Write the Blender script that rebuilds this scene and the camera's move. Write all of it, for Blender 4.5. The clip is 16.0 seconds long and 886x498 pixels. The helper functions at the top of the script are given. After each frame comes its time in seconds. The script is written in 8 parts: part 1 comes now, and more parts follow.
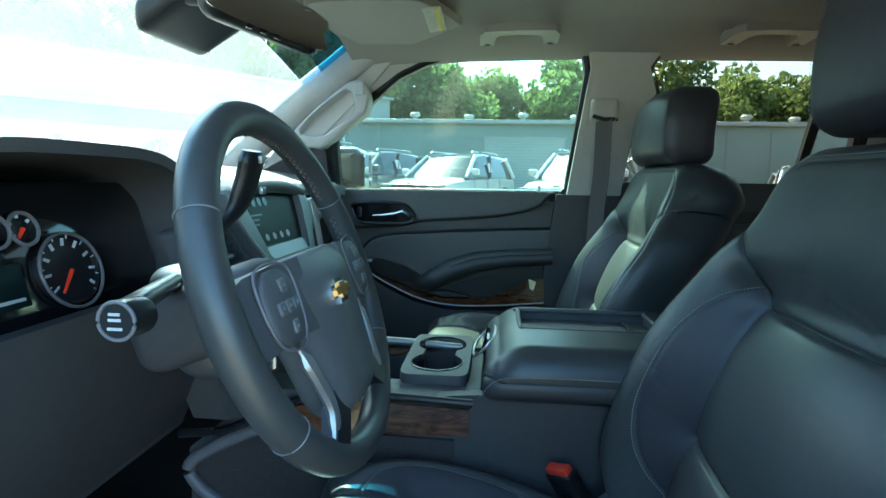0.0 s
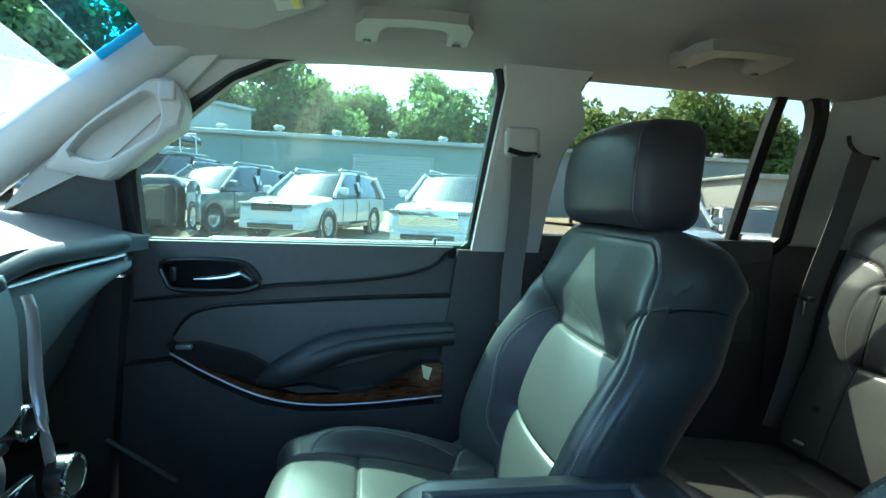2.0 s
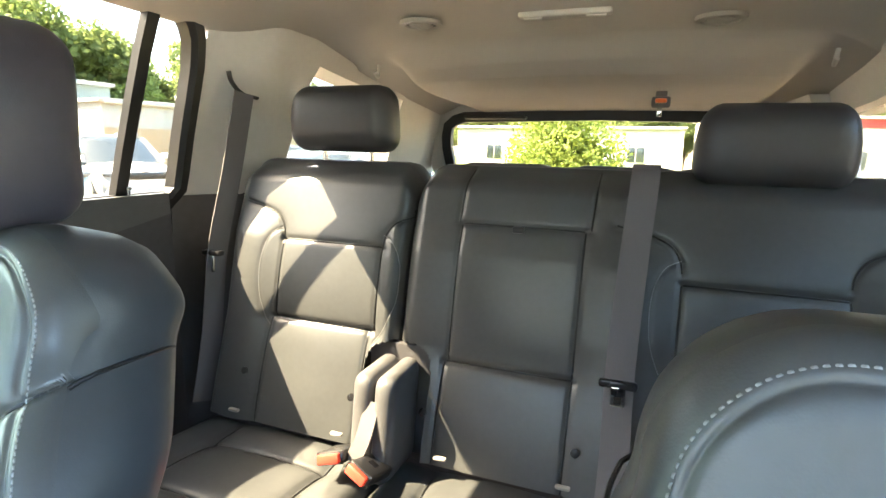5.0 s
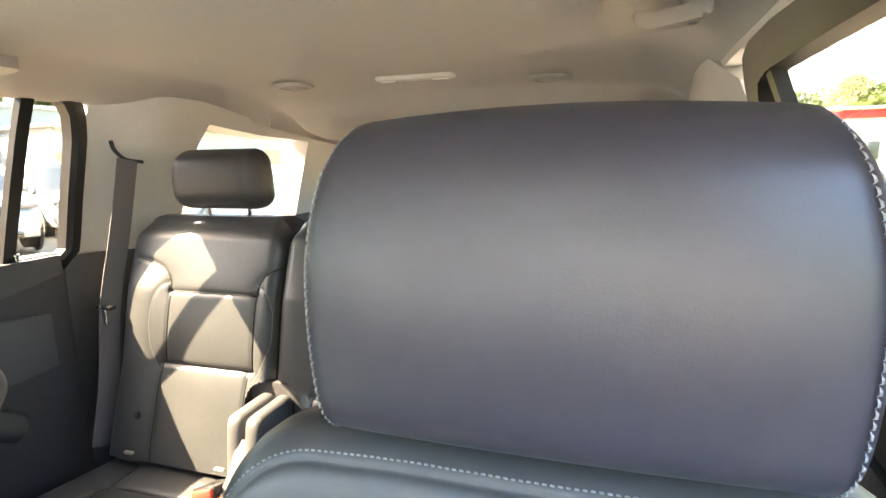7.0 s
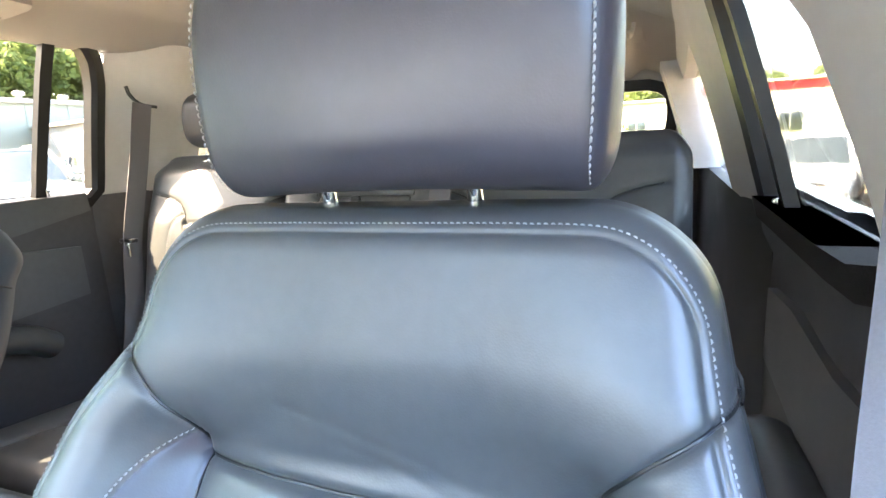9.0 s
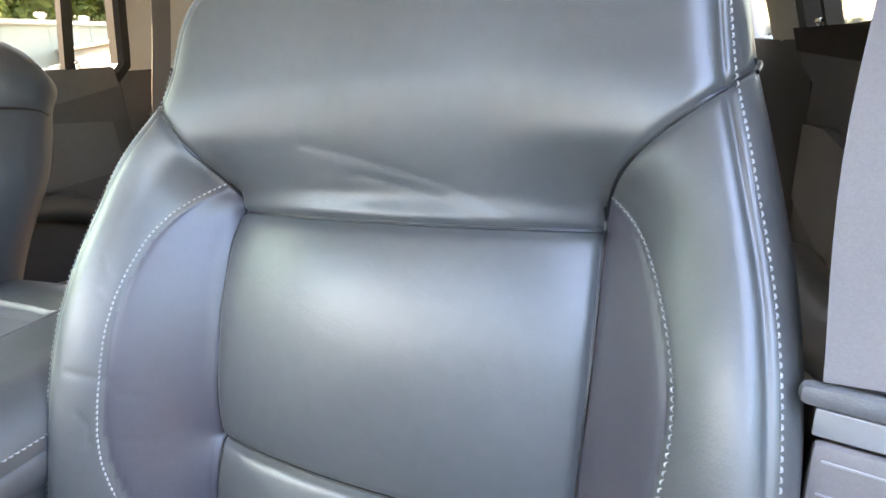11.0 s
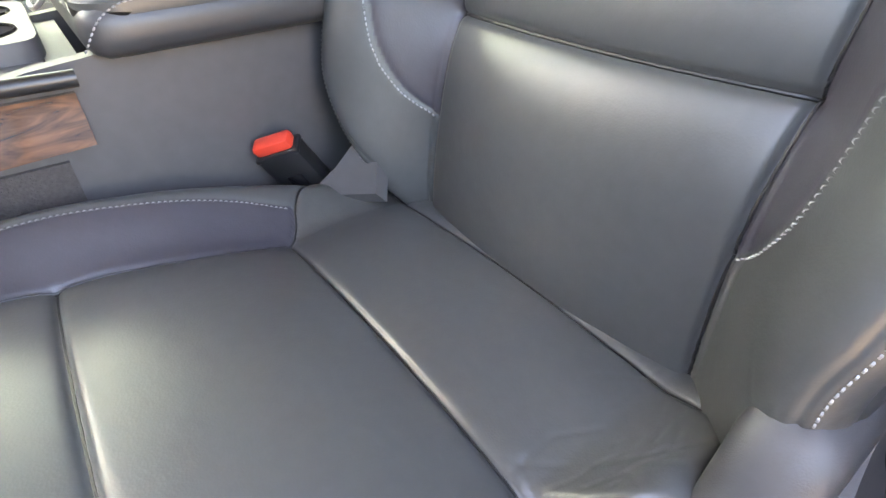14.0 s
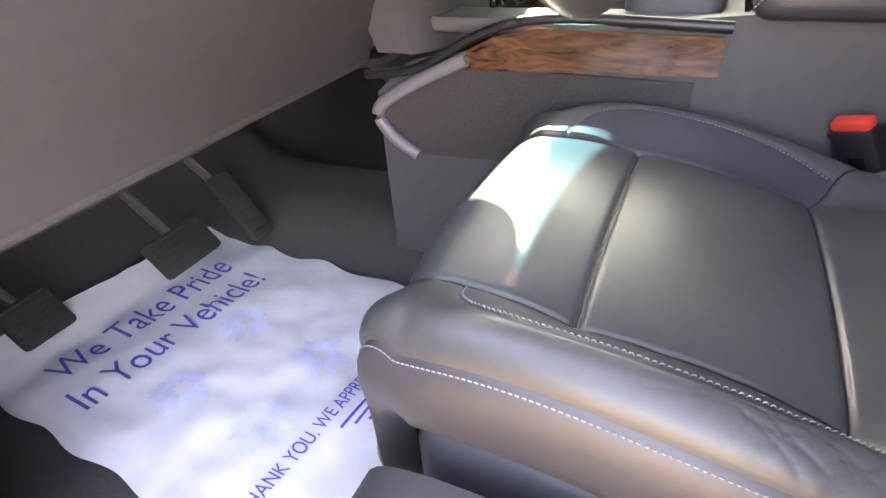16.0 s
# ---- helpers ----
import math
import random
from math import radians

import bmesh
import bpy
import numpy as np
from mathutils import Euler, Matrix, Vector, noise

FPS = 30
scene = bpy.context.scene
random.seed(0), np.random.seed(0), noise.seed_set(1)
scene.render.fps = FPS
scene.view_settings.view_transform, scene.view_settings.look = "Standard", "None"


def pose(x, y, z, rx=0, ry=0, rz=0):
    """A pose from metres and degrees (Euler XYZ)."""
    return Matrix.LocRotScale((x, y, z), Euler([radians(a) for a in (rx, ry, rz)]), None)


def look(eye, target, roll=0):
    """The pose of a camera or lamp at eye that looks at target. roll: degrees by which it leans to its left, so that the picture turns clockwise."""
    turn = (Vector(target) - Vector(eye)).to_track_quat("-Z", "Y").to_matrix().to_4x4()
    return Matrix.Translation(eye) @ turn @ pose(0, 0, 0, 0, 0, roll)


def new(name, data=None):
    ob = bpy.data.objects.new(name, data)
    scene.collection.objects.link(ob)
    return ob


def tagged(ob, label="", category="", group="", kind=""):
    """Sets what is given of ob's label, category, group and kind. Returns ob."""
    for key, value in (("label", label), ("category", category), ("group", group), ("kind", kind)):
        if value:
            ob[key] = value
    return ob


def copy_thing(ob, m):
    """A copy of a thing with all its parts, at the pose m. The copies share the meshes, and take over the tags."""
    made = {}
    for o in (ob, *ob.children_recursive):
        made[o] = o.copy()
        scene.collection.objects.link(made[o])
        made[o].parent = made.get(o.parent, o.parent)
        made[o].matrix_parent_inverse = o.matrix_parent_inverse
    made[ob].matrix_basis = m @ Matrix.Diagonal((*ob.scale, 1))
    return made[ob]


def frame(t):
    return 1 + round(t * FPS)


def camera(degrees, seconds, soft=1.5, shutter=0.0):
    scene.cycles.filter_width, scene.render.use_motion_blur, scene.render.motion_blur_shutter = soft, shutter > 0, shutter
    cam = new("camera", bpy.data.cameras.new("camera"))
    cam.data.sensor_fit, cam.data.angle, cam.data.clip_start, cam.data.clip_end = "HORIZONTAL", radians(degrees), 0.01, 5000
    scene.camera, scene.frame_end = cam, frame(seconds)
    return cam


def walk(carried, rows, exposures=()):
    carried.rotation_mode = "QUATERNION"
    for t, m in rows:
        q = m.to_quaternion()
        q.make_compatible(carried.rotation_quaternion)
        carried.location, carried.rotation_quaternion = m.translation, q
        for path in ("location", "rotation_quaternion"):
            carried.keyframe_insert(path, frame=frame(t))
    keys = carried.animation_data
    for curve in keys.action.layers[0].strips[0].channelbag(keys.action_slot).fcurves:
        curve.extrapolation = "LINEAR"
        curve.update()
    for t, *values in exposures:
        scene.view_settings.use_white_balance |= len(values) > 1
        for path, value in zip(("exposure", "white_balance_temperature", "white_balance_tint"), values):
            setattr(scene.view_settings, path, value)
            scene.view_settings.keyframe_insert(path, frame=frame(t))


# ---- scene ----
cam = camera(79.0, 16.0)
PATH = [
    (0, (-0.969, 0.339, 1.467), (1.005, 0.536, 1.213), 0.8),
    (0.5, (-0.838, 0.337, 1.479), (1.143, 0.515, 1.262), 0.5),
    (1, (-0.7, 0.34, 1.498), (1.288, 0.456, 1.316), 0.7),
    (1.5, (-0.588, 0.357, 1.528), (1.406, 0.333, 1.366), 1.4),
    (2, (-0.471, 0.372, 1.544), (1.501, 0.086, 1.365), 2.1),
    (2.5, (-0.351, 0.373, 1.54), (1.528, -0.269, 1.301), 3.0),
    (3, (-0.238, 0.34, 1.527), (1.455, -0.678, 1.217), 3.6),
    (3.5, (-0.187, 0.307, 1.522), (1.276, -1.011, 1.171), 3.9),
    (4, (-0.164, 0.273, 1.529), (0.999, -1.317, 1.184), 3.8),
    (4.5, (-0.173, 0.237, 1.552), (0.704, -1.522, 1.182), 2.4),
    (5, (-0.192, 0.212, 1.585), (0.501, -1.625, 1.205), 1.2),
    (5.2, (-0.212, 0.204, 1.597), (0.46, -1.64, 1.214), 1.0),
    (7.3, (-0.503, 0.252, 1.693), (0.090, -1.618, 1.348), -1.5),
    (7.5, (-0.529, 0.259, 1.681), (0.094, -1.613, 1.350), -2.29),
    (8, (-0.570, 0.264, 1.654), (0.104, -1.582, 1.282), -3.35),
    (8.2, (-0.582, 0.270, 1.638), (0.098, -1.560, 1.254), -3.5),
    (10.3, (-0.608, 0.313, 1.464), (0.206, -1.429, 0.913), -4.3),
    (10.5, (-0.611, 0.319, 1.459), (0.206, -1.401, 0.850), -4.8),
    (11, (-0.615, 0.332, 1.426), (0.199, -1.365, 0.755), -4.7),
    (11.5, (-0.616, 0.334, 1.4), (0.14, -1.342, 0.614), -3.9),
    (12, (-0.615, 0.337, 1.359), (0.092, -1.321, 0.492), -2.4),
    (12.5, (-0.613, 0.351, 1.337), (0.115, -1.242, 0.373), -2.5),
    (13, (-0.615, 0.368, 1.307), (0.238, -1.081, 0.224), -2.8),
    (13.5, (-0.629, 0.384, 1.273), (0.441, -0.847, 0.116), -3.0),
    (14, (-0.669, 0.386, 1.238), (0.668, -0.551, 0.084), -2.5),
    (14.5, (-0.727, 0.371, 1.217), (0.812, -0.131, 0.042), -2.2),
    (15, (-0.781, 0.37, 1.218), (0.816, 0.282, 0.017), -1.4),
    (15.5, (-0.828, 0.375, 1.231), (0.768, 0.685, 0.066), -1.9),
    (16, (-0.863, 0.391, 1.259), (0.622, 1.152, 0.157), -4.3),
]
# stops, kelvin, tint: the phone brightens as it turns into the shade
EXPOSURES = [
    (0.0, 2.85, 5200, -13), (1.5, 2.88, 4700, -15), (2.5, 3.08, 5200, -8), (3.5, 3.7, 5750, -1), (4.2, 4.45, 5950, 2), (5.0, 5.25, 6150, 7), (7.5, 5.6, 6300, 13),
    (8.2, 5.8, 6000, 13), (10.5, 5.65, 6900, 15), (12.5, 5.42, 8200, 22), (14.5, 5.42, 8700, 20), (16.0, 4.85, 9000, 29),
]
walk(cam, [(t, look(eye, target, roll)) for t, eye, target, roll in PATH], EXPOSURES)

# ---- daylight: sun over the front passenger corner, clear sky ----
SUN_DIR = Vector((0.60, 0.29, 0.75)).normalized()
world = bpy.data.worlds.new("world")
scene.world = world
world.use_nodes = True
wn = world.node_tree
sky = wn.nodes.new("ShaderNodeTexSky")
sky.sky_type = "NISHITA"
sky.sun_disc = False
sky.sun_elevation = math.asin(SUN_DIR.z)
sky.sun_rotation = math.atan2(SUN_DIR.x, SUN_DIR.y)
sky.air_density, sky.dust_density, sky.ozone_density = 1.0, 2.5, 1.0
wn.links.new(sky.outputs[0], wn.nodes["Background"].inputs[0])
wn.nodes["Background"].inputs[1].default_value = 0.15
sun = new("sun", bpy.data.lights.new("sun", "SUN"))
sun.data.energy, sun.data.angle, sun.data.color = 5.0, radians(0.5), (1.0, 0.88, 0.70)
sun.matrix_world = look((0, 0, 30), Vector((0, 0, 30)) - SUN_DIR)

# ---- materials ----
def mat(name, color, rough=0.5, metal=0.0, var=0.12, grain=60.0, bump=0.0, bump_scale=400.0, spec=0.5, coat=0.0,
        stain=0.0, stain_scale=3.0, stain_color=None, sheen=0.0, rough_var=0.08, piece=0.0):
    """A procedural surface: fine grain and broad variation on colour and roughness, and a fine relief."""
    m = bpy.data.materials.new(name)
    m.use_nodes = True
    nt = m.node_tree
    n, l = nt.nodes, nt.links
    b = n["Principled BSDF"]
    co = n.new("ShaderNodeTexCoord")
    fine = n.new("ShaderNodeTexNoise")
    fine.inputs["Scale"].default_value, fine.inputs["Detail"].default_value = grain, 4
    l.new(co.outputs["Object"], fine.inputs["Vector"])
    broad = n.new("ShaderNodeTexNoise")
    broad.inputs["Scale"].default_value, broad.inputs["Detail"].default_value = stain_scale, 3
    l.new(co.outputs["Object"], broad.inputs["Vector"])
    add = n.new("ShaderNodeMath")
    add.operation = "MULTIPLY_ADD"
    add.inputs[1].default_value, add.inputs[2].default_value = 0.5, 0.0
    l.new(fine.outputs["Fac"], add.inputs[0])
    add2 = n.new("ShaderNodeMath")
    add2.operation = "MULTIPLY_ADD"
    add2.inputs[1].default_value = 0.5
    l.new(broad.outputs["Fac"], add2.inputs[0])
    l.new(add.outputs[0], add2.inputs[2])
    ramp = n.new("ShaderNodeMix")
    ramp.data_type = "RGBA"
    c = Vector(color)
    dark = stain_color if stain_color else c * (1 - var - stain)
    ramp.inputs["A"].default_value = (*dark, 1)
    ramp.inputs["B"].default_value = (*(c * (1 + var)), 1)
    mr = n.new("ShaderNodeMapRange")
    mr.inputs[1].default_value, mr.inputs[2].default_value = 0.3, 0.7
    l.new(add2.outputs[0], mr.inputs[0])
    l.new(mr.outputs[0], ramp.inputs["Factor"])
    out = ramp.outputs["Result"]
    if piece:
        oi = n.new("ShaderNodeObjectInfo")
        hs = n.new("ShaderNodeHueSaturation")
        mm = n.new("ShaderNodeMapRange")
        mm.inputs[3].default_value, mm.inputs[4].default_value = 1 - piece, 1 + piece
        l.new(oi.outputs["Random"], mm.inputs[0])
        l.new(mm.outputs[0], hs.inputs["Value"])
        l.new(out, hs.inputs["Color"])
        out = hs.outputs[0]
    l.new(out, b.inputs["Base Color"])
    rr = n.new("ShaderNodeMapRange")
    rr.inputs[1].default_value, rr.inputs[2].default_value = 0.3, 0.7
    rr.inputs[3].default_value, rr.inputs[4].default_value = max(0.02, rough - rough_var), min(1, rough + rough_var)
    l.new(broad.outputs["Fac"], rr.inputs[0])
    l.new(rr.outputs[0], b.inputs["Roughness"])
    b.inputs["Metallic"].default_value = metal
    b.inputs["Specular IOR Level"].default_value = spec
    b.inputs["Coat Weight"].default_value = coat
    b.inputs["Coat Roughness"].default_value = 0.05
    b.inputs["Sheen Weight"].default_value = sheen
    if bump:
        vo = n.new("ShaderNodeTexNoise")
        vo.inputs["Scale"].default_value, vo.inputs["Detail"].default_value = bump_scale, 3
        l.new(co.outputs["Object"], vo.inputs["Vector"])
        bp = n.new("ShaderNodeBump")
        bp.inputs["Strength"].default_value, bp.inputs["Distance"].default_value = bump, 0.002
        l.new(vo.outputs["Fac"], bp.inputs["Height"])
        l.new(bp.outputs[0], b.inputs["Normal"])
    return m


def leather_mat(name, color, rough):
    """Pebbled leather with soft creases."""
    m = mat(name, color, rough, var=0.10, grain=90, spec=0.6, stain=0.0, stain_scale=6, rough_var=0.06)
    n, l = m.node_tree.nodes, m.node_tree.links
    b = n["Principled BSDF"]
    co = n.new("ShaderNodeTexCoord")
    vo = n.new("ShaderNodeTexVoronoi")
    vo.inputs["Scale"].default_value = 620
    l.new(co.outputs["Object"], vo.inputs["Vector"])
    b1 = n.new("ShaderNodeBump")
    b1.inputs["Strength"].default_value, b1.inputs["Distance"].default_value = 0.05, 0.0010
    l.new(vo.outputs["Distance"], b1.inputs["Height"])
    cr = n.new("ShaderNodeTexNoise")
    cr.inputs["Scale"].default_value, cr.inputs["Detail"].default_value, cr.inputs["Distortion"].default_value = 9, 5, 0.6
    l.new(co.outputs["Object"], cr.inputs["Vector"])
    b2 = n.new("ShaderNodeBump")
    b2.inputs["Strength"].default_value, b2.inputs["Distance"].default_value = 0.13, 0.010
    l.new(cr.outputs["Fac"], b2.inputs["Height"])
    l.new(b1.outputs[0], b2.inputs["Normal"])
    l.new(b2.outputs[0], b.inputs["Normal"])
    return m


def glass_mat(name, tint, dust=0.0):
    """Window glass: a tinted clear pane with a sharp reflection."""
    m = bpy.data.materials.new(name)
    m.use_nodes = True
    n, l = m.node_tree.nodes, m.node_tree.links
    n.remove(n["Principled BSDF"])
    tr = n.new("ShaderNodeBsdfTransparent")
    tr.inputs[0].default_value = (*tint, 1)
    gl = n.new("ShaderNodeBsdfGlossy")
    gl.inputs["Roughness"].default_value = 0.02
    fr = n.new("ShaderNodeLayerWeight")
    fr.inputs["Blend"].default_value = 0.5
    pw = n.new("ShaderNodeMath")
    pw.operation = "POWER"
    pw.inputs[1].default_value = 4.0
    l.new(fr.outputs["Facing"], pw.inputs[0])
    ad = n.new("ShaderNodeMath")
    ad.operation = "MULTIPLY_ADD"
    ad.inputs[1].default_value, ad.inputs[2].default_value = 0.75, 0.035
    l.new(pw.outputs[0], ad.inputs[0])
    mx = n.new("ShaderNodeMixShader")
    l.new(ad.outputs[0], mx.inputs[0])
    l.new(tr.outputs[0], mx.inputs[1])
    l.new(gl.outputs[0], mx.inputs[2])
    last = mx
    if dust:
        df = n.new("ShaderNodeBsdfDiffuse")
        df.inputs[0].default_value = (0.8, 0.8, 0.78, 1)
        tl = n.new("ShaderNodeBsdfTranslucent")
        tl.inputs[0].default_value = (0.8, 0.8, 0.78, 1)
        dd = n.new("ShaderNodeMixShader")
        l.new(df.outputs[0], dd.inputs[1])
        l.new(tl.outputs[0], dd.inputs[2])
        no = n.new("ShaderNodeTexNoise")
        no.inputs["Scale"].default_value = 2.5
        rg = n.new("ShaderNodeMapRange")
        rg.inputs[1].default_value, rg.inputs[2].default_value, rg.inputs[3].default_value, rg.inputs[4].default_value = 0.3, 0.7, dust * 0.6, dust * 1.3
        l.new(no.outputs[0], rg.inputs[0])
        last = n.new("ShaderNodeMixShader")
        l.new(rg.outputs[0], last.inputs[0])
        l.new(mx.outputs[0], last.inputs[1])
        l.new(dd.outputs[0], last.inputs[2])
    l.new(last.outputs[0], n["Material Output"].inputs[0])
    return m


def wood_mat(name):
    m = mat(name, (0.13, 0.055, 0.025), 0.12, var=0.3, grain=30, coat=0.6)
    n, l = m.node_tree.nodes, m.node_tree.links
    b = n["Principled BSDF"]
    co = n.new("ShaderNodeTexCoord")
    mp = n.new("ShaderNodeMapping")
    mp.inputs["Scale"].default_value = (14, 3, 14)
    l.new(co.outputs["Object"], mp.inputs[0])
    no = n.new("ShaderNodeTexNoise")
    no.inputs["Scale"].default_value, no.inputs["Detail"].default_value, no.inputs["Distortion"].default_value = 5, 8, 2.2
    l.new(mp.outputs[0], no.inputs["Vector"])
    cr = n.new("ShaderNodeValToRGB")
    cr.color_ramp.elements[0].position, cr.color_ramp.elements[0].color = 0.32, (0.035, 0.012, 0.006, 1)
    cr.color_ramp.elements[1].position, cr.color_ramp.elements[1].color = 0.68, (0.17, 0.07, 0.032, 1)
    l.new(no.outputs["Fac"], cr.inputs[0])
    l.new(cr.outputs[0], b.inputs["Base Color"])
    return m


LEATHER = leather_mat("black leather", (0.056, 0.058, 0.059), 0.385)
LEATHER_INSERT = leather_mat("smooth satin leather", (0.040, 0.037, 0.047), 0.40)
# Same leather for the shells, a bit darker: their shade is in the colour.
LEATHER_BACK_SHADE = leather_mat("black shell leather darkened for shade", (0.046, 0.048, 0.052), 0.43)
LEATHER_SIDE = leather_mat("black side vinyl", (0.040, 0.041, 0.045), 0.46)
THREAD = mat("grey thread", (0.25, 0.25, 0.255), 0.7, bump=0.2)
THREAD_DARK = mat("dark thread", (0.20, 0.20, 0.21), 0.7)
LACE = mat("brownish lacing thread", (0.17, 0.13, 0.115), 0.7)
BLACK = mat("black grained plastic", (0.058, 0.056, 0.060), 0.5, var=0.15, bump=0.10, bump_scale=900)
DASHBLACK = mat("dark soft dash skin", (0.092, 0.092, 0.096), 0.46, var=0.12, bump=0.3, bump_scale=700)
SATIN = mat("satin black plastic", (0.015, 0.015, 0.017), 0.3, var=0.1)
PIANO = mat("gloss black plastic", (0.008, 0.008, 0.010), 0.08, var=0.1, coat=0.5)
GREYTRIM = mat("light grey pillar plastic", (0.55, 0.535, 0.515), 0.55, var=0.05, bump=0.15, bump_scale=800)
HANDLE_GREY = mat("warm grey handle plastic", (0.33, 0.31, 0.285), 0.5, var=0.05, bump=0.15, bump_scale=800)
HEADLINER = mat("woven grey headliner", (0.375, 0.348, 0.315), 0.95, var=0.06, grain=500, bump=0.4, bump_scale=1200, stain_scale=1.5, sheen=0.2)
CARPET = mat("black carpet", (0.052, 0.045, 0.045), 0.97, var=0.3, grain=300, bump=1.0, bump_scale=500)
BELT = mat("grey belt webbing", (0.125, 0.115, 0.118), 0.7, var=0.12, grain=700, bump=0.12, bump_scale=1500)
CHROME = mat("chrome", (0.75, 0.75, 0.76), 0.10, 1.0, var=0.03)
SILVER = mat("satin silver plastic", (0.42, 0.42, 0.43), 0.32, 0.7, var=0.04)
STEEL = mat("steel", (0.5, 0.5, 0.5), 0.3, 1.0, var=0.08)
SMOKE = mat("smoke grey plastic", (0.16, 0.15, 0.16), 0.4, var=0.08)
RED = mat("red button plastic", (0.75, 0.06, 0.035), 0.4, var=0.06)
WOOD = wood_mat("burl wood trim")
RUBBER = mat("black rubber", (0.018, 0.018, 0.018), 0.75, var=0.2, bump=0.3, bump_scale=200)
GASKET = mat("black window gasket", (0.010, 0.010, 0.011), 0.45)
MIRROR = mat("mirror glass", (0.75, 0.76, 0.77), 0.01, 1.0, var=0.0, rough_var=0.0)
PAPER = mat("white paper mat", (0.70, 0.69, 0.72), 0.85, var=0.05, grain=40, stain=0.05, stain_scale=7, bump=0.5, bump_scale=30)
INK = mat("blue ink", (0.06, 0.08, 0.42), 0.8, var=0.2)
INK_PALE = mat("pale blue ink", (0.60, 0.64, 0.82), 0.85, var=0.3, grain=30)
LABEL = mat("paper label", (0.62, 0.60, 0.52), 0.7)
LABEL_Y = mat("yellow label", (0.75, 0.62, 0.12), 0.7)
LENS = mat("milky lamp lens", (0.75, 0.74, 0.70), 0.25, var=0.03)
GOLD = mat("gold emblem", (0.72, 0.45, 0.16), 0.25, 0.9, var=0.05)
NEEDLE = mat("red needle", (0.80, 0.05, 0.02), 0.4)
SCREEN = mat("dark display glass", (0.010, 0.018, 0.018), 0.35, var=0.1, spec=0.08)
LIT_GREY = mat("dim screen print", (0.16, 0.20, 0.20), 0.3)
ICON = mat("pale icon print", (0.55, 0.58, 0.60), 0.5)
ORANGE = mat("orange lamp", (0.75, 0.16, 0.02), 0.3)
# Black dash skin made greyer: veiling glare is put into the colour.
DASHGLARE = mat("soft dash skin lightened for glare", (0.150, 0.154, 0.155), 0.5, var=0.12, bump=0.3, bump_scale=700)
WHEELPAD = mat("dark soft airbag skin", (0.120, 0.122, 0.126), 0.40, var=0.12, bump=0.3, bump_scale=700)
BAND_GLASS = glass_mat("pale blue lower shade band", (0.74, 0.86, 0.90))
SHADE_GLASS = glass_mat("blue windshield shade band", (0.22, 0.46, 0.58), 0.004)
GLASS = glass_mat("green tinted side glass", (0.62, 0.72, 0.66), 0.012)
GLASS_WS = glass_mat("windshield glass", (0.84, 0.88, 0.86), 0.12)
GLASS_DARK = glass_mat("privacy glass", (0.55, 0.52, 0.46))
CAR_GLASS = mat("car window glass", (0.03, 0.04, 0.045), 0.05, var=0.1, coat=0.3)
PAINT_WHITE = mat("white car paint", (0.58, 0.59, 0.59), 0.15, var=0.02, coat=0.8)
PAINT_GREY = mat("blue grey car paint", (0.10, 0.13, 0.14), 0.2, 0.3, var=0.04, coat=0.8)
PAINT_BLACK = mat("black car paint", (0.012, 0.013, 0.014), 0.15, var=0.05, coat=0.8)
PAINT_SILVER = mat("silver blue car paint", (0.36, 0.42, 0.46), 0.2, 0.5, var=0.04, coat=0.8)

# ---- building helpers ----
def mesh_of(verts, faces, smooth=True, angle=None):
    me = bpy.data.meshes.new("m")
    me.from_pydata([tuple(v) for v in verts], [], [tuple(f) for f in faces])
    if smooth:
        me.polygons.foreach_set("use_smooth", [True] * len(me.polygons))
    me.update()
    return me


def bm_mesh(bm, smooth=True):
    bmesh.ops.recalc_face_normals(bm, faces=bm.faces[:])
    for f in bm.faces:
        f.smooth = smooth
    if smooth:
        for e in bm.edges:
            if len(e.link_faces) == 2 and e.calc_face_angle(0) > radians(38):
                e.smooth = False
    me = bpy.data.meshes.new("m")
    bm.to_mesh(me)
    bm.free()
    return me


def part(name, data, material, parent=None, label="", m=None):
    """Links a mesh (or bmesh) as one object under a thing or a part."""
    me = bm_mesh(data) if isinstance(data, bmesh.types.BMesh) else data
    if material is not None and not me.materials:
        me.materials.append(material)
    ob = new(name, me)
    if parent is not None:
        ob.parent = parent
    if m is not None:
        ob.matrix_basis = m
    if label:
        tagged(ob, label)
    return ob


def thing(name, label, category, group="", kind="", at=(0, 0, 0)):
    ob = new(name)
    ob.location = at
    ob.empty_display_size = 0.05
    return tagged(ob, label, category, group, kind)


def smoothstep(a, b, x):
    t = np.clip((np.asarray(x, float) - a) / (b - a), 0, 1)
    return t * t * (3 - 2 * t)


def join(*meshes):
    """One mesh from several."""
    vs, fs, k = [], [], 0
    for me in meshes:
        vs += [tuple(v.co) for v in me.vertices]
        fs += [tuple(i + k for i in p.vertices) for p in me.polygons]
        k = len(vs)
    out = mesh_of(vs, fs)
    for m in meshes[0].materials:
        out.materials.append(m)
    return out


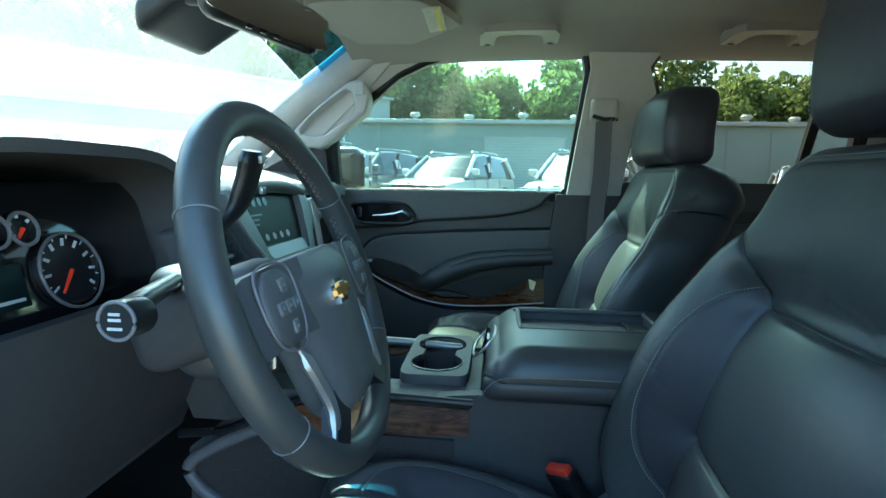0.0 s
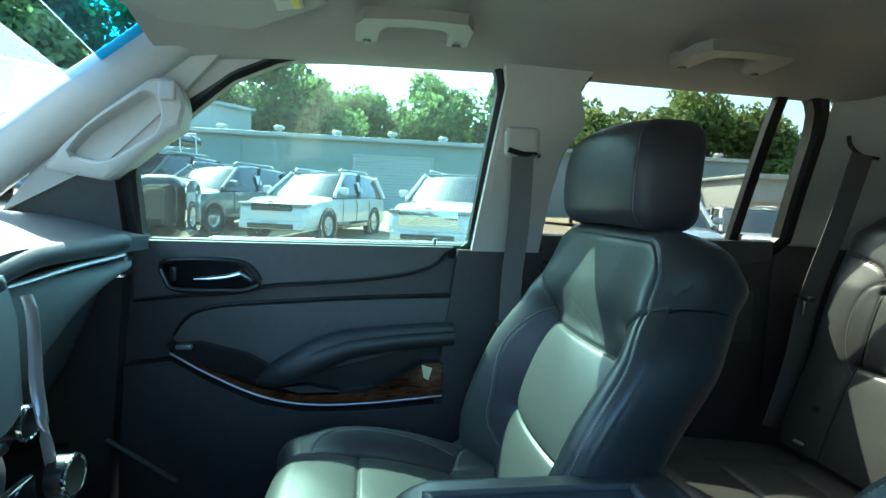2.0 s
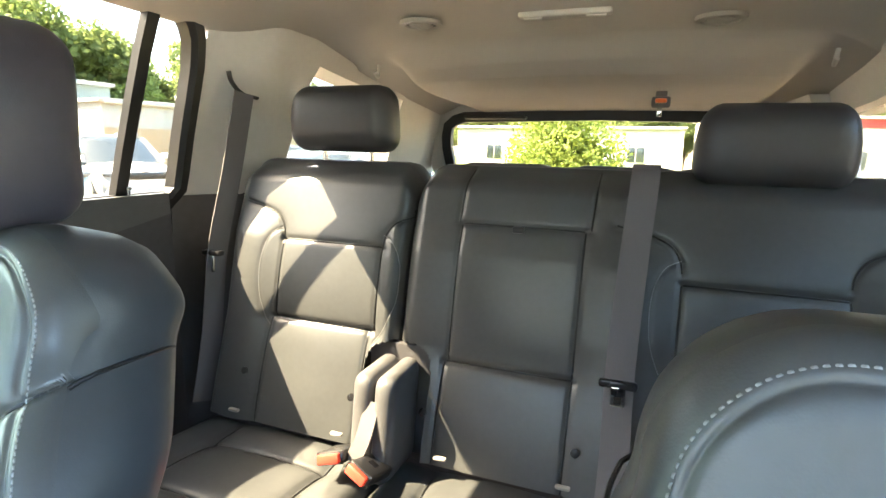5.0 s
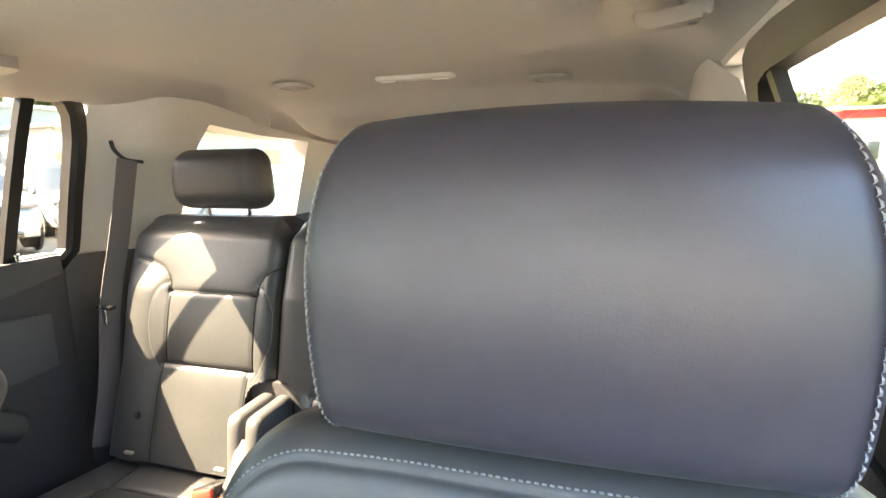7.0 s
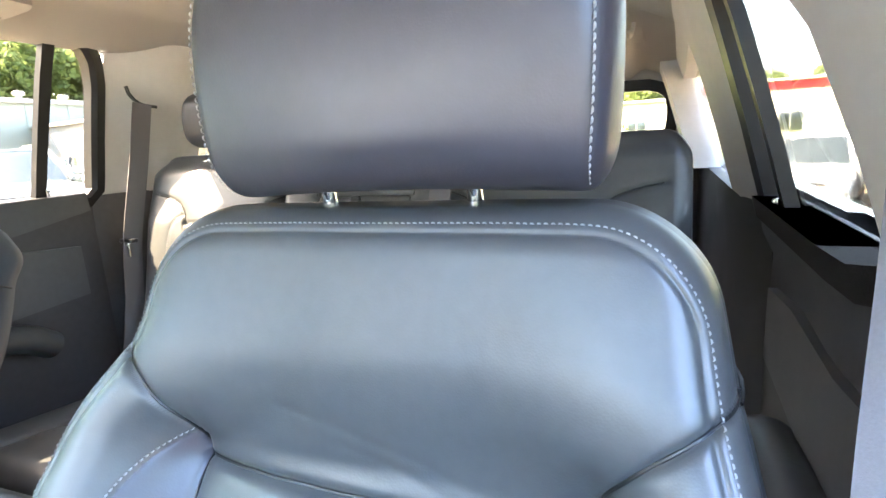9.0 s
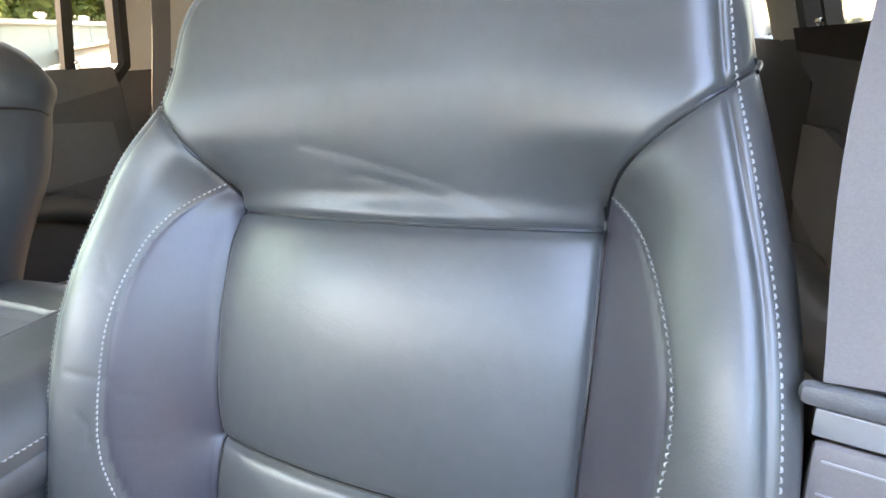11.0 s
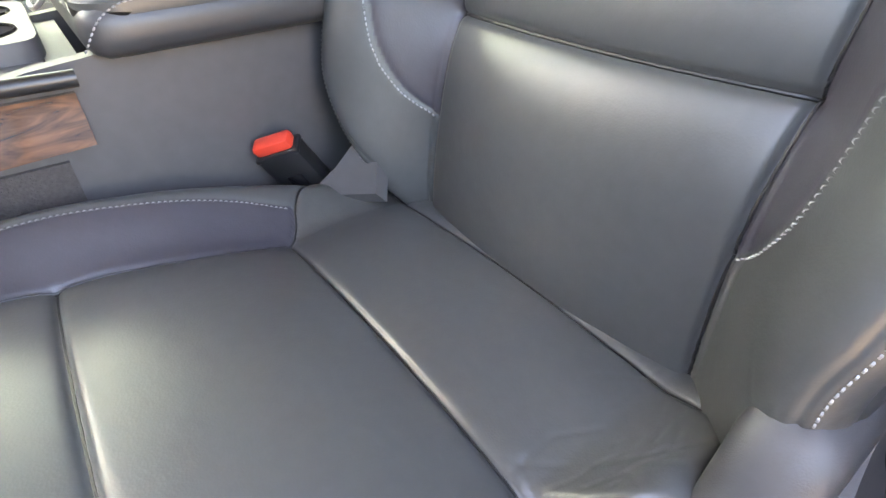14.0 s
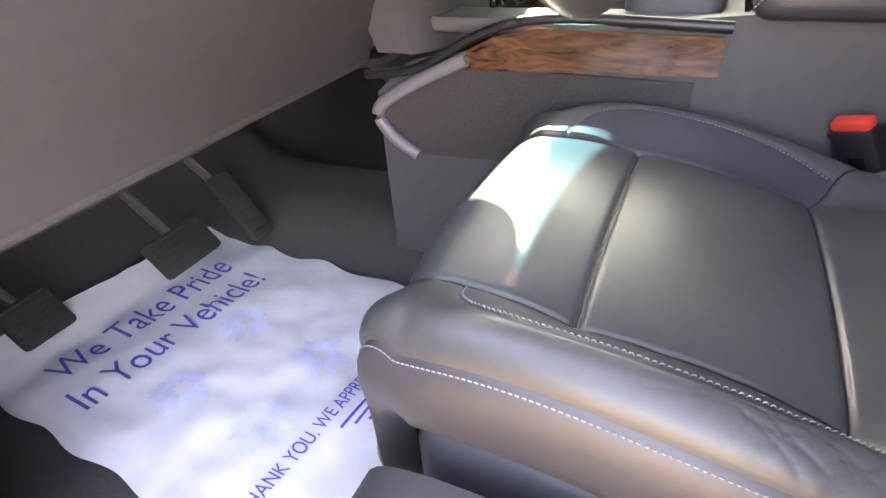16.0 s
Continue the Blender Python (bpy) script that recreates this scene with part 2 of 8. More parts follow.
def box(sx, sy, sz, at=(0, 0, 0), bevel=0.004, seg=2, rot=None):
    """A bevelled block of full sizes sx, sy, sz round a centre."""
    bm = bmesh.new()
    bmesh.ops.create_cube(bm, size=1)
    bmesh.ops.scale(bm, vec=(sx, sy, sz), verts=bm.verts)
    if bevel:
        bmesh.ops.bevel(bm, geom=bm.edges[:], offset=min(bevel, 0.45 * min(sx, sy, sz)), segments=seg, profile=0.5, affect="EDGES")
    if rot is not None:
        bmesh.ops.transform(bm, matrix=rot.to_4x4(), verts=bm.verts)
    bmesh.ops.translate(bm, vec=at, verts=bm.verts)
    return bm_mesh(bm)


def pillow(hx, hy, hz, r, n=14, shape=None, at=(0, 0, 0)):
    """A block with half sizes and wide round edges of radius r, bent by shape(points)."""
    t = np.sin(np.linspace(-1, 1, n) * np.pi / 2) * 0.5 + np.linspace(-1, 1, n) * 0.5
    a, b = np.meshgrid(t, t, indexing="ij")
    vs, fs = [], []
    for ax in range(3):
        for s in (-1, 1):
            p = np.zeros((n, n, 3))
            p[..., ax] = s
            p[..., (ax + 1) % 3], p[..., (ax + 2) % 3] = a, b
            k = len(vs) * n * n
            vs.append(p.reshape(-1, 3))
            for i in range(n - 1):
                for j in range(n - 1):
                    q = [k + i * n + j, k + (i + 1) * n + j, k + (i + 1) * n + j + 1, k + i * n + j + 1]
                    fs.append(q if s > 0 else q[::-1])
    h = np.array([hx, hy, hz], float)
    p = np.concatenate(vs) * h
    rr = np.minimum(r, h * 0.98) if np.ndim(r) else np.full(3, min(r, min(hx, hy, hz) * 0.98))
    q = np.clip(p, -(h - rr), h - rr)
    d = (p - q) / rr
    ln = np.linalg.norm(d, axis=1, keepdims=True)
    p = q + np.where(ln > 1e-9, d / np.maximum(ln, 1e-9), 0) * rr
    if shape is not None:
        p = shape(p)
    p = p + np.array(at)
    bm = bmesh.new()
    bv = [bm.verts.new(v) for v in p]
    for f in fs:
        bm.faces.new([bv[i] for i in f])
    bmesh.ops.remove_doubles(bm, verts=bm.verts, dist=1e-5)
    for f in bm.faces:
        f.smooth = True
    me = bpy.data.meshes.new("m")
    bm.to_mesh(me)
    bm.free()
    return me


def spline(pts, n, closed=False):
    """n points on a Catmull-Rom curve through pts."""
    p = np.array(pts, float)
    if closed:
        p = np.vstack([p[-1], p, p[0], p[1]])
    else:
        p = np.vstack([2 * p[0] - p[1], p, 2 * p[-1] - p[-2]])
    k = len(p) - 3
    out = []
    for t in np.linspace(0, k, n, endpoint=not closed):
        i = min(int(t), k - 1)
        f = t - i
        a, b, c, d = p[i], p[i + 1], p[i + 2], p[i + 3]
        out.append(0.5 * (2 * b + (c - a) * f + (2 * a - 5 * b + 4 * c - d) * f * f + (3 * b - a - 3 * c + d) * f**3))
    return np.array(out)


def even(pts, step):
    """Points at even steps along a polyline."""
    p = np.array(pts, float)
    d = np.r_[0, np.cumsum(np.linalg.norm(np.diff(p, axis=0), axis=1))]
    s = np.arange(step / 2, d[-1], step)
    return np.stack([np.interp(s, d, p[:, k]) for k in range(p.shape[1])], 1)


def tube(pts, r, n=10, closed=False, flat=1.0, up=(0, 0, 1)):
    """A rod along points, radius r (a number or one for each), squashed along its normal by flat."""
    p = np.array(pts, float)
    m = len(p)
    r = np.broadcast_to(np.asarray(r, float), (m,))
    vs, fs = [], []
    ref = np.array(up, float)
    for i in range(m):
        t = p[(i + 1) % m] - p[i - 1] if closed else p[min(i + 1, m - 1)] - p[max(i - 1, 0)]
        t = t / max(np.linalg.norm(t), 1e-9)
        a = ref - t * (ref @ t)
        if np.linalg.norm(a) < 1e-3:
            a = np.cross(t, (1, 0, 0))
        a /= np.linalg.norm(a)
        b = np.cross(t, a)
        for k in range(n):
            w = 2 * np.pi * k / n
            vs.append(p[i] + r[i] * (np.cos(w) * b + flat * np.sin(w) * a))
    for i in range(m if closed else m - 1):
        for k in range(n):
            j = (i + 1) % m
            fs.append([i * n + k, i * n + (k + 1) % n, j * n + (k + 1) % n, j * n + k])
    if not closed:
        fs.append(list(range(n))[::-1])
        fs.append([(m - 1) * n + k for k in range(n)])
    bm = bmesh.new()
    bv = [bm.verts.new(v) for v in vs]
    for f in fs:
        bm.faces.new([bv[i] for i in f])
    return bm_mesh(bm)


def ribbon(pts, width, thick, across):
    """A flat band along points; across: the direction of its width (one, or one for each)."""
    p = np.array(pts, float)
    ac = np.broadcast_to(np.array(across, float), p.shape)
    vs, fs = [], []
    m = len(p)
    for i in range(m):
        t = p[min(i + 1, m - 1)] - p[max(i - 1, 0)]
        t /= np.linalg.norm(t)
        a = ac[i] - t * (ac[i] @ t)
        a /= np.linalg.norm(a)
        nrm = np.cross(t, a)
        for s, q in ((-1, -1), (1, -1), (1, 1), (-1, 1)):
            vs.append(p[i] + a * s * width / 2 + nrm * q * thick / 2)
    for i in range(m - 1):
        for k in range(4):
            fs.append([4 * i + k, 4 * i + (k + 1) % 4, 4 * i + 4 + (k + 1) % 4, 4 * i + 4 + k])
    fs += [[3, 2, 1, 0], [4 * m - 4, 4 * m - 3, 4 * m - 2, 4 * m - 1]]
    bm = bmesh.new()
    bv = [bm.verts.new(v) for v in vs]
    for f in fs:
        bm.faces.new([bv[i] for i in f])
    return bm_mesh(bm)


def loft(rings, closed=True, cap=True):
    """A skin over rings of equal length."""
    n, m = len(rings[0]), len(rings)
    bm = bmesh.new()
    bv = [[bm.verts.new(tuple(v)) for v in ring] for ring in rings]
    for i in range(m - 1):
        for k in range(n if closed else n - 1):
            bm.faces.new([bv[i][k], bv[i][(k + 1) % n], bv[i + 1][(k + 1) % n], bv[i + 1][k]])
    if cap and closed:
        bm.faces.new(bv[0][::-1])
        bm.faces.new(bv[-1])
    return bm_mesh(bm)


def sheet(fn, us, vs_, thick=0.0, way=None):
    """A grid surface fn(u, v) -> point over arrays us, vs_; with a thickness along way (a vector)."""
    pts = [[Vector(fn(u, v)) for v in vs_] for u in us]
    bm = bmesh.new()
    layers = [[[bm.verts.new(p) for p in row] for row in pts]]
    nu, nv = len(us), len(vs_)
    def skin(g):
        for i in range(nu - 1):
            for j in range(nv - 1):
                bm.faces.new([g[i][j], g[i + 1][j], g[i + 1][j + 1], g[i][j + 1]])
    skin(layers[0])
    if thick:
        w = Vector(way) * thick
        g2 = [[bm.verts.new(p + w) for p in row] for row in pts]
        skin(g2)
        g = layers[0]
        rim = [(i, 0) for i in range(nu)] + [(nu - 1, j) for j in range(1, nv)] + [(i, nv - 1) for i in range(nu - 2, -1, -1)] + [(0, j) for j in range(nv - 2, 0, -1)]
        for a, b in zip(rim, rim[1:] + rim[:1]):
            bm.faces.new([g[a[0]][a[1]], g[b[0]][b[1]], g2[b[0]][b[1]], g2[a[0]][a[1]]])
    return bm_mesh(bm)


def slab(poly, place, thick, bevel=0.0):
    """A flat polygon of 2D points, set in space by place(a, b, depth), with a thickness."""
    bm = bmesh.new()
    f = bm.faces.new([bm.verts.new((a, b, 0)) for a, b in poly])
    bmesh.ops.triangulate(bm, faces=[f])
    for _ in range(3):
        long = [e for e in bm.edges if e.calc_length() > 0.12]
        if not long:
            break
        bmesh.ops.subdivide_edges(bm, edges=long, cuts=1)
        bmesh.ops.triangulate(bm, faces=bm.faces[:])
    r = bmesh.ops.extrude_face_region(bm, geom=bm.faces[:])
    for v in [g for g in r["geom"] if isinstance(g, bmesh.types.BMVert)]:
        v.co.z = thick
    if bevel:
        rim = [e for e in bm.edges if len(e.link_faces) == 2 and e.calc_face_angle(0) > 1.2]
        bmesh.ops.bevel(bm, geom=rim, offset=bevel, segments=2, profile=0.5, affect="EDGES")
    for v in bm.verts:
        v.co = Vector(place(v.co.x, v.co.y, v.co.z))
    return bm_mesh(bm)


def turned(profile, n=24, at=(0, 0, 0), turn=None, caps=True):
    """A lathe form about z from (radius, height) pairs."""
    rings = [[(r * math.cos(2 * math.pi * k / n), r * math.sin(2 * math.pi * k / n), z) for k in range(n)] for r, z in profile]
    me = loft(rings, True, caps)
    mtx = Matrix.Translation(at) @ (turn if turn is not None else Matrix.Identity(4))
    me.transform(mtx)
    return me


def aim(direction):
    """A turn that takes +z to the direction."""
    return Vector((0, 0, 1)).rotation_difference(Vector(direction)).to_matrix().to_4x4()


def dist_to(a, b, line):
    """Distance of points (a, b) to a polyline."""
    line = np.array(line, float)
    out = np.full(np.shape(a), 9.0)
    for (x0, y0), (x1, y1) in zip(line[:-1], line[1:]):
        dx, dy = x1 - x0, y1 - y0
        t = np.clip(((a - x0) * dx + (b - y0) * dy) / (dx * dx + dy * dy + 1e-12), 0, 1)
        out = np.minimum(out, np.hypot(a - x0 - t * dx, b - y0 - t * dy))
    return out


def padded(a, b, base, normal, seams, region, names, material, parent, labels=None, mats=None):
    """Upholstery over a grid: points base (n, m, 3) pushed along normal, with the seams (polyline, depth, width, puff)
    pressed in, cut into one mesh for each panel by region (n-1, m-1)."""
    push = np.zeros(a.shape)
    for line, depth, width, puff in seams:
        d = dist_to(a, b, line)
        push -= depth * np.exp(-((d / width) ** 1.3))
        push -= puff * np.exp(-d / 0.03)
    pos = base + normal * push[..., None]
    n, m = a.shape
    idx = np.arange(n * m).reshape(n, m)
    quads = np.stack([idx[:-1, :-1], idx[1:, :-1], idx[1:, 1:], idx[:-1, 1:]], -1)
    flat = pos.reshape(-1, 3)
    gn = np.cross(np.gradient(pos, axis=0), np.gradient(pos, axis=1))
    gn /= np.maximum(np.linalg.norm(gn, axis=2, keepdims=True), 1e-12)
    gn *= np.where((gn * normal).sum(-1, keepdims=True) < 0, -1, 1)
    gflat = gn.reshape(-1, 3)
    mid = quads[n // 2, m // 2]
    flip = np.sum(np.cross(flat[mid[1]] - flat[mid[0]], flat[mid[3]] - flat[mid[0]]) * normal[n // 2, m // 2]) < 0
    if flip:
        quads = quads[..., ::-1]
    out = []
    for k, name in enumerate(names):
        q = quads[region == k]
        if not len(q):
            continue
        used, inv = np.unique(q, return_inverse=True)
        me = mesh_of(flat[used].tolist(), inv.reshape(-1, 4).tolist())
        me.normals_split_custom_set_from_vertices(gflat[used].tolist())
        out.append(part(name, me, (mats or {}).get(k, material), parent, (labels or {}).get(k, "")))
    return pos, gn


def stitches(pts, normals, length=0.0042, gap=0.0004, width=0.0008, lift=0.0004):
    """Single thread stitches laid along a line on a surface."""
    p, nn = np.array(pts, float), np.array(normals, float)
    d = np.r_[0, np.cumsum(np.linalg.norm(np.diff(p, axis=0), axis=1))]
    vs, fs = [], []
    for s in np.arange(0.002, d[-1] - length, length + gap):
        a = np.array([np.interp(s, d, p[:, k]) for k in range(3)])
        c = np.array([np.interp(s + length, d, p[:, k]) for k in range(3)])
        nr = np.array([np.interp(s, d, nn[:, k]) for k in range(3)])
        nr /= np.linalg.norm(nr)
        t = (c - a) / max(np.linalg.norm(c - a), 1e-9)
        w = np.cross(t, nr) * width
        mid = (a + c) / 2
        k = len(vs)
        up, dn = nr * (lift + width * 0.45), -nr * 0.002
        a, c = a - w * 0.5, c + w * 0.5
        vs += [a + dn, mid - w + nr * lift * 0.4 - t * length * 0.2, mid - w + nr * lift * 0.4 + t * length * 0.2, c + dn,
               mid + w + nr * lift * 0.4 + t * length * 0.2, mid + w + nr * lift * 0.4 - t * length * 0.2,
               mid + up - t * length * 0.22, mid + up + t * length * 0.22]
        fs += [[k, k + 1, k + 6], [k + 1, k + 2, k + 7, k + 6], [k + 2, k + 3, k + 7], [k + 3, k + 4, k + 7], [k + 4, k + 5, k + 6, k + 7], [k + 5, k, k + 6]]
    return mesh_of(vs, fs)

# ---- front seats ----
BZ = [0.93, 0.97, 1.00, 1.03, 1.07, 1.13, 1.19, 1.25, 1.31, 1.37, 1.42, 1.47, 1.53]
BH = [0.172, 0.196, 0.212, 0.226, 0.238, 0.246, 0.250, 0.251, 0.246, 0.233, 0.222, 0.217, 0.214]
BYZ = [0.88, 0.93, 1.03, 1.14, 1.23, 1.32, 1.42, 1.53]
BY0 = [0.118, 0.120, 0.112, 0.085, 0.049, 0.010, -0.022, -0.055]


def mirrored(line):
    return [(-a, b) for a, b in line]


def bend(x, xs, ys):
    """A smooth curve through the pairs xs, ys."""
    xs, ys = np.array(xs, float), np.array(ys, float)
    x = np.clip(np.asarray(x, float), xs[0], xs[-1])
    m = np.gradient(ys, xs)
    k = np.clip(np.searchsorted(xs, x) - 1, 0, len(xs) - 2)
    h = xs[k + 1] - xs[k]
    t = (x - xs[k]) / h
    return ((1 + 2 * t) * (1 - t) ** 2 * ys[k] + t * (1 - t) ** 2 * h * m[k] + t * t * (3 - 2 * t) * ys[k + 1] + t * t * (t - 1) * h * m[k + 1])


def curl(e, r, k=0.9):
    """Drop of a rounded edge of radius r at a distance e from the rim."""
    q = np.clip(1 - e / r, 0, 1)
    return r * k * (1 - np.sqrt(np.maximum(0, 1 - q * q)))


def inset(line, d):
    """A plane line moved to its left by d."""
    ln = np.array(line, float)
    tan = np.gradient(ln, axis=0)
    tan /= np.maximum(np.linalg.norm(tan, axis=1, keepdims=True), 1e-9)
    return ln + np.stack([-tan[:, 1], tan[:, 0]], 1) * d


def lay(line, grid_a, grid_b, pos, nrm, lift=0.0012, n=160):
    """Points and normals on an upholstery grid under a line of its plane coordinates."""
    ln = np.array(line, float)
    ln = even(ln, max(0.003, np.linalg.norm(np.diff(ln, axis=0), axis=1).sum() / n))
    p, m = [], []
    for a, b in ln:
        d = (grid_a - a) ** 2 + (grid_b - b) ** 2
        i, j = np.unravel_index(np.argpartition(d.ravel(), 4)[:4], d.shape)
        w = 1 / (d[i, j] + 1e-7)
        w /= w.sum()
        p.append((pos[i, j] * w[:, None]).sum(0))
        m.append((nrm[i, j] * w[:, None]).sum(0))
    p, m = np.array(p), np.array(m)
    for arr in (p, m):
        for k in range(3):
            arr[1:-1, k] = (arr[:-2, k] + arr[1:-1, k] * 2 + arr[2:, k]) / 4
    return p + m * lift, m


def creases(rng, centre, spread, way, n, length, depth):
    """Short wandering wrinkles round a spot."""
    out = []
    for _ in range(n):
        c = np.array(centre) + rng.normal(0, 1, 2) * spread
        a = way + rng.normal(0, 0.35)
        l = length * rng.uniform(0.5, 1.2)
        d = np.array([math.cos(a), math.sin(a)])
        o = np.array([-d[1], d[0]]) * l * rng.uniform(-0.15, 0.15)
        out.append(([tuple(c - d * l / 2), tuple(c + o), tuple(c + d * l / 2)], depth * rng.uniform(0.5, 1.3), 0.0016, 0.0))
    return out


SIDE_SEAM = spline([(0.147, 1.336), (0.148, 1.26), (0.145, 1.19), (0.142, 1.13), (0.139, 1.05), (0.142, 0.93)], 24)
YOKE_SEAM = spline([(0.240, 1.418), (0.213, 1.405), (0.192, 1.392), (0.170, 1.374), (0.155, 1.353), (0.148, 1.328)], 20)
INSERT_SEAM = spline([(0.148, 1.343), (0.172, 1.322), (0.187, 1.288), (0.194, 1.250), (0.194, 1.200), (0.190, 1.150), (0.185, 1.112), (0.176, 1.084), (0.160, 1.062), (0.139, 1.046)], 36)


WIDE = np.linspace(-0.30, 0.30, 601)


def panel_wide(a, inner):
    """The centre panel reaches further out on the side towards the console."""
    k = np.clip(np.asarray(a, float) * inner, 0, None)
    return a + inner * 0.017 * np.where(k < 0.15, k / 0.15, 1 - smoothstep(0.15, 0.235, k))


def front_seat(at, inner, label):
    """inner: +1 or -1, the side towards the console, where the bolsters are wider."""
    rng = np.random.default_rng(7)
    seat = thing("front_seat", label, "car seat", "front seats", at=at)
    # backrest front
    ns, nr = 240, 280
    s0, r0 = np.meshgrid(np.linspace(-1, 1, ns), np.linspace(0, 1, nr), indexing="ij")
    s = np.sign(s0) * (1 - (1 - np.abs(s0)) ** 1.35)
    r = 1 - (1 - r0) ** 1.25
    ztop = 1.512 - 0.072 * (1 - np.sqrt(1 - np.clip((np.abs(s) - 0.66) / 0.34, 0, 1) ** 2))
    z = 0.93 + r * (ztop - 0.93)
    def half(zz, sgn):
        wide = np.where(np.sign(sgn) == inner, 1.12, 1.0)
        return (bend(zz, BZ, BH) + np.where(np.sign(sgn) == inner, 0, 0.035) * smoothstep(1.06, 0.95, zz)) * (1 + (wide - 1) * smoothstep(1.44, 1.34, zz) * smoothstep(0.99, 1.09, zz))
    hw = half(z, s)
    u = s * hw
    def design(a):
        return np.interp(a, panel_wide(WIDE, inner), WIDE)
    def widen(line):
        return [(float(panel_wide(a, inner)), b) for a, b in [tuple(p) for p in line]]
    au0 = np.abs(design(u))
    t = np.clip((au0 - 0.147) / np.maximum(hw - 0.147, 0.03), 0, 1)
    pb = bend(z, [0.93, 0.99, 1.05, 1.16, 1.28, 1.36, 1.43, 1.53], [0.040, 0.066, 0.084, 0.088, 0.080, 0.052, 0.024, 0.012])
    rise = pb * (1 - (1 - smoothstep(-0.25, 0.85, t)) ** 1.2) - pb * (1 - (1 - float(smoothstep(-0.25, 0.85, 0))) ** 1.2)
    rise = np.where(au0 > 0.147, rise, 0)
    ty = np.clip((np.abs(u) - 0.06) / np.maximum(hw - 0.06, 0.03), 0, 1)
    above = smoothstep(1.325, 1.385, z)
    rise = rise * (1 - above) + pb * smoothstep(0, 1.1, ty) * above
    rise += 0.012 * (1 - np.clip(au0 / 0.147, 0, 1) ** 2) * smoothstep(1.34, 1.31, z)
    rise += 0.012 * (1 - (u / 0.25) ** 2) * smoothstep(1.32, 1.42, z)
    rise -= curl(hw - np.abs(u), 0.036, 0.8) + curl(ztop - z, 0.030, 0.8)
    y = bend(z, BYZ, BY0) + rise
    base = np.stack([u, y, z], -1)
    nrm = np.broadcast_to(np.array([0, 0.94, 0.34]), base.shape)
    rimline = np.concatenate([np.stack([u[-1], z[-1]], 1), np.stack([u[::-1, -1], z[::-1, -1]], 1)[1:], np.stack([u[0, ::-1], z[0, ::-1]], 1)[1:]])
    rimline = rimline[rimline[:, 1] > 0.985]
    edge = inset(even(rimline, 0.006), 0.016)
    seams = [([tuple(p) for p in edge[::2]], 0.0022, 0.002, 0.001)]
    def stretch(line):
        ln = [tuple(p) for p in line]
        return [(a * (1.0 + 0.10 * min(1.0, max(0.0, (abs(a) - 0.15) / 0.03)) * float(smoothstep(1.055, 1.17, b))), b) for a, b in ln] if ln[3][0] * inner > 0 else [(a * (1 - 0.065 * float(smoothstep(1.27, 1.14, b) * smoothstep(1.035, 1.08, b))), b) for a, b in ln]
    for mir in (lambda l: l, mirrored):
        seams += [(widen(mir(SIDE_SEAM)), 0.006, 0.0022, 0.007), (widen(mir(YOKE_SEAM)), 0.0045, 0.0022, 0.006), (widen(stretch(mir(INSERT_SEAM))), 0.0020, 0.0018, 0.0008)]
    seams += [(widen([(-0.147, 1.319), (0.147, 1.319)]), 0.006, 0.0024, 0.012), (widen([(-0.143, 1.139), (0.143, 1.139)]), 0.006, 0.0024, 0.013)]
    seams += [([(-0.09, 1.325), (-0.04, 1.345), (0.03, 1.362), (0.08, 1.372)], 0.0006, 0.004, 0), ([(-0.06, 1.325), (-0.01, 1.342), (0.03, 1.350)], 0.0006, 0.003, 0)]
    seams += creases(rng, (inner * 0.225, 1.22), (0.012, 0.05), 1.2, 7, 0.03, 0.0008) + creases(rng, (-inner * 0.205, 1.02), (0.02, 0.02), 1.7, 7, 0.05, 0.0004)
    uc, zc = design((u[:-1, :-1] + u[1:, 1:]) / 2), (z[:-1, :-1] + z[1:, 1:]) / 2
    au = np.abs(uc)
    ss, ys, ins = np.array(SIDE_SEAM), np.array(YOKE_SEAM), np.array(INSERT_SEAM)
    side_u = np.interp(zc, ss[::-1, 1], ss[::-1, 0])
    yoke_z = np.interp(au, ys[::-1, 0], ys[::-1, 1])
    ins_u = np.interp(zc, ins[::-1, 1], ins[::-1, 0], left=0, right=0)
    ins_u = np.where(uc * inner > 0, ins_u * (1 + 0.10 * np.clip((ins_u - 0.15) / 0.03, 0, 1) * smoothstep(1.055, 1.17, zc)), ins_u * (1 - 0.065 * smoothstep(1.27, 1.14, zc) * smoothstep(1.035, 1.08, zc)))
    reg = np.where(au < side_u, np.where(zc > 1.139, 1, 2), 0)
    side = np.where(uc > 0, 0, 1)
    reg = np.where(au >= side_u, np.where(au < ins_u, 3 + side, 5 + side), reg)
    reg = np.where((zc > 1.319) & ((au < 0.147) | (zc > yoke_z)), 0, reg)
    back = new("backrest")
    back.parent = seat
    pos, gn = padded(u, z, base, nrm, seams, reg,
                     ["yoke_panel", "centre_panel", "lumbar_panel", "bolster_insert", "bolster_insert", "bolster", "bolster"], LEATHER, back,
                     {3: "smooth satin leather insert", 4: "smooth satin leather insert"}, {3: LEATHER_INSERT, 4: LEATHER_INSERT})
    # sides and rear shell from the rim of the front
    rim = np.concatenate([pos[0, :, :], pos[1:, -1, :], pos[-1, ::-1, :][1:]])[::2]
    tan = np.gradient(rim, axis=0)
    out = np.stack([-tan[:, 2], 0 * tan[:, 0], tan[:, 0]], 1)
    out /= np.maximum(np.linalg.norm(out, axis=1, keepdims=True), 1e-9)
    out *= np.where((out * (rim - np.array([0, 0, 1.2]))).sum(1, keepdims=True) < 0, -1, 1)
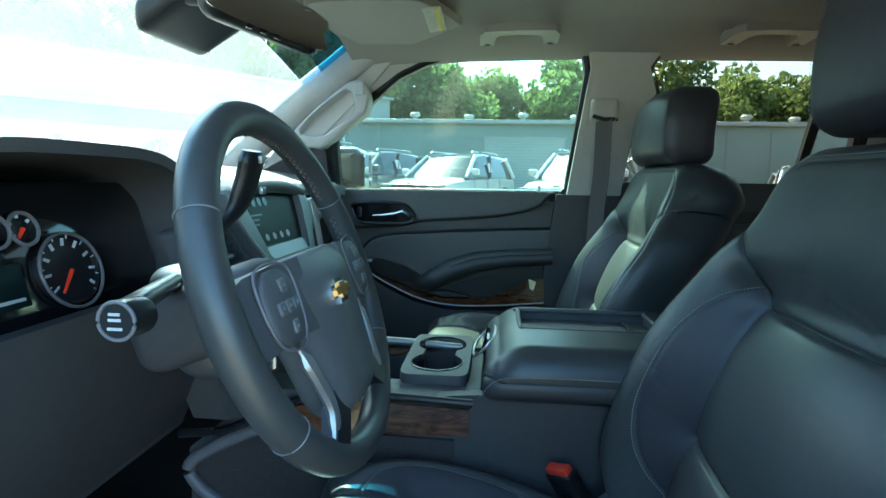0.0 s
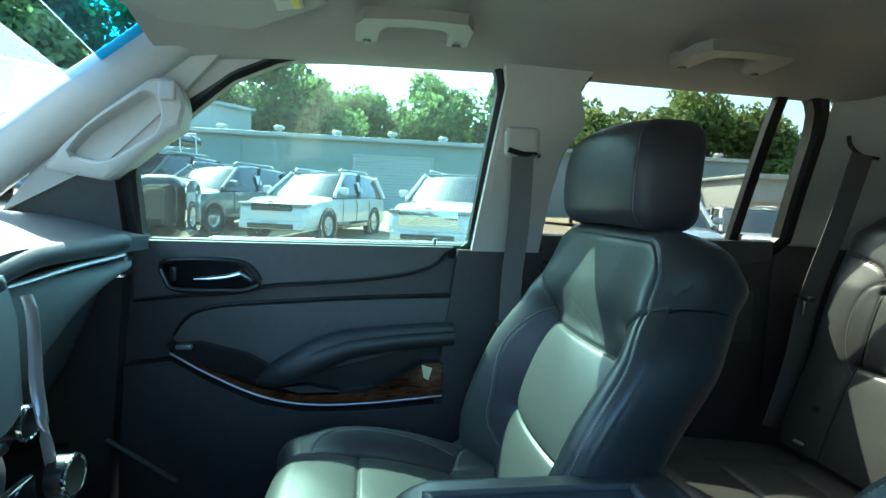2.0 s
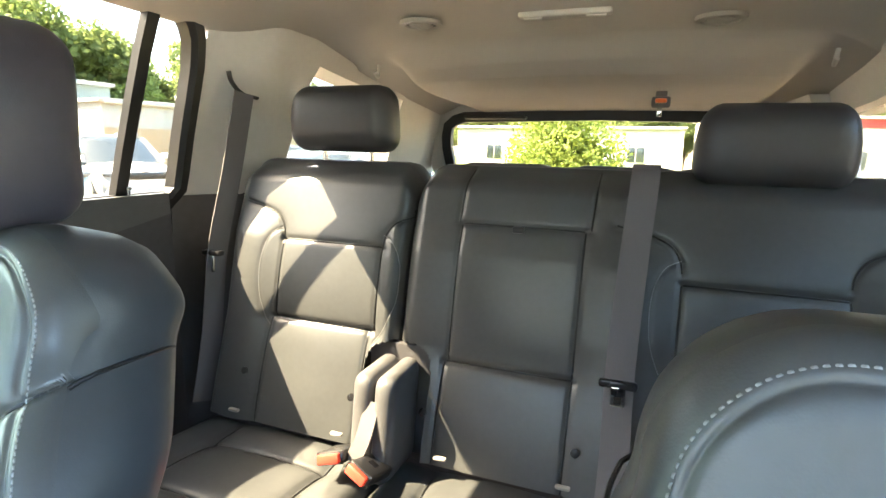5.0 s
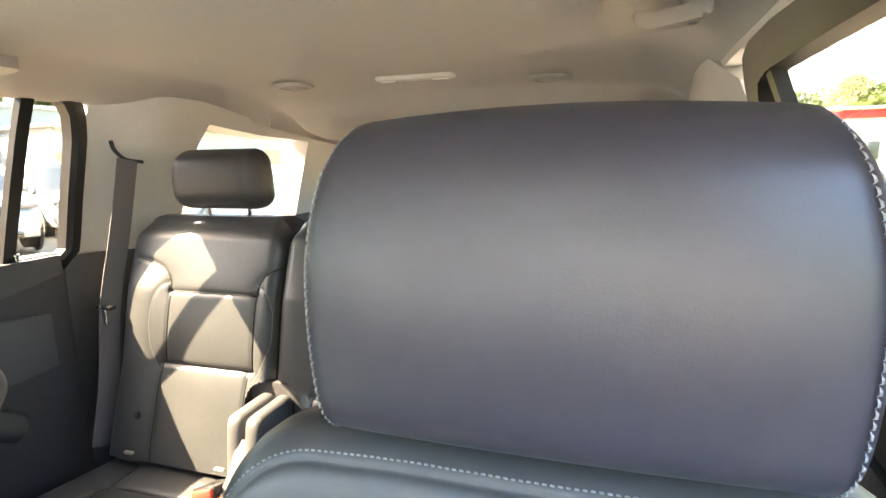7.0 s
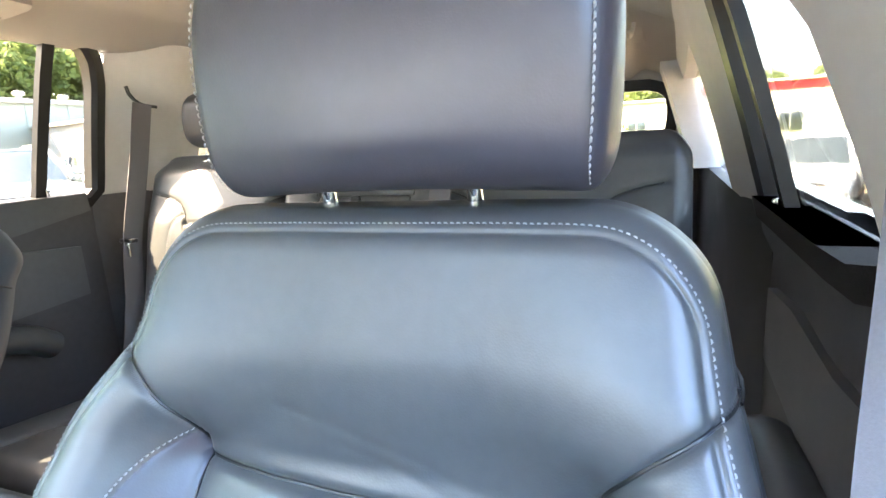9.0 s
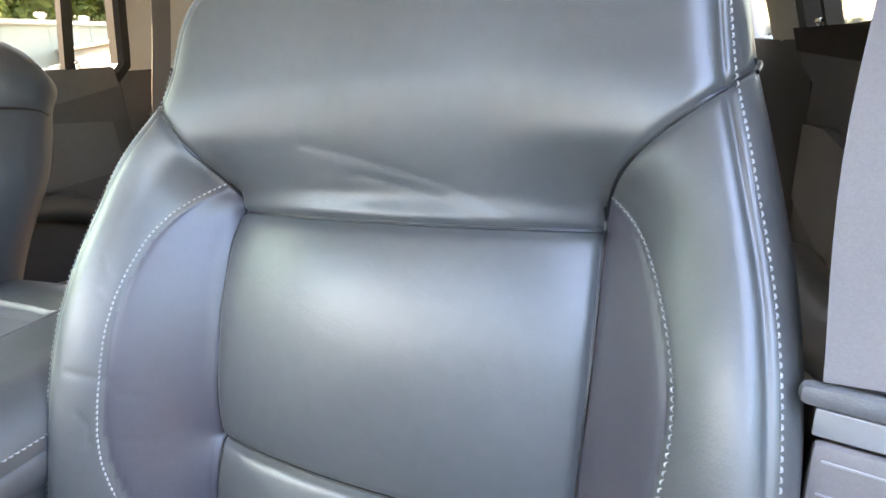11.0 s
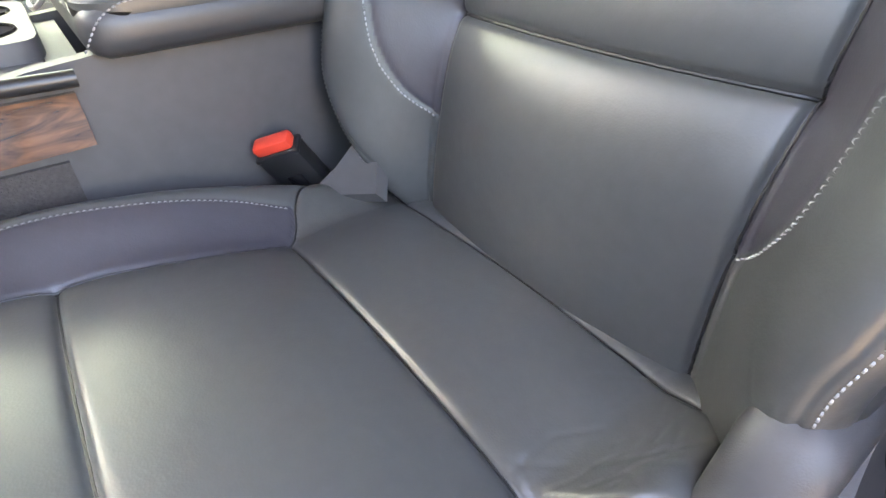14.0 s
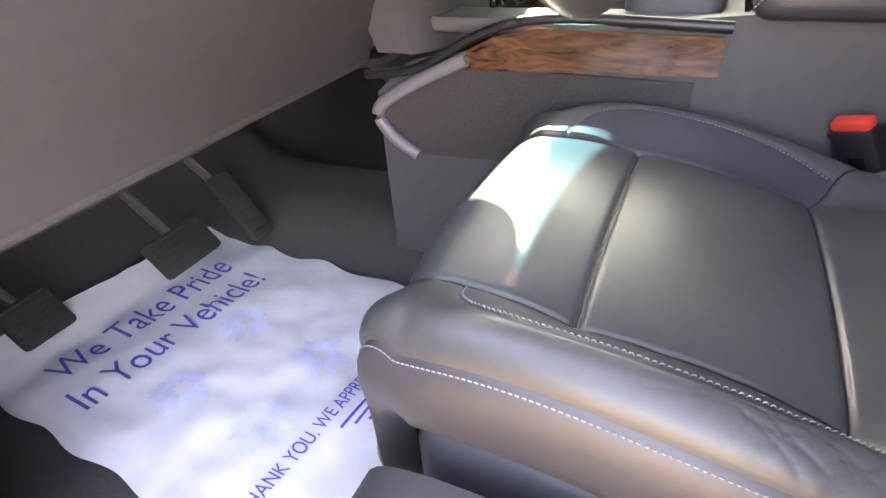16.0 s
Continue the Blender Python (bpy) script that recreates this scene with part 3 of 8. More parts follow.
    def eased(a, times):
        a = a.copy()
        for _ in range(times):
            a[1:-1] = (a[:-2] + 2 * a[1:-1] + a[2:]) / 4
        return a
    out = eased(out, 40)
    out /= np.maximum(np.linalg.norm(out, axis=1, keepdims=True), 1e-9)
    rings = [eased(rim, int(200 * d)) + d * np.array([0, -0.95, -0.14]) + o * out for d, o in
             ((0.0, 0.0), (0.008, 0.002), (0.024, 0.003), (0.05, 0.001), (0.08, -0.004), (0.105, -0.014), (0.125, -0.032), (0.136, -0.06))]
    shell = loft(rings, closed=False)
    vs = [tuple(v.co) for v in shell.vertices]
    m = len(rim)
    fs = [tuple(p.vertices) for p in shell.polygons]
    last = [(len(rings) - 1) * m + k for k in range(m)]
    fs += [(last[k], last[k + 1], last[m - 2 - k], last[m - 1 - k]) for k in range(m // 2 - 1)]
    part("back_shell", mesh_of(vs, fs), LEATHER_BACK_SHADE, back)
    # seam across each side of the shell, behind the shoulder
    for sgn in (-1, 1):
        near = [k for k in range(m) if rim[k, 0] * sgn > 0.1]
        k = min(near, key=lambda k: abs(rim[k, 2] - 1.405))
        part("side_seam", tube([rg[k] + np.array([0, 0, 0.02 * i / 6]) + out[k] * 0.0002 for i, rg in enumerate(rings[:7])], 0.0016, 6), GASKET, back)
    # dark sewn gaps
    gaps = [mir(l) for l in (SIDE_SEAM, YOKE_SEAM) for mir in (lambda q: [tuple(p) for p in q], mirrored)]
    gaps += [[(-0.147, 1.319), (0.0, 1.319), (0.147, 1.319)], [(-0.143, 1.139), (0.0, 1.139), (0.143, 1.139)]]
    for ln in gaps:
        part("sewn_seam", tube(lay(widen(ln), u, z, pos, gn, 0.0006)[0], 0.0013, 6), GASKET, back)
    # threads
    def thread(line, off=0.0012):
        return stitches(*lay(line, u, z, pos, gn, off))
    for mir in (lambda l: [tuple(p) for p in l], mirrored):
        sgn = 1 if mir(INSERT_SEAM)[0][0] > 0 else -1
        part("seam_stitching", thread(inset(widen(stretch(mir(INSERT_SEAM))), 0.0032 * sgn)), THREAD, back, "pale grey thread")
    e2 = inset(even(rimline, 0.006), 0.0105)
    part("edge_stitching", stitches(*lay(e2, u, z, pos, gn, 0.0006), 0.0044, 0.0001, 0.0007), THREAD, back, "pale grey thread")
    # headrest
    HX, HY, HZ = (0.147 if inner > 0 else 0.158), 0.056, (0.094 if inner > 0 else 0.086)
    def head_shape(p):
        q = p[:, 2] / HZ
        w = 1.0 - 0.16 * np.clip(q - 0.05, 0, 1) ** 2.0 - 0.04 * np.clip(-q, 0, 1) ** 2
        w = w * (1 - (0.17 if inner > 0 else 0.03) * smoothstep(0.2, -1.0, p[:, 1] / HY))
        return np.stack([p[:, 0] * w, p[:, 1] + 0.012 * np.cos(q * 1.4) - 0.014 * (p[:, 0] / HX) ** 2 - 0.06 * p[:, 2],
                         p[:, 2] + 0.006 * np.cos(p[:, 0] / HX * 1.5)], 1)
    hr = pillow(HX, HY, HZ, np.array([0.016, 0.034, 0.034]), 28, shape=head_shape)
    lift = np.array([-0.014 * inner, -0.068, 1.613 if inner > 0 else 1.594])
    hr.transform(Matrix.Translation(lift))
    head = part("headrest", hr, LEATHER_INSERT, seat)
    for mir in (1, -1):
        zz = np.linspace(-HZ + 0.004, HZ - 0.004, 80)
        yy = HY - 0.034 * (1 - np.sqrt(np.maximum(0, 1 - np.clip((np.abs(zz) - HZ + 0.034) / 0.034, 0, 1) ** 2)))
        pts = head_shape(np.stack([np.full(80, mir * (HX - 0.0125)), yy, zz], 1)) + lift + np.array([0, 0.0008, 0])
        part("headrest_stitching", stitches(pts, np.broadcast_to([mir * 0.35, 0.93, 0.0], pts.shape), 0.0052, 0.0, 0.0008), THREAD, head, "pale grey thread")
        post = tube([(mir * 0.06, -0.085, 1.45), (mir * 0.06, -0.070, 1.53), (mir * 0.06, -0.066, 1.56)], 0.006, 12)
        part("headrest_post", post, CHROME, head, "chrome headrest post")
        part("post_collar", turned([(0.011, 0), (0.014, 0.004), (0.012, 0.009), (0.007, 0.010)], 16, (mir * 0.06, -0.074, 1.500)), SATIN, head)
    # cushion
    CX = 0.022 * inner
    nq = 260
    s0, q = np.meshgrid(np.linspace(-1, 1, ns), np.linspace(0, 1, nq), indexing="ij")
    s = np.sign(s0) * (1 - (1 - np.abs(s0)) ** 1.35)
    run = q * 0.70
    yf = np.minimum(run + 0.035, 0.552)
    over = np.clip(run + 0.035 - 0.552, 0, None)
    z0 = bend(yf, [0.03, 0.10, 0.15, 0.26, 0.36, 0.44, 0.53, 0.57], [0.936, 0.952, 0.956, 0.964, 0.985, 1.000, 1.008, 1.006])
    ang = np.clip(over / 0.045, 0, np.pi / 2)
    drop = np.clip(over - 0.045 * np.pi / 2, 0, None)
    yy = yf + 0.045 * np.sin(ang)
    zz = z0 - 0.045 * (1 - np.cos(ang)) - drop
    hwc = bend(run + 0.035, [0.03, 0.12, 0.22, 0.32, 0.45, 0.53, 0.58, 0.64, 0.74], [0.208, 0.222, 0.234, 0.242, 0.243, 0.238, 0.228, 0.216, 0.210])
    u = s * hwc
    t = np.clip((np.abs(u) - 0.158) / (hwc - 0.158), 0, 1)
    pb = bend(yf, [0.03, 0.14, 0.24, 0.36, 0.48, 0.57], [0.0, 0.010, 0.030, 0.034, 0.026, 0.006])
    rise = pb * smoothstep(0, 0.75, t) - curl(hwc - np.abs(u), 0.034, 0.85) * smoothstep(0.03, 0.22, yf) * (1 - 0.5 * np.sin(ang))
    rise += 0.007 * (1 - np.clip(np.abs(u) / 0.158, 0, 1) ** 2)
    base = np.stack([u + CX, yy, zz + rise * np.cos(ang)], -1)
    base[..., 1] += rise * np.sin(ang)
    nrm = np.stack([0 * u, np.sin(ang), np.cos(ang)], -1)
    par = run + 0.035
    bol = spline([(0.152, 0.66), (0.156, 0.55), (0.162, 0.43), (0.158, 0.34), (0.160, 0.268), (0.172, 0.250), (0.190, 0.240), (0.208, 0.225), (0.222, 0.205)], 34)
    ins = spline([(0.158, 0.532), (0.180, 0.527), (0.198, 0.510), (0.209, 0.480), (0.213, 0.430), (0.210, 0.360), (0.204, 0.300), (0.192, 0.243)], 34)
    seams = []
    for mir in (lambda l: l, mirrored):
        seams += [(mir(bol), 0.0035, 0.002, 0.006), (mir(ins), 0.0018, 0.0018, 0.0008)]
    seams += [([(-0.160, 0.443), (0.160, 0.443)], 0.0045, 0.0022, 0.007), ([(-0.160, 0.262), (0.160, 0.262)], 0.0045, 0.0022, 0.008),
              ([(-0.190, 0.132), (0.190, 0.132)], 0.0045, 0.0024, 0.005)]
    o = -inner
    seams += creases(rng, (o * 0.222, 0.285), (0.012, 0.035), 2.2 if o < 0 else 0.9, 34, 0.06, 0.0006) + creases(rng, (o * 0.219, 0.27), (0.010, 0.03), 1.2, 16, 0.05, 0.0005)
    seams += creases(rng, (o * 0.165, 0.185), (0.022, 0.03), 1.5, 16, 0.06, 0.0006) + creases(rng, (o * 0.10, 0.30), (0.04, 0.04), 0.4, 6, 0.05, 0.0005)
    uc, pc = (u[:-1, :-1] + u[1:, 1:]) / 2, (par[:-1, :-1] + par[1:, 1:]) / 2
    au, side = np.abs(uc), np.where(uc > 0, 0, 1)
    bu = np.interp(pc, bol[::-1, 1], bol[::-1, 0], left=0.3, right=0.15)
    iu = np.interp(pc, ins[::-1, 1], ins[::-1, 0], left=0, right=0)
    reg = np.where(au < bu, np.digitize(pc, [0.132, 0.262, 0.443]), np.where(au < iu, 4 + side, 6 + side))
    cush = new("seat_cushion")
    cush.parent = seat
    if inner < 0:
        cush.location = (0, -0.055, 0.045)  # this seat is set higher
    posc, gnc = padded(u, par, base, nrm, seams, reg,
                       ["rear_flap", "rear_panel", "middle_panel", "front_panel", "bolster_insert", "bolster_insert", "bolster", "bolster"], LEATHER, cush,
                       {4: "smooth satin leather insert", 5: "smooth satin leather insert"}, {4: LEATHER_INSERT, 5: LEATHER_INSERT})
    for ln in ([tuple(p) for p in bol[4:]], mirrored(bol[4:]), [(-0.160, 0.443), (0, 0.443), (0.160, 0.443)], [(-0.160, 0.262), (0, 0.262), (0.160, 0.262)], [(-0.19, 0.132), (0, 0.132), (0.19, 0.132)]):
        part("sewn_seam", tube(lay(ln, u, par, posc, gnc, 0.0006)[0], 0.0011, 6), GASKET, cush)
    for mir in (1, -1):
        ln = [(mir * a, b) for a, b in ins]
        part("seam_stitching", stitches(*lay(inset(ln, -0.003 * mir), u, par, posc, gnc)), THREAD, cush, "grey thread")
    rim = np.concatenate([posc[0, :, :], posc[1:, -1, :], posc[-1, ::-1, :][1:]])[::2]
    ov = rim - np.array([CX, 0.30, 0.0])
    ov[:, 2] = 0
    ov[:, 0] *= 1.6
    ov /= np.linalg.norm(ov, axis=1, keepdims=True)
    rings = [rim + ov * k - np.array([0, 0, d]) for d, k in ((0, 0), (0.004, 0.004), (0.012, 0.008), (0.030, 0.010), (0.055, 0.007), (0.078, -0.001), (0.092, -0.014), (0.10, -0.03))]
    part("cushion_skirt", loft(rings, closed=False), LEATHER_SIDE, cush)
    bead = [p + v * 0.0045 - np.array([0, 0, 0.004]) for p, v in zip(rim, ov)]
    bead = [p for p in bead if p[1] > 0.16]
    part("piping_stitching", stitches(bead, [(p[0] - CX, p[1] - 0.3, 0.25) for p in bead], 0.0046, 0.0, 0.0006), THREAD, cush, "grey thread")
    # base and trims
    part("seat_base", box(0.455, 0.50, 0.19, (CX, 0.315, 0.80), 0.035, 4), BLACK, seat)
    for sx in (-1, 1):
        prof = spline([(-0.02, 0.70), (0.10, 0.695), (0.35, 0.70), (0.52, 0.73), (0.585, 0.80), (0.580, 0.870), (0.52, 0.892), (0.38, 0.890), (0.26, 0.895), (0.20, 0.920), (0.145, 0.965), (0.095, 0.998), (0.045, 0.985), (0.00, 0.93), (-0.04, 0.82)], 60, True)
        me = slab([tuple(p) for p in prof], lambda a, b, c, sx=sx: (CX + sx * ((0.246 if sx != inner else 0.226) + c + 0.012 * math.sin((b - 0.7) * 10) - 0.02 * float(smoothstep(0.9, 1.0, b))), a, b), 0.034, 0.009)
        shield = part("side_shield", me, BLACK, seat, "black plastic seat side shield")
        part("shield_button", box(0.010, 0.022, 0.014, (CX + sx * 0.262, 0.50, 0.80), 0.003), SATIN, shield)
        part("seat_rail", box(0.05, 0.60, 0.05, (sx * 0.17, 0.22, 0.70), 0.006), STEEL, seat, "steel seat rail")
    part("recliner_cover", pillow(0.024, 0.042, 0.066, 0.020, 16, at=(-inner * 0.218, 0.172, 0.962),
         shape=lambda p: np.stack([p[:, 0], p[:, 1] - 0.55 * p[:, 2], p[:, 2]], 1)), BLACK, seat, "black plastic recliner cover")
    pouch = pillow(0.022, 0.050, 0.056, 0.018, 20, at=(-inner * 0.262, 0.050, 0.965),
                   shape=lambda p: np.stack([p[:, 0] + 0.007 * np.sin(p[:, 1] * 140 + p[:, 2] * 60), p[:, 1] - 0.3 * p[:, 2] + 0.004 * np.sin(p[:, 2] * 150), p[:, 2] + 0.004 * np.sin(p[:, 1] * 120)], 1))
    part("anchor_boot", pouch, RUBBER, seat, "wrinkled black fabric belt anchor boot")
    for sx in (1, -1):
        fa, fb, fc, fn = Vector((CX + sx * 0.215, 0.205, 0.950)), Vector((CX + sx * 0.190, 0.150, 1.008)), Vector((CX + sx * 0.155, 0.155, 0.960)), Vector((sx * 0.2, 0.62, 0.75))
        if sx == inner:
            part("hinge_fold", slab([(0, 0), (0.5, 0.06), (1, 0), (0.55, 0.6), (0, 1)], lambda a, b, c: fa + a * (fb - fa) + b * (fc - fa) + fn * c, 0.016, 0.006), BLACK, seat, "dark plastic hinge flap")
    return seat


front_seat((-0.420, 0, 0), 1, "black leather driver seat with pale contrast stitching")
front_seat((0.420, -0.012, 0), -1, "black leather front passenger seat with sun patch on backrest")


# ---- second row bench ----
RYZ = [0.98, 1.06, 1.20, 1.38, 1.50, 1.545]
RY0 = [-0.640, -0.665, -0.712, -0.755, -0.800, -0.835]


def rear_back(name, label, x0, x1, panels, extra, splits=(), inserts=(), notch=None):
    """A bench back between x0 and x1. panels: (left, right, bottom, top) pads; extra: more seam lines."""
    seat = thing(name, label, "car seat", "rear bench", at=(0, 0, 0))
    ns, nr = int((x1 - x0) / 0.0045), 130
    s, r = np.meshgrid(np.linspace(0, 1, ns), np.linspace(0, 1, nr), indexing="ij")
    ew = np.minimum(s, 1 - s) * (x1 - x0)
    ztop = 1.545 - 0.045 * np.clip(1 - ew / 0.05, 0, 1) ** 2.2
    z = 0.99 + r * (ztop - 0.99)
    x = x0 + s * (x1 - x0)
    rise = -0.03 * np.clip(1 - ew / 0.03, 0, 1) ** 2 - 0.03 * smoothstep(0.04, 0, ztop - z) ** 1.6
    for a, b, c, d in panels:
        inside = smoothstep(a - 0.10, a, x) * smoothstep(b + 0.10, b, x)
        rise = rise + 0.005 * (1 - inside) * smoothstep(1.43, 1.36, z) * (smoothstep(a - 0.12, a - 0.03, x) * smoothstep(b + 0.12, b + 0.03, x))
    y = np.interp(z, RYZ, RY0) + rise
    base = np.stack([x, y, z], -1)
    seams = [(line, 0.005, 0.0035, 0.003) for line in extra] + [(line, 0.002, 0.003, 0.001) for line in inserts]
    xc, zc = (x[:-1, :-1] + x[1:, 1:]) / 2, (z[:-1, :-1] + z[1:, 1:]) / 2
    reg = np.zeros(xc.shape, int)
    names = ["seat_back"]
    for k, (a, b, c, d) in enumerate(panels):
        reg = np.where((xc > a) & (xc < b) & (zc > c) & (zc < d), k + 1, reg)
        names.append("back_pad")
        seams += [([(a, c), (a, d)], 0.004, 0.0035, 0.002), ([(b, c), (b, d)], 0.004, 0.0035, 0.002), ([(a, c), (b, c)], 0.005, 0.0035, 0.004), ([(a, d), (b, d)], 0.005, 0.0035, 0.003)]
    if notch:
        cut = ((xc - notch[0]) / notch[2]) ** 2 + (np.clip(zc - notch[1], 0, None) / notch[3]) ** 4 < 1
        reg = np.where(cut, -1, reg)
    back = new("backrest")
    back.parent = seat
    pos, gn = padded(x, z, base, np.broadcast_to(np.array([0, 0.96, 0.28]), base.shape), seams, reg, names, LEATHER, back)
    gaps = list(extra)
    for a, b, c, d in panels:
        gaps += [[(a, c), (a, d)], [(b, c), (b, d)], [(a, d), (b, d)]]
    for ln in gaps:
        part("sewn_seam", tube(lay(ln, x, z, pos, gn, 0.0008, 40)[0], 0.0017, 6), GASKET, back)
    rim = np.concatenate([pos[0, :, :], pos[1:, -1, :], pos[-1, ::-1, :][1:]])[::2]
    o = rim - np.array([(x0 + x1) / 2, 0, 1.25])
    o[:, 1] = 0
    o /= np.linalg.norm(o, axis=1, keepdims=True)
    rings = [rim + np.array([0, -d, -0.1 * d]) + o * k for d, k in ((0, 0), (0.02, 0.004), (0.06, 0.004), (0.10, -0.01))]
    shell = loft(rings, closed=False)
    m = len(rim)
    fs = [tuple(p.vertices) for p in shell.polygons]
    last = [3 * m + k for k in range(m)]
    fs += [(last[k], last[k + 1], last[m - 2 - k], last[m - 1 - k]) for k in range(m // 2 - 1)]
    part("back_shell", mesh_of([tuple(v.co) for v in shell.vertices], fs), LEATHER_SIDE, back)
    for line in inserts:
        pts = np.array([(a, np.interp(b, RYZ, RY0) + 0.034, b) for a, b in line])
        for i, (a, b) in enumerate(line):
            j = int(np.clip(round((a - x0) / (x1 - x0) * (ns - 1)), 0, ns - 1))
            k = int(np.clip(round((b - 0.99) / (ztop[j, 0] - 0.99) * (nr - 1)), 0, nr - 1))
            pts[i, 1] = pos[j, k, 1] + 0.001
        part("seam_stitching", stitches(pts, np.broadcast_to([0, 0.96, 0.28], pts.shape)), THREAD, back, "pale grey thread")
    return seat, back


def rear_headrest(seat, x, z0=1.575, hw=0.125, hz=0.062, y=-0.87):
    hr = pillow(hw, 0.055, hz + 0.01, np.array([0.035, 0.045, 0.04]), 18, at=(x, y, z0 + hz),
                shape=lambda p: np.stack([p[:, 0] * (1 - 0.07 * np.clip(p[:, 2] / hz, 0, 1)), p[:, 1] + 0.01 * np.cos(p[:, 2] * 20), p[:, 2]], 1))
    head = part("headrest", hr, LEATHER_SIDE, seat)
    for sx in (-1, 1):
        part("headrest_post", tube([(x + sx * 0.06, y - 0.005, z0 - 0.09), (x + sx * 0.06, y, z0 + 0.02)], 0.006, 10), CHROME, head, "chrome headrest post")
    return head


def curve_in(x, sx):
    """Shoulder seam of a rear pad, from the side to the pad's upper corner."""
    return [tuple(p) for p in spline([(x + sx * 0.115, 1.452), (x + sx * 0.06, 1.44), (x + sx * 0.022, 1.425), (x + sx * 0.004, 1.400), (x, 1.378)], 14)]


def insert_in(x, sx):
    return [tuple(p) for p in spline([(x, 1.400), (x + sx * 0.028, 1.385), (x + sx * 0.045, 1.34), (x + sx * 0.044, 1.27), (x + sx * 0.026, 1.215), (x + sx * 0.006, 1.185)], 24)]


rear_small, _ = rear_back("rear_bench_seat", "black leather rear bench section half lit by sun", 0.258, 0.700,
    [(0.310, 0.553, 1.209, 1.378), (0.322, 0.563, 0.98, 1.209)], [curve_in(0.553, 1), curve_in(0.310, -1)],
    inserts=[insert_in(0.556, 1), insert_in(0.312, -1)], notch=(0.262, 1.12, 0.055, 0.075))
rear_headrest(rear_small, 0.452)
rear_large, _ = rear_back("rear_bench_seat", "wide black leather rear bench section with folding centre armrest", -0.660, 0.252,
    [(-0.500, -0.259, 1.190, 1.362), (-0.500, -0.259, 0.98, 1.190), (-0.094, 0.143, 1.176, 1.437), (-0.094, 0.150, 0.98, 1.176)],
    [curve_in(-0.259, 1), curve_in(-0.500, -1), [(-0.103, 1.437), (-0.108, 1.54)], [(0.150, 1.437), (0.143, 1.54)]],
    inserts=[insert_in(-0.259, 1)], notch=(0.222, 1.12, 0.050, 0.080))
rear_headrest(rear_large, -0.385, 1.532, 0.122)
part("armrest_pull", box(0.022, 0.012, 0.012, (0.024, -0.752, 1.434), 0.003), SATIN, rear_large, "black armrest pull tab")
for xx, zz, own in ((0.168, 1.09, rear_large), (-0.115, 1.075, rear_large), (-0.245, 1.07, rear_large), (0.322, 1.09, rear_small), (0.585, 1.10, rear_small)):
    part("back_button", turned([(0.008, 0), (0.0075, 0.003), (0.004, 0.004), (0.0, 0.0042)], 14, (xx, -0.652 + (1.09 - zz) * 0.3, zz), aim((0, 0.96, 0.28)), False), SATIN, own)


def rear_cushion(name, label, x0, x1, seam_x, cross):
    seat = thing(name, label, "car seat", "rear bench")
    ns, nq = int((x1 - x0) / 0.006), 90
    s, q = np.meshgrid(np.linspace(0, 1, ns), np.linspace(0, 1, nq), indexing="ij")
    x = x0 + s * (x1 - x0)
    run = q * 0.58
    flat = np.minimum(run, 0.40)
    ang = np.clip((run - 0.40) / 0.05, 0, np.pi / 2)
    drop = np.clip(run - 0.40 - 0.05 * np.pi / 2, 0, None)
    ew = np.minimum(s, 1 - s) * (x1 - x0)
    y = -0.66 + flat + 0.05 * np.sin(ang)
    z = 0.975 + 0.045 * (flat / 0.40) - 0.05 * (1 - np.cos(ang)) - drop - 0.025 * np.clip(1 - ew / 0.03, 0, 1) ** 2
    base = np.stack([x, y, z], -1)
    nrm = np.stack([0 * x, np.sin(ang), np.cos(ang)], -1)
    seams = [([(a, 0.02), (a, 0.58)], 0.006, 0.004, 0.010) for a in seam_x] + [([(a, c), (b, c)], 0.006, 0.004, 0.010) for a, b, c in cross]
    xc = (x[:-1, :-1] + x[1:, 1:]) / 2
    reg = np.digitize(xc, sorted(seam_x))
    pos, gn = padded(x, run, base, nrm, seams, reg, ["cushion_panel"] * (len(seam_x) + 1), LEATHER, seat)
    for ln in [[(a, 0.02), (a, 0.45)] for a in seam_x] + [[(a, c), (b, c)] for a, b, c in cross]:
        part("sewn_seam", tube(lay(ln, x, run, pos, gn, 0.0008, 40)[0], 0.0017, 6), GASKET, seat)
    part("cushion_base", box(x1 - x0 - 0.03, 0.40, 0.24, ((x0 + x1) / 2, -0.45, 0.82), 0.01), BLACK, seat)
    return seat


rear_cushion("rear_seat_cushion", "black leather rear seat cushion lit by sun", 0.235, 0.70, [0.335, 0.60], [(0.335, 0.60, 0.09), (0.335, 0.60, 0.26)])
rear_cushion("rear_seat_cushion", "wide black leather rear seat cushion", -0.70, 0.228, [-0.55, -0.26, -0.09, 0.14], [(-0.09, 0.14, 0.09), (-0.55, -0.26, 0.09), (-0.55, -0.26, 0.26)])

# third row headrests behind the bench
for xx in (0.25, -0.12, -0.42):
    t3 = thing("third_row_seat", "dark third row seat top behind the bench", "car seat", "third row seats")
    part("headrest", pillow(0.085, 0.05, 0.05, 0.035, 12, at=(xx, -1.52, 1.475)), LEATHER_SIDE, t3)
    part("seat_back", pillow(0.16, 0.05, 0.28, 0.04, 12, at=(xx, -1.54, 1.25)), LEATHER_SIDE, t3)

# ---- car body: floor, headliner, sides, glass ----
def side_x(z):
    """Half width of the inner trim at a height: upright below the belt line, leaning in above."""
    return float(np.interp(z, [0.5, 1.0, 1.43, 1.60, 1.75, 1.86, 1.92], [0.80, 0.83, 0.835, 0.79, 0.745, 0.705, 0.68]))


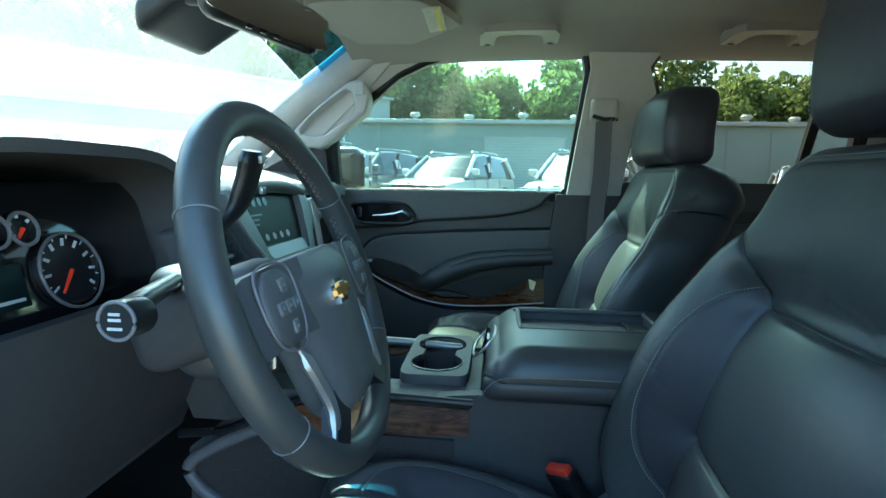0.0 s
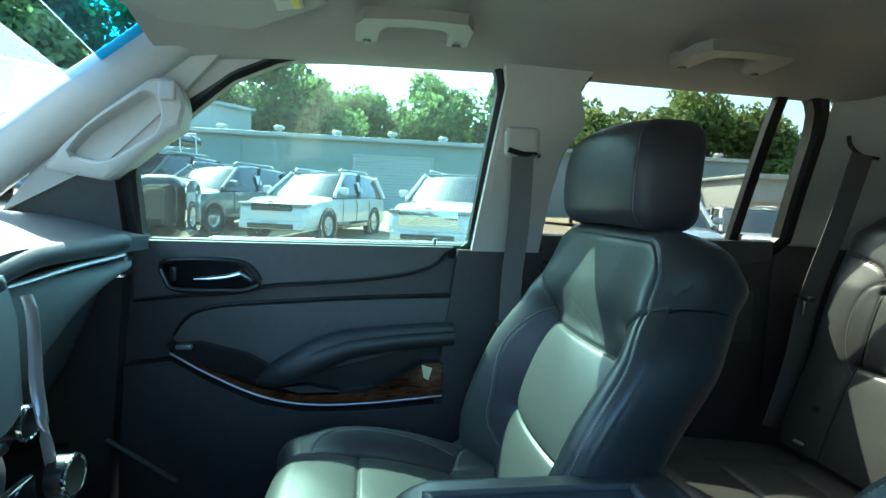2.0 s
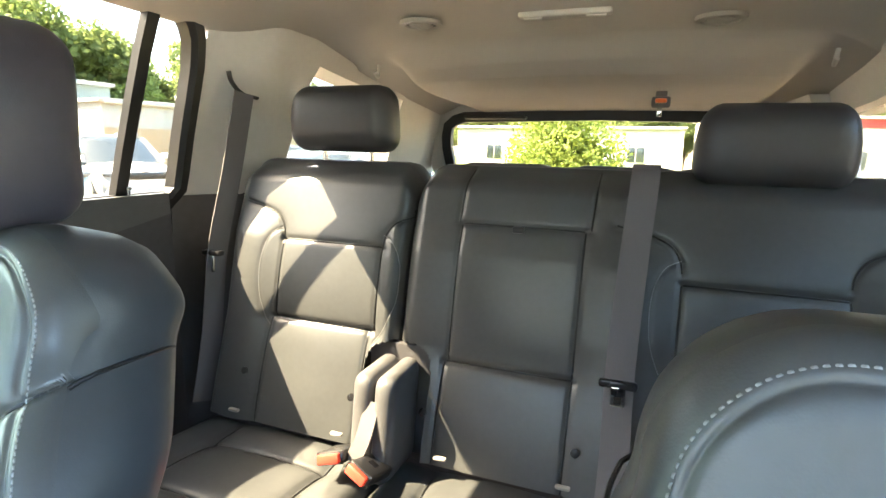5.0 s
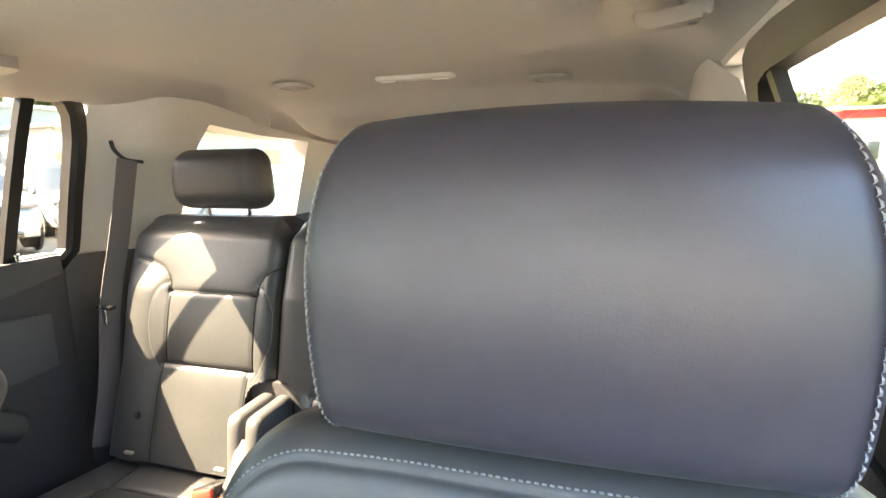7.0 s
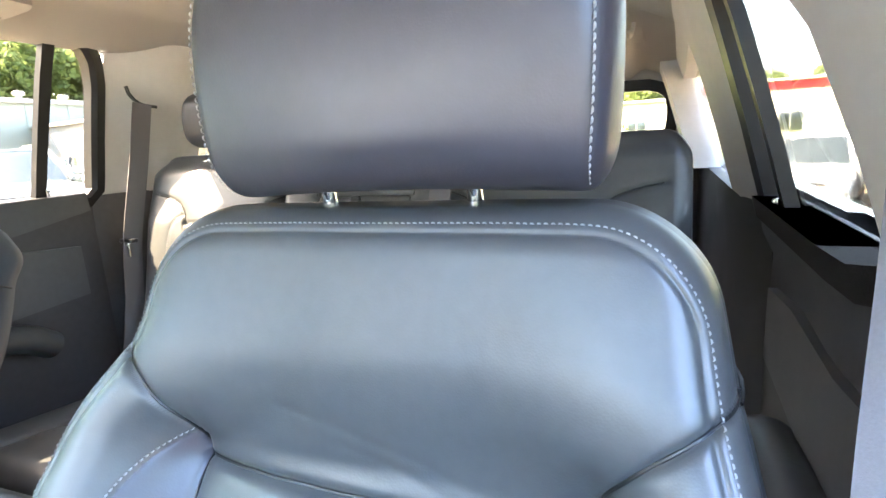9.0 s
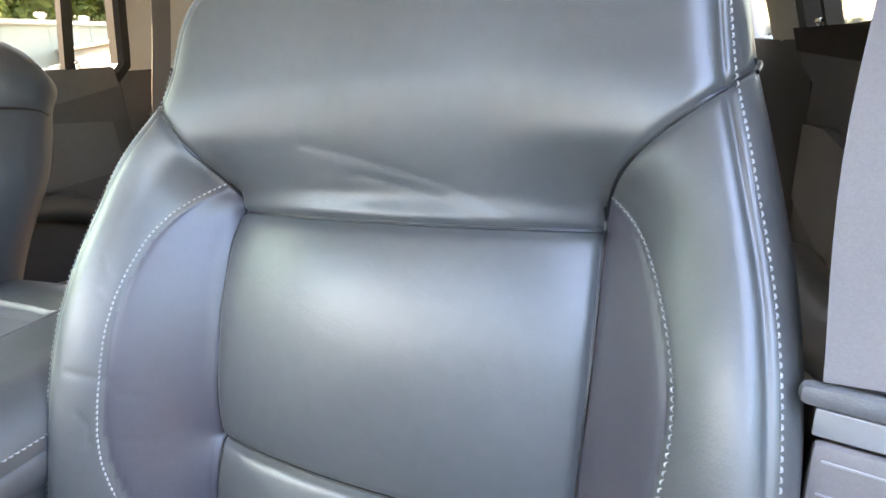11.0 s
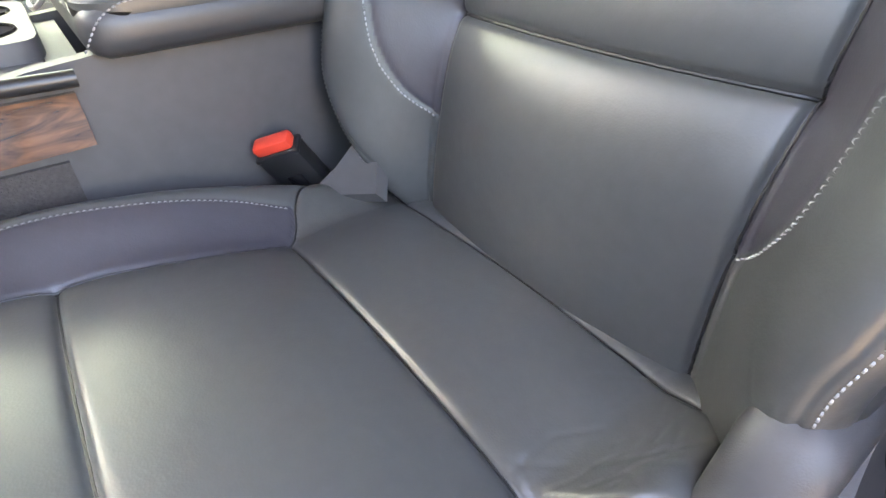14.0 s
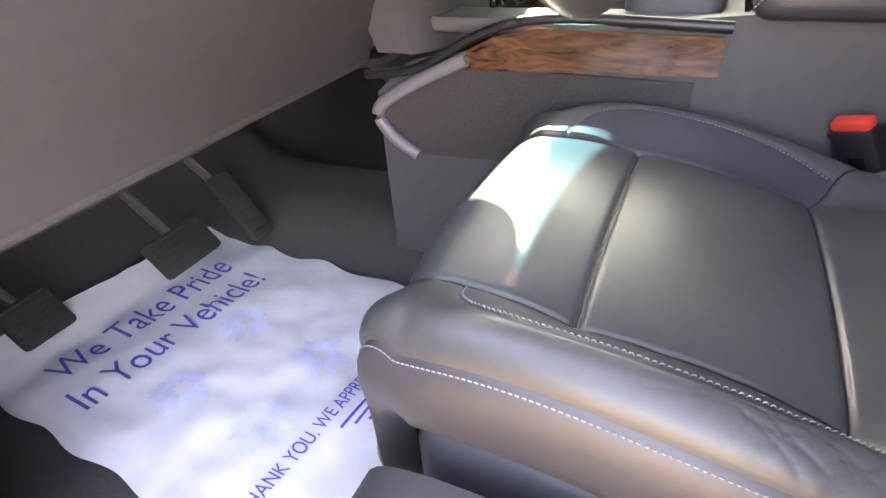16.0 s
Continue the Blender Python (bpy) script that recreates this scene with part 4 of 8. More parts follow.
def shift(sx, a, b):
    """The rear door on the driver side sits a little lower and further in: moved plane coordinates and inset."""
    if sx > 0:
        return a, b, 0.0
    k = float(smoothstep(-0.02, -0.25, a))
    return a - 0.042 * k, b - 0.050 * k * float(smoothstep(0.8, 1.35, b)), 0.045 * k


def on_side(sx, inset=0.0):
    def place(a, b, c):
        a2, b2, k = shift(sx, a, b)
        return (sx * (side_x(b) - inset - k + c), a2, b2)
    return place


def on_quarter(sx):
    def place(a, b, c):
        a2, b2, k = shift(sx, a, b)
        back = float(smoothstep(-0.74, -0.90, a))
        return (sx * (side_x(b) - k - (0.085 if sx > 0 else 0.030) * back + c * (0.12 + 0.88 * back)), a2, b2)
    return place


floor = tagged(part("floor", sheet(lambda x, y: (x, y, 0.645 + 0.10 * math.exp(-(x / 0.16) ** 4) + 0.25 * float(smoothstep(1.25, 1.75, y)) + 0.006 * noise.noise((x * 9, y * 9, 0))),
      np.linspace(-0.84, 0.84, 40), np.linspace(-2.3, 1.75, 70), 0.05, (0, 0, -1)), CARPET), "black carpeted cabin floor", "floor", kind="structure")

HEADZ = ([-2.2, -2.0, -1.75, -1.55, -1.36, -1.26, -1.215, -1.185, -1.165, -1.14, -1.08, -0.95, 0.2, 0.55, 0.78, 0.9], [1.71, 1.73, 1.738, 1.742, 1.750, 1.768, 1.800, 1.838, 1.853, 1.860, 1.868, 1.885, 1.905, 1.90, 1.885, 1.87])
HIGHZ = ([-2.2, -1.75, -1.36, -1.14, -0.95], [1.76, 1.80, 1.835, 1.860, 1.885])


HBOW = 0.06


def roof_z(x, y):
    """Height of the headliner: a low panel behind a curved step in the middle, higher channels along the sides."""
    z = float(np.interp(y + 0.05 * (x / 0.5) ** 2, *HEADZ))
    if y < -0.95:
        k = float(smoothstep(0.47, 0.56, abs(x)))
        z = z * (1 - k) + k * max(z, float(np.interp(y, *HIGHZ)))
    return z - 0.055 * float(smoothstep(0.52, 0.72, abs(x))) - 0.012 * (x / 0.6) ** 2


ceiling = tagged(part("ceiling", sheet(lambda x, y: (x, y + HBOW * (1 - (x / 0.735) ** 2) * float(smoothstep(0.2, 0.77, y)), roof_z(x, y)), np.linspace(-0.735, 0.735, 90), np.r_[np.linspace(-2.12, -1.32, 20), np.linspace(-1.30, -1.08, 40), np.linspace(-1.05, 0.77, 60)], 0.05, (0, 0, 1)), HEADLINER),
                 "grey woven fabric headliner of the cabin", "ceiling", kind="structure")
tagged(part("roof", sheet(lambda x, y: (x, y + HBOW * (1 - (x / 0.76) ** 2) * float(smoothstep(0.2, 0.84, y)), roof_z(x, y) + 0.075), np.linspace(-0.76, 0.76, 30), np.linspace(-2.15, 0.81, 40), 0.01, (0, 0, 1)), PAINT_BLACK),
       "outer steel roof skin of the car", "roof", kind="structure")

# front passenger door opening and rear door opening, in (y, z)
FRONT_WIN = [(0.125, 1.43), (0.87, 1.43), (0.87, 1.595), (0.745, 1.705), (0.655, 1.775), (0.56, 1.815), (0.46, 1.84), (0.26, 1.862), (0.15, 1.862), (0.105, 1.845), (0.088, 1.80)]
REAR_WIN = [(-0.716, 1.463), (-0.055, 1.463), (-0.068, 1.56), (-0.085, 1.66), (-0.125, 1.73), (-0.100, 1.80), (-0.125, 1.835), (-0.165, 1.850), (-0.35, 1.848), (-0.60, 1.842), (-0.665, 1.832), (-0.700, 1.800), (-0.714, 1.74)]


def ring_slab(outer, inner, place, thick, material, name, label, cat, kind="structure", parent=None):
    """A frame between two outlines with the same number of points."""
    n = len(outer)
    rings = []
    def pts(poly, c):
        return [place(a, b, c) for a, b in poly]
    seq = [pts(outer, thick), pts(outer, 0), pts(inner, 0), pts(inner, thick), pts(outer, thick)]
    me = loft([list(x) for x in seq], True, False)
    ob = part(name, me, material, parent, label if parent else "")
    return ob if parent else tagged(ob, label, cat, kind=kind)


def ring_mesh(outer, inner, place, thick):
    """The mesh of a frame between two outlines, part of a larger thing."""
    return loft([[place(a, b, c) for a, b in poly] for poly, c in ((outer, thick), (outer, 0), (inner, 0), (inner, thick))], True, False)


def scaled(poly, d):
    """An outline moved outwards by d."""
    p = np.array(poly)
    c = p.mean(0)
    out = []
    n = len(p)
    for i in range(n):
        t = p[(i + 1) % n] - p[i - 1]
        nn = np.array([t[1], -t[0]])
        nn /= np.linalg.norm(nn)
        if nn @ (p[i] - c) < 0:
            nn = -nn
        out.append(tuple(p[i] + nn * d))
    return out


def dense(poly, n=60):
    return [tuple(p) for p in even(np.array(list(poly) + [poly[0]]), sum(math.dist(a, b) for a, b in zip(poly, poly[1:] + poly[:1])) / n)][:n]


for sx, who in ((1, "passenger"), (-1, "driver")):
    S = on_side(sx)
    # upper side trim: rail over the doors, pillars, rear quarter
    rail = [(0.92, 1.60), (0.745, 1.735), (0.64, 1.800), (0.46, 1.866), (0.26, 1.885), (0.10, 1.885), (-0.14, 1.885), (-0.50, 1.890), (-0.78, 1.880), (-1.9, 1.80), (-1.9, 1.86), (-0.8, 1.94), (0.3, 1.95), (0.62, 1.90), (0.80, 1.82), (0.98, 1.67)]
    tagged(part("roof_rail_" + who, slab(rail, on_side(sx, 0.012), 0.05, 0.006), GREYTRIM), "grey trim rail under the headliner edge", "trim", kind="structure")
    bp = [(0.118, 1.425), (0.075, 1.80), (0.090, 1.86), (0.12, 1.90), (-0.16, 1.90), (-0.128, 1.86), (-0.092, 1.80), (-0.118, 1.73), (-0.075, 1.66), (-0.06, 1.56), (-0.05, 1.425)]
    if sx < 0:
        bp = [(a if a > 0 else a - 0.075 - 0.028 * float(smoothstep(1.80, 1.70, b)), b) for a, b in bp]
    tagged(part("pillar_" + who, slab(bp, on_side(sx, 0.035), 0.055, 0.010), GREYTRIM), "light grey moulded door pillar trim", "pillar", kind="structure")
    tagged(part("pillar_lower_" + who, slab([(0.235, 0.66), (0.205, 1.0), (0.150, 1.427), (-0.06 if sx > 0 else -0.16, 1.427), (-0.12 if sx > 0 else -0.18, 0.66)], on_side(sx, 0.035), 0.06, 0.010), BLACK), "black lower door pillar trim", "pillar", kind="structure")
    cp = [(-0.728, 1.455), (-0.735, 1.70), (-0.755, 1.85), (-0.86, 1.90), (-1.62, 1.86), (-1.62, 1.74), (-1.306, 1.757), (-1.063, 1.782), (-1.03, 1.72), (-0.99, 1.455)]
    if sx < 0:
        cp = [(-0.772, 1.455), (-0.770, 1.70), (-0.778, 1.85)] + cp[3:]
    tagged(part("rear_pillar_" + who, slab(cp, on_quarter(sx), 0.09, 0.010), GREYTRIM), "light grey rear pillar trim panel", "pillar", kind="structure")
    tagged(part("rear_pillar_lower_" + who, slab([(-0.715, 0.66), (-0.720, 1.457), (-2.1, 1.457), (-2.1, 0.66)], on_quarter(sx), 0.09, 0.01), BLACK), "black lower rear side trim panel", "trim", kind="structure")
    tagged(part("tail_pillar_" + who, slab([(-1.62, 1.455), (-1.62, 1.80), (-2.12, 1.80), (-2.12, 1.455)], on_side(sx, 0.08), 0.09, 0.012), GREYTRIM), "grey tail pillar trim", "pillar", kind="structure")
    # quarter glass
    q = [(-0.99, 1.46), (-1.03, 1.81), (-1.61, 1.80), (-1.61, 1.46)]
    tagged(part("window_quarter_" + who, slab(q, on_side(sx, -0.005), 0.004), GLASS_DARK), "dark tinted fixed quarter window", "window", kind="structure")
    # windshield pillar
    ap = [(sx * 0.80, 1.36, 1.42), (sx * 0.765, 1.20, 1.53), (sx * 0.735, 1.00, 1.685), (sx * 0.705, 0.83, 1.80), (sx * 0.675, 0.72, 1.875)]
    tagged(part("windshield_pillar_" + who, tube(spline(ap, 24), np.linspace(0.055, 0.050, 24), 16, flat=0.75, up=(sx, 0, 0.4)), GREYTRIM), "light grey windshield pillar trim", "pillar", kind="structure")
    if sx > 0:
        web = [(1.14, 1.485), (1.02, 1.62), (0.86, 1.755), (0.72, 1.845), (0.665, 1.825), (0.762, 1.732), (0.908, 1.606)]
        tagged(part("pillar_web_" + who, slab(web, on_side(sx, 0.030), 0.03, 0.006), GREYTRIM), "light grey trim beside the windshield pillar", "trim", kind="structure")
        corner = [(1.22, 1.425), (1.142, 1.483), (0.908, 1.603), (0.905, 1.425)]
        tagged(part("pillar_foot_" + who, slab(corner, on_side(sx, 0.022), 0.03, 0.006), BLACK), "black corner trim at the pillar foot", "trim", kind="structure")
    # outer sill and fender so that the body is closed
    tagged(part("outer_sill_" + who, box(0.12, 3.2, 0.22, (sx * 0.88, -0.45, 0.55), 0.03), PAINT_BLACK), "black outer body sill", "trim", kind="structure")
    tagged(part("fender_" + who, slab([(0.98, 0.50), (0.98, 1.36), (1.50, 1.36), (2.5, 1.18), (2.5, 0.50)], lambda a, b, c, sx=sx: (sx * (0.90 + c), a, b), 0.05), PAINT_BLACK), "black front fender of the car", "fender", kind="structure")
    tagged(part("kick_panel_" + who, slab([(0.95, 0.66), (0.90, 1.35), (1.70, 1.35), (1.70, 0.66)], lambda a, b, c, sx=sx: (sx * (0.79 + c), a, b), 0.05), BLACK), "black footwell side panel", "trim", kind="structure")
    tagged(part("outer_quarter_" + who, slab([(-0.74, 0.5), (-0.74, 1.40), (-2.2, 1.40), (-2.2, 0.5)], lambda a, b, c, sx=sx: (sx * (0.885 + c), a, b), 0.04), PAINT_BLACK), "black rear body side", "fender", kind="structure")

# firewall, hood, tail
tagged(part("firewall", box(1.60, 0.04, 0.80, (0, 1.72, 0.98), 0.01), CARPET), "black firewall lining behind the pedals", "wall", kind="structure")
tagged(part("hood", sheet(lambda x, y: (x, y, 1.44 - 0.12 * ((y - 1.45) / 1.2) ** 2 - 0.05 * (x / 0.9) ** 2), np.linspace(-0.9, 0.9, 16), np.linspace(1.42, 2.7, 14), 0.02, (0, 0, -1)), PAINT_BLACK), "black engine hood ahead of the windshield", "hood", kind="structure")
tagged(part("tailgate", box(1.60, 0.08, 0.94, (0, -2.16, 0.98), 0.02), BLACK), "black tailgate inner trim", "tailgate", kind="structure")
tagged(part("bumper_front", box(1.8, 0.12, 0.7, (0, 2.72, 0.85), 0.04), PAINT_BLACK), "black front bumper", "bumper", kind="structure")

# tail window: frame and pane
def on_tail(a, b, c):
    return (a, -2.02 - 0.20 * (1.75 - b) - c, b)


tail_in = dense([(-0.64, 1.44), (0.64, 1.44), (0.665, 1.60), (0.645, 1.685), (0.58, 1.712), (0, 1.722), (-0.58, 1.712), (-0.645, 1.685), (-0.665, 1.60)], 60)
tail_out = scaled(tail_in, 0.085)
tail = thing("window_tail", "rear window with dark frame in the tailgate", "window", kind="structure")
ring_slab(tail_out, tail_in, on_tail, 0.05, GREYTRIM, "window_frame", "", "", parent=tail)
ring_slab(scaled(tail_in, 0.012), scaled(tail_in, -0.03), lambda a, b, c: (a, on_tail(a, b, c)[1] + 0.012, b), 0.03, GASKET, "window_gasket", "", "", parent=tail)
part("pane", slab(tail_in, lambda a, b, c: (a, on_tail(a, b, c)[1] - 0.035, b), 0.004), GLASS_DARK, tail)
lamp = thing("brake_lamp", "high brake lamp housing above the tail window", "lamp")
part("housing", box(0.26, 0.035, 0.012, (0.42, -1.99, 1.700), 0.004), GASKET, lamp)

# windshield and its shade band
def on_ws(x, t):
    """t: 0 at the cowl, 1 at the header."""
    bow = 1 - (x / 0.80) ** 2
    y = (1.27 + 0.24 * bow) * (1 - t) + (0.725 + 0.09 * bow) * t
    z = 1.465 + 0.415 * t + 0.02 * math.sin(math.pi * t)
    return (x * (0.985 - 0.10 * t), y, z)


ws = thing("window_windshield", "curved windshield with a blue shade band along its top", "windshield", kind="structure")
def band_low(x):
    """The lower edge of the shade band, lower towards the pillars."""
    return 0.85 - 0.24 * abs(x / 0.8) ** 2


def band_dark(x):
    """Where the deep blue part of the band begins."""
    return band_low(x) + 0.10 + 0.03 * float(smoothstep(0.5, 0.3, abs(x)))


for name, low, high, glass, lab in (("pane", lambda x: 0.0, lambda x: band_low(x) - 0.002, GLASS_WS, ""), ("shade_fade", band_low, lambda x: band_dark(x) - 0.002, BAND_GLASS, "pale blue edge of the shade band"), ("shade_band", band_dark, lambda x: 1.02, SHADE_GLASS, "blue tinted shade band")):
    def strip(x, k, low=low, high=high):
        return on_ws(x, low(x) + (high(x) - low(x)) * k)
    part(name, sheet(strip, np.linspace(-0.80, 0.80, 40), np.linspace(0, 1, 12), 0.004, (0, 0.5, 0.85)), glass, ws, lab)
tagged(part("trim_header", tube([(x, 0.757 + 0.066 * (1 - (x / 0.735) ** 2), 1.885 - 0.02 * (x / 0.7) ** 4) for x in np.linspace(-0.70, 0.70, 20)], 0.019, 10), HEADLINER), "grey headliner edge above the windshield", "trim", kind="structure")


# ---- doors ----
def passenger_door():
    S = on_side(1)
    d = thing("front_door", "closed front door with black panel, wood strip and chrome handle", "car door", at=(0, 0, 0))
    base = [(0.135, 1.435), (0.90, 1.435), (0.93, 1.35), (0.93, 0.72), (0.20, 0.70), (0.175, 0.95)]
    part("door_panel", slab(base, on_side(1, 0.0), 0.05, 0.006), BLACK, d)
    # upper band above a double seam, then a middle band
    line = spline([(0.885, 1.300), (0.84, 1.305), (0.78, 1.312), (0.66, 1.322), (0.588, 1.338), (0.432, 1.349), (0.299, 1.365), (0.217, 1.388), (0.180, 1.420)], 40)
    part("upper_band", slab([tuple(q) for q in line] + [(0.160, 1.432), (0.885, 1.432)], on_side(1, 0.024), 0.024, 0.007), DASHBLACK, d, "soft black upper door band")
    part("band_seam", tube([(side_x(z) - 0.020, y, z) for y, z in inset(line, 0.008)], 0.003, 8), GASKET, d)
    crease = spline([(0.805, 1.215), (0.787, 1.245), (0.756, 1.272), (0.688, 1.289), (0.536, 1.300), (0.365, 1.310), (0.155, 1.318)], 40)
    part("middle_band", slab([tuple(q) for q in inset(line, 0.012)[::-1]] + [(0.89, 1.27)] + [tuple(q) for q in crease], on_side(1, 0.014), 0.014, 0.005), BLACK, d)
    part("insert_panel", slab([tuple(q) for q in inset(crease, 0.008)] + [(0.158, 1.215), (0.403, 1.205), (0.52, 1.15), (0.60, 1.13), (0.70, 1.15), (0.795, 1.20)], on_side(1, 0.030), 0.03, 0.010), DASHBLACK, d, "soft black door insert")
    part("seam_line", tube([(side_x(z) - 0.016, y, z) for y, z in inset(crease, 0.003)], 0.0045, 8), GASKET, d)
    # armrest: swells behind its nose
    ay = np.linspace(0.612, 0.160, 36)
    mid = np.interp(ay[::-1], [0.16, 0.30, 0.41, 0.48, 0.55, 0.612], [1.225, 1.216, 1.200, 1.174, 1.137, 1.112])[::-1]
    rad = np.interp(ay[::-1], [0.16, 0.30, 0.41, 0.48, 0.55, 0.59, 0.612], [0.027, 0.029, 0.034, 0.037, 0.034, 0.024, 0.008])[::-1]
    arm = part("armrest", tube([(side_x(z) - 0.046, y, z) for y, z in zip(ay, mid)], rad, 18, flat=1.5, up=(1, 0, 0)), LEATHER_SIDE, d, "padded black armrest")
    part("armrest_stitching", tube([(side_x(z) - 0.046 - 1.30 * r, y, z + 0.5 * r) for y, z, r in zip(ay[6:], mid[6:], rad[6:])], 0.0012, 6), GASKET, arm)
    # switch ledge, pocket, wood and chrome along the lower edge
    ledge = [(0.806, 1.200), (0.738, 1.204), (0.637, 1.178), (0.590, 1.151), (0.605, 1.124), (0.688, 1.136), (0.775, 1.172)]
    part("switch_ledge", slab(ledge, on_side(1, 0.055), 0.055, 0.008), SATIN, d)
    part("window_switch", box(0.020, 0.034, 0.010, (side_x(1.19) - 0.055, 0.768, 1.198), 0.003), SILVER, d)
    # No real recess: a flat black slab paints the shade of the hollow.
    part("pull_pocket_shade", slab([(0.533, 1.100), (0.454, 1.125), (0.265, 1.172), (0.181, 1.185), (0.179, 1.075), (0.427, 1.075)], on_side(1, 0.006), 0.006, 0.002), GASKET, d, "flat black patch for the shade below the armrest")
    part("pocket_floor", slab([(0.56, 1.092), (0.50, 1.098), (0.46, 1.088), (0.427, 1.081), (0.52, 1.078)], on_side(1, 0.034), 0.03, 0.004), BLACK, d)
    wood = [(0.806, 1.186), (0.725, 1.143), (0.611, 1.093), (0.506, 1.074), (0.373, 1.078), (0.262, 1.092), (0.236, 1.120), (0.230, 1.150), (0.179, 1.150), (0.178, 1.063), (0.372, 1.048), (0.506, 1.050), (0.611, 1.073), (0.713, 1.121), (0.799, 1.175)]
    part("wood_strip", slab(wood, on_side(1, 0.040), 0.036, 0.004), WOOD, d, "glossy burl wood strip")
    part("chrome_line", tube([(side_x(z) - 0.042, y, z) for y, z in spline([(0.803, 1.178), (0.718, 1.128), (0.611, 1.078), (0.506, 1.055), (0.373, 1.054), (0.18, 1.070)], 30)], 0.0028, 8), SILVER, d, "thin bright line")
    part("door_pocket", slab([(0.178, 1.052), (0.372, 1.036), (0.506, 1.038), (0.611, 1.060), (0.713, 1.108), (0.800, 1.162), (0.90, 1.15), (0.90, 0.76), (0.20, 0.74)], on_side(1, 0.046), 0.046, 0.014), BLACK, d)
    # Grey rod that paints in the bright reflection along the pocket edge.
    part("pocket_glint", tube([(side_x(z) - 0.05, y, z) for y, z in ((0.935, 0.985), (0.86, 0.935), (0.785, 0.884))], 0.005, 8), SMOKE, d, "grey line for the glint on the pocket edge")
    part("pull_clip", slab([(0.232, 1.150), (0.206, 1.142), (0.214, 1.112), (0.226, 1.118)], on_side(1, 0.050), 0.012, 0.003), CHROME, d, "small bright pull clip")
    # handle
    bez = spline([(0.640, 1.380), (0.69, 1.390), (0.78, 1.390), (0.825, 1.380), (0.818, 1.345), (0.796, 1.322), (0.70, 1.320), (0.645, 1.322), (0.612, 1.340)], 40, True)
    part("handle_bezel", tube([(side_x(z) - 0.028, y, z) for y, z in bez], 0.006, 8, True), SATIN, d)
    part("handle_cup", slab([tuple(p) for p in bez], on_side(1, 0.028), 0.004), PIANO, d, "gloss black handle cup")
    part("handle", tube([(side_x(1.35) - 0.012 - s, y, z) for s, y, z in ((0.025, 0.752, 1.347), (0.030, 0.72, 1.349), (0.034, 0.68, 1.354), (0.034, 0.652, 1.362), (0.028, 0.640, 1.352), (0.02, 0.632, 1.345))], [0.004, 0.006, 0.007, 0.009, 0.010, 0.008], 12, flat=0.7), CHROME, d, "chrome pull handle")
    part("lock_switch", box(0.008, 0.016, 0.034, (side_x(1.35) - 0.032, 0.800, 1.358), 0.003), SATIN, d)
    # window frame and pane
    inner = dense(FRONT_WIN, 70)
    fr = part("window_frame", loft([[S(a, b, c - 0.008) for a, b in poly] for poly, c in ((scaled(inner, 0.028), 0.03), (scaled(inner, 0.028), 0.0), (scaled(inner, 0.010), -0.006), (inner, 0.0), (inner, 0.03))], True, False), GASKET, d, "black rubber window seal")
    part("pane", slab(inner, on_side(1, -0.018), 0.004), GLASS, d)
    part("outer_sill_strip", box(0.05, 0.62, 0.022, (side_x(1.43) + 0.055, 0.435, 1.428), 0.005), PAINT_SILVER, d, "bright outer sill strip")
    if sx < 0:
        # Added black strip: darkens the sill top that caught too much sky light.
        part("sill_shade_strip", slab([(-0.055, 1.476), (-0.72, 1.476), (-0.72, 1.440), (-0.055, 1.440)], on_side(sx, 0.026), 0.060, 0.006), CARPET, d, "added dark strip shading down the window sill")
    part("lock_knob", turned([(0.004, 0), (0.004, 0.012), (0.007, 0.013), (0.006, 0.018), (0, 0.019)], 12, (side_x(1.43) - 0.012, 0.205, 1.434), None, False), CHROME, d)
    part("mirror_corner", slab([(0.875, 1.432), (0.875, 1.60), (0.90, 1.60), (1.10, 1.45), (1.10, 1.432)], on_side(1, -0.005), 0.02, 0.004), BLACK, d, "black mirror corner cover")
    part("outer_skin", slab([(0.135, 1.425), (0.92, 1.425), (0.95, 1.35), (0.95, 0.55), (0.14, 0.55)], lambda a, b, c: (0.905 + c, a, b), 0.03), PAINT_BLACK, d, "black painted outer skin")
    return d


passenger_door()


